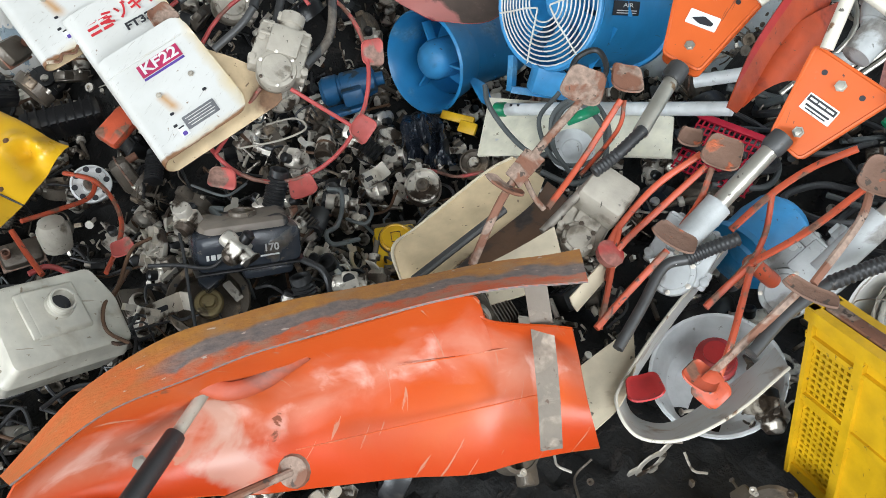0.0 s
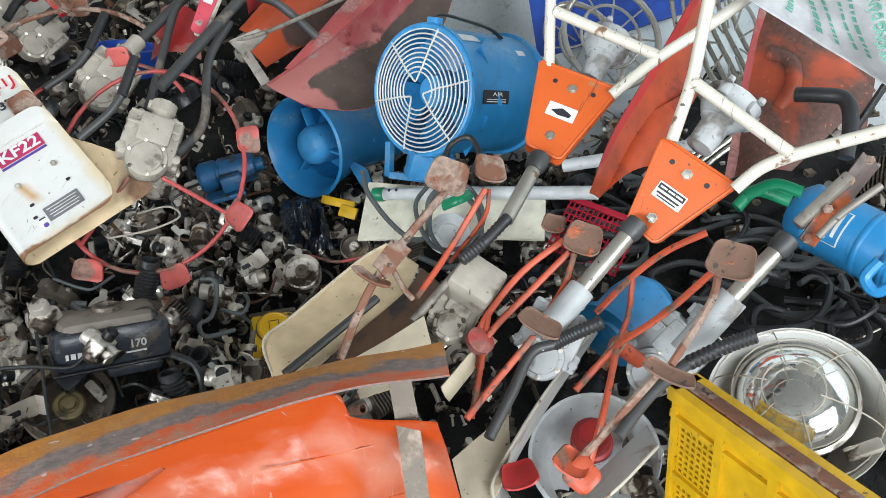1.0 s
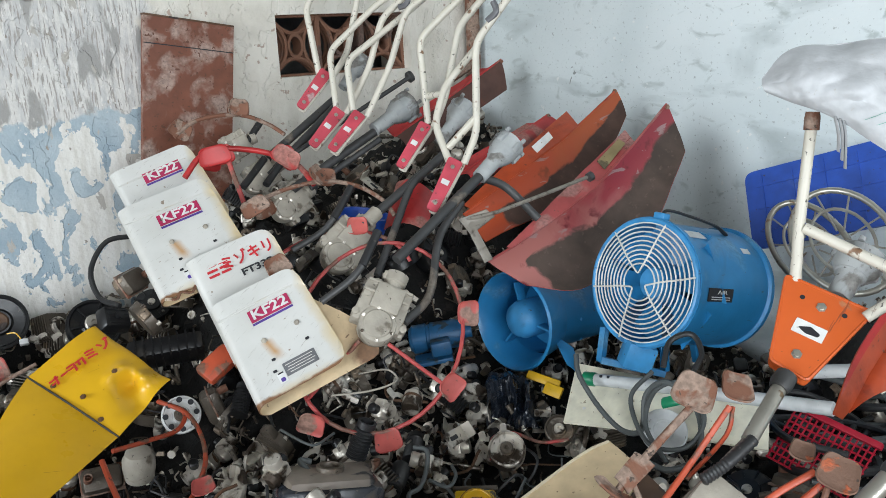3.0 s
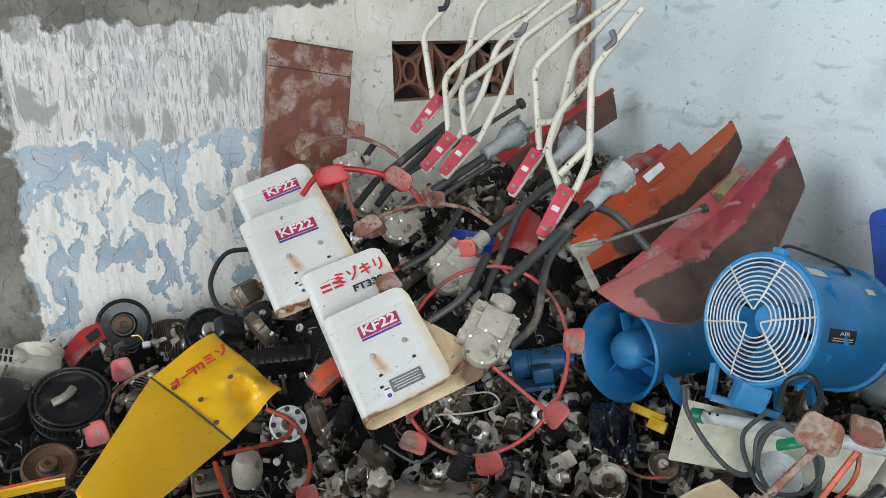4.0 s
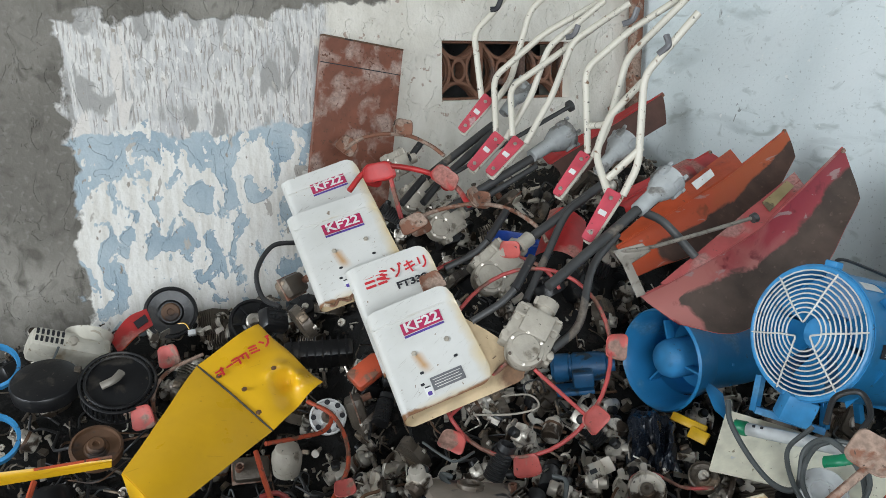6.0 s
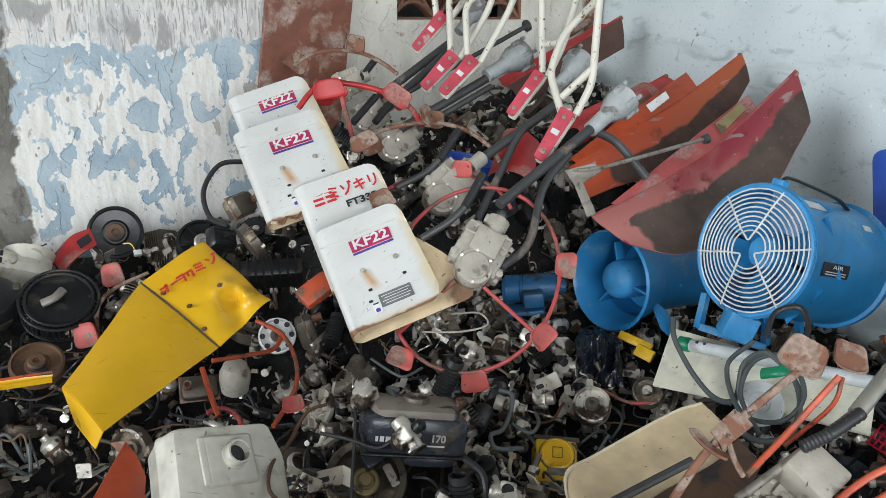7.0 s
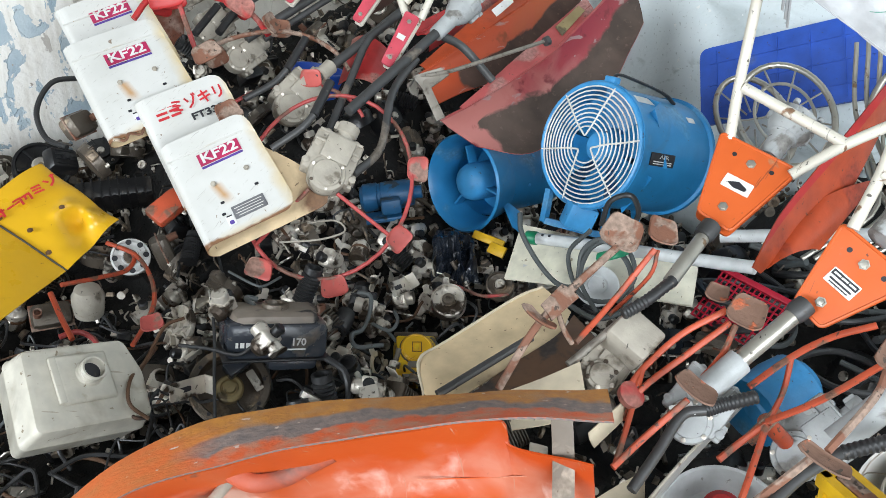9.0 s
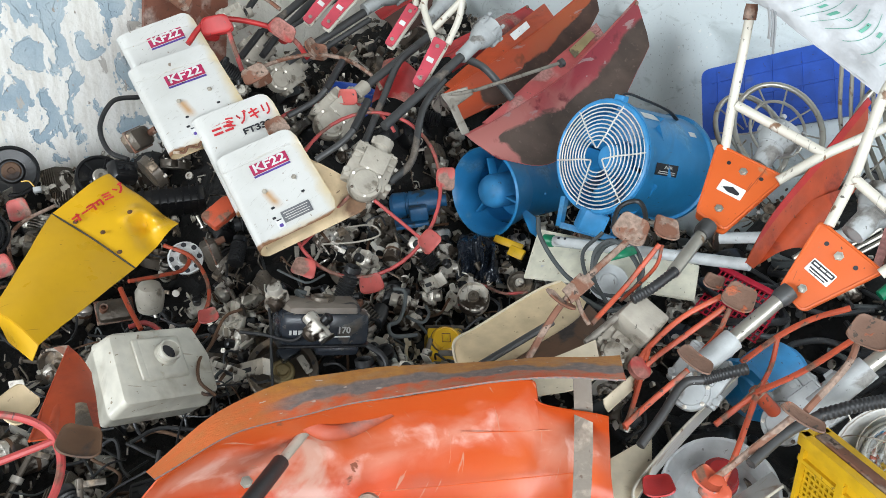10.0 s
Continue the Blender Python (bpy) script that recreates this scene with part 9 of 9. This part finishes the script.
# pieces that lie on top, each at its own place
for make, p, turn in ((mk_carburettor, (0.504, 1.195, 0.656), (40, 20, 30)), (mk_carburettor, (0.479, 1.318, 0.688), (70, 0, 120)), (mk_carburettor, (0.799, 1.277, 0.593), (20, 40, 60)), (mk_bracket, (0.908, 1.309, 0.598), (50, 10, 20)), (mk_bowlcan, (0.900, 1.453, 0.641), (10, 70, 50)), (mk_gasket, (0.871, 1.470, 0.635), (50, 20, 0)), (mk_spring, (0.729, 1.419, 0.612), (20, 10, 40)), (mk_carburettor, (0.821, 1.468, 0.641), (10, 50, 200)), (mk_coil, (0.317, 1.250, 0.593), (40, 10, 100)), (mk_muffler, (0.493, 2.102, 0.889), (60, 0, 40)), (mk_filter, (0.423, 2.047, 0.820), (50, 20, 10)), (mk_crankcase, (0.485, 1.975, 0.829), (60, 20, 80)), (mk_gasket, (0.687, 1.137, 0.493), (40, 30, 0)), (mk_bowlcan, (0.796, 1.620, 0.656), (30, 60, 20)), (mk_carburettor, (0.981, 1.450, 0.647), (60, 20, 300)), (mk_bracket, (0.354, 1.234, 0.590), (80, 10, 10)), (mk_coil, (0.790, 1.557, 0.650), (30, 10, 60)), (mk_gasket, (0.773, 1.609, 0.658), (60, 10, 60))):
    copy_thing(protos[make], Matrix.Translation(p) @ pose(0, 0, 0, *turn))

# carburettors, brackets and cans strewn over the middle of the heap
top_kinds = (mk_carburettor, mk_coil, mk_gasket, mk_bowlcan, mk_bracket, mk_shaft, mk_carburettor, mk_spring)
for k in range(96):
    x, y = 0.42 + 0.78 * rnd.random(), 1.0 + 0.62 * rnd.random()
    if any((x - a) ** 2 + (y - b) ** 2 < r * r for a, b, r in ((0.58, 1.28, 0.12), (0.88, 1.2, 0.10), (0.43, 1.22, 0.09), (1.14, 1.21, 0.06))):
        continue
    copy_thing(protos[top_kinds[k % 8]], Matrix.Translation((x, y, heap_z(x, y) + 0.045 + 0.035 * rnd.random())) @ Euler((rnd.gauss(0, 0.8), rnd.gauss(0, 0.8), rnd.random() * 6.28)).to_matrix().to_4x4())

# small bits that fill the gaps
for name, label, mat, count in (("small_dark_bits", "countless small dark engine bits filling the gaps", M_grease, 2000), ("small_metal_bits", "scattered small dull metal screws and washers", M_alu, 1300)):
    bm = bmesh.new()
    for k in range(count):
        x, y = heap_spot()
        s = 0.005 + 0.011 * rnd.random() ** 2
        m = Matrix.Translation((x, y, heap_z(x, y) + 0.045 * rnd.random())) @ Euler((rnd.random() * 6, rnd.random() * 6, rnd.random() * 6)).to_matrix().to_4x4()
        pick = k % 4
        if pick == 0:
            lathe([(s, 0), (s, s * 0.5), (s * 0.5, s * 0.5), (s * 0.5, 0)], 10, m, bm)
        elif pick == 1:
            lathe([(s * 0.35, -s * 1.6), (s * 0.35, s), (s * 0.7, s), (s * 0.7, s * 1.4)], 8, m, bm)
        elif pick == 2:
            tube([m @ Vector((-2.4 * s, 0, 0)), m @ Vector((0, s, 0)), m @ Vector((2.4 * s, -s, s))], 0.0022, 5, 4, bm=bm)
        else:
            pts = [Vector(p) * s for p in ((-1, -0.7, -0.5), (1, -0.7, -0.5), (1, 0.7, -0.5), (-1, 0.7, -0.5), (-0.8, -0.5, 0.5), (0.8, -0.5, 0.5), (0.8, 0.5, 0.5), (-0.8, 0.5, 0.5))]
            vs = [bm.verts.new(m @ p) for p in pts]
            for f in ((0, 3, 2, 1), (4, 5, 6, 7), (0, 1, 5, 4), (1, 2, 6, 5), (2, 3, 7, 6), (3, 0, 4, 7)):
                bm.faces.new([vs[i] for i in f])
    o = part(name, bm, mat, label=label, flip=False)
    tagged(o, category="scrap", kind="stuff")
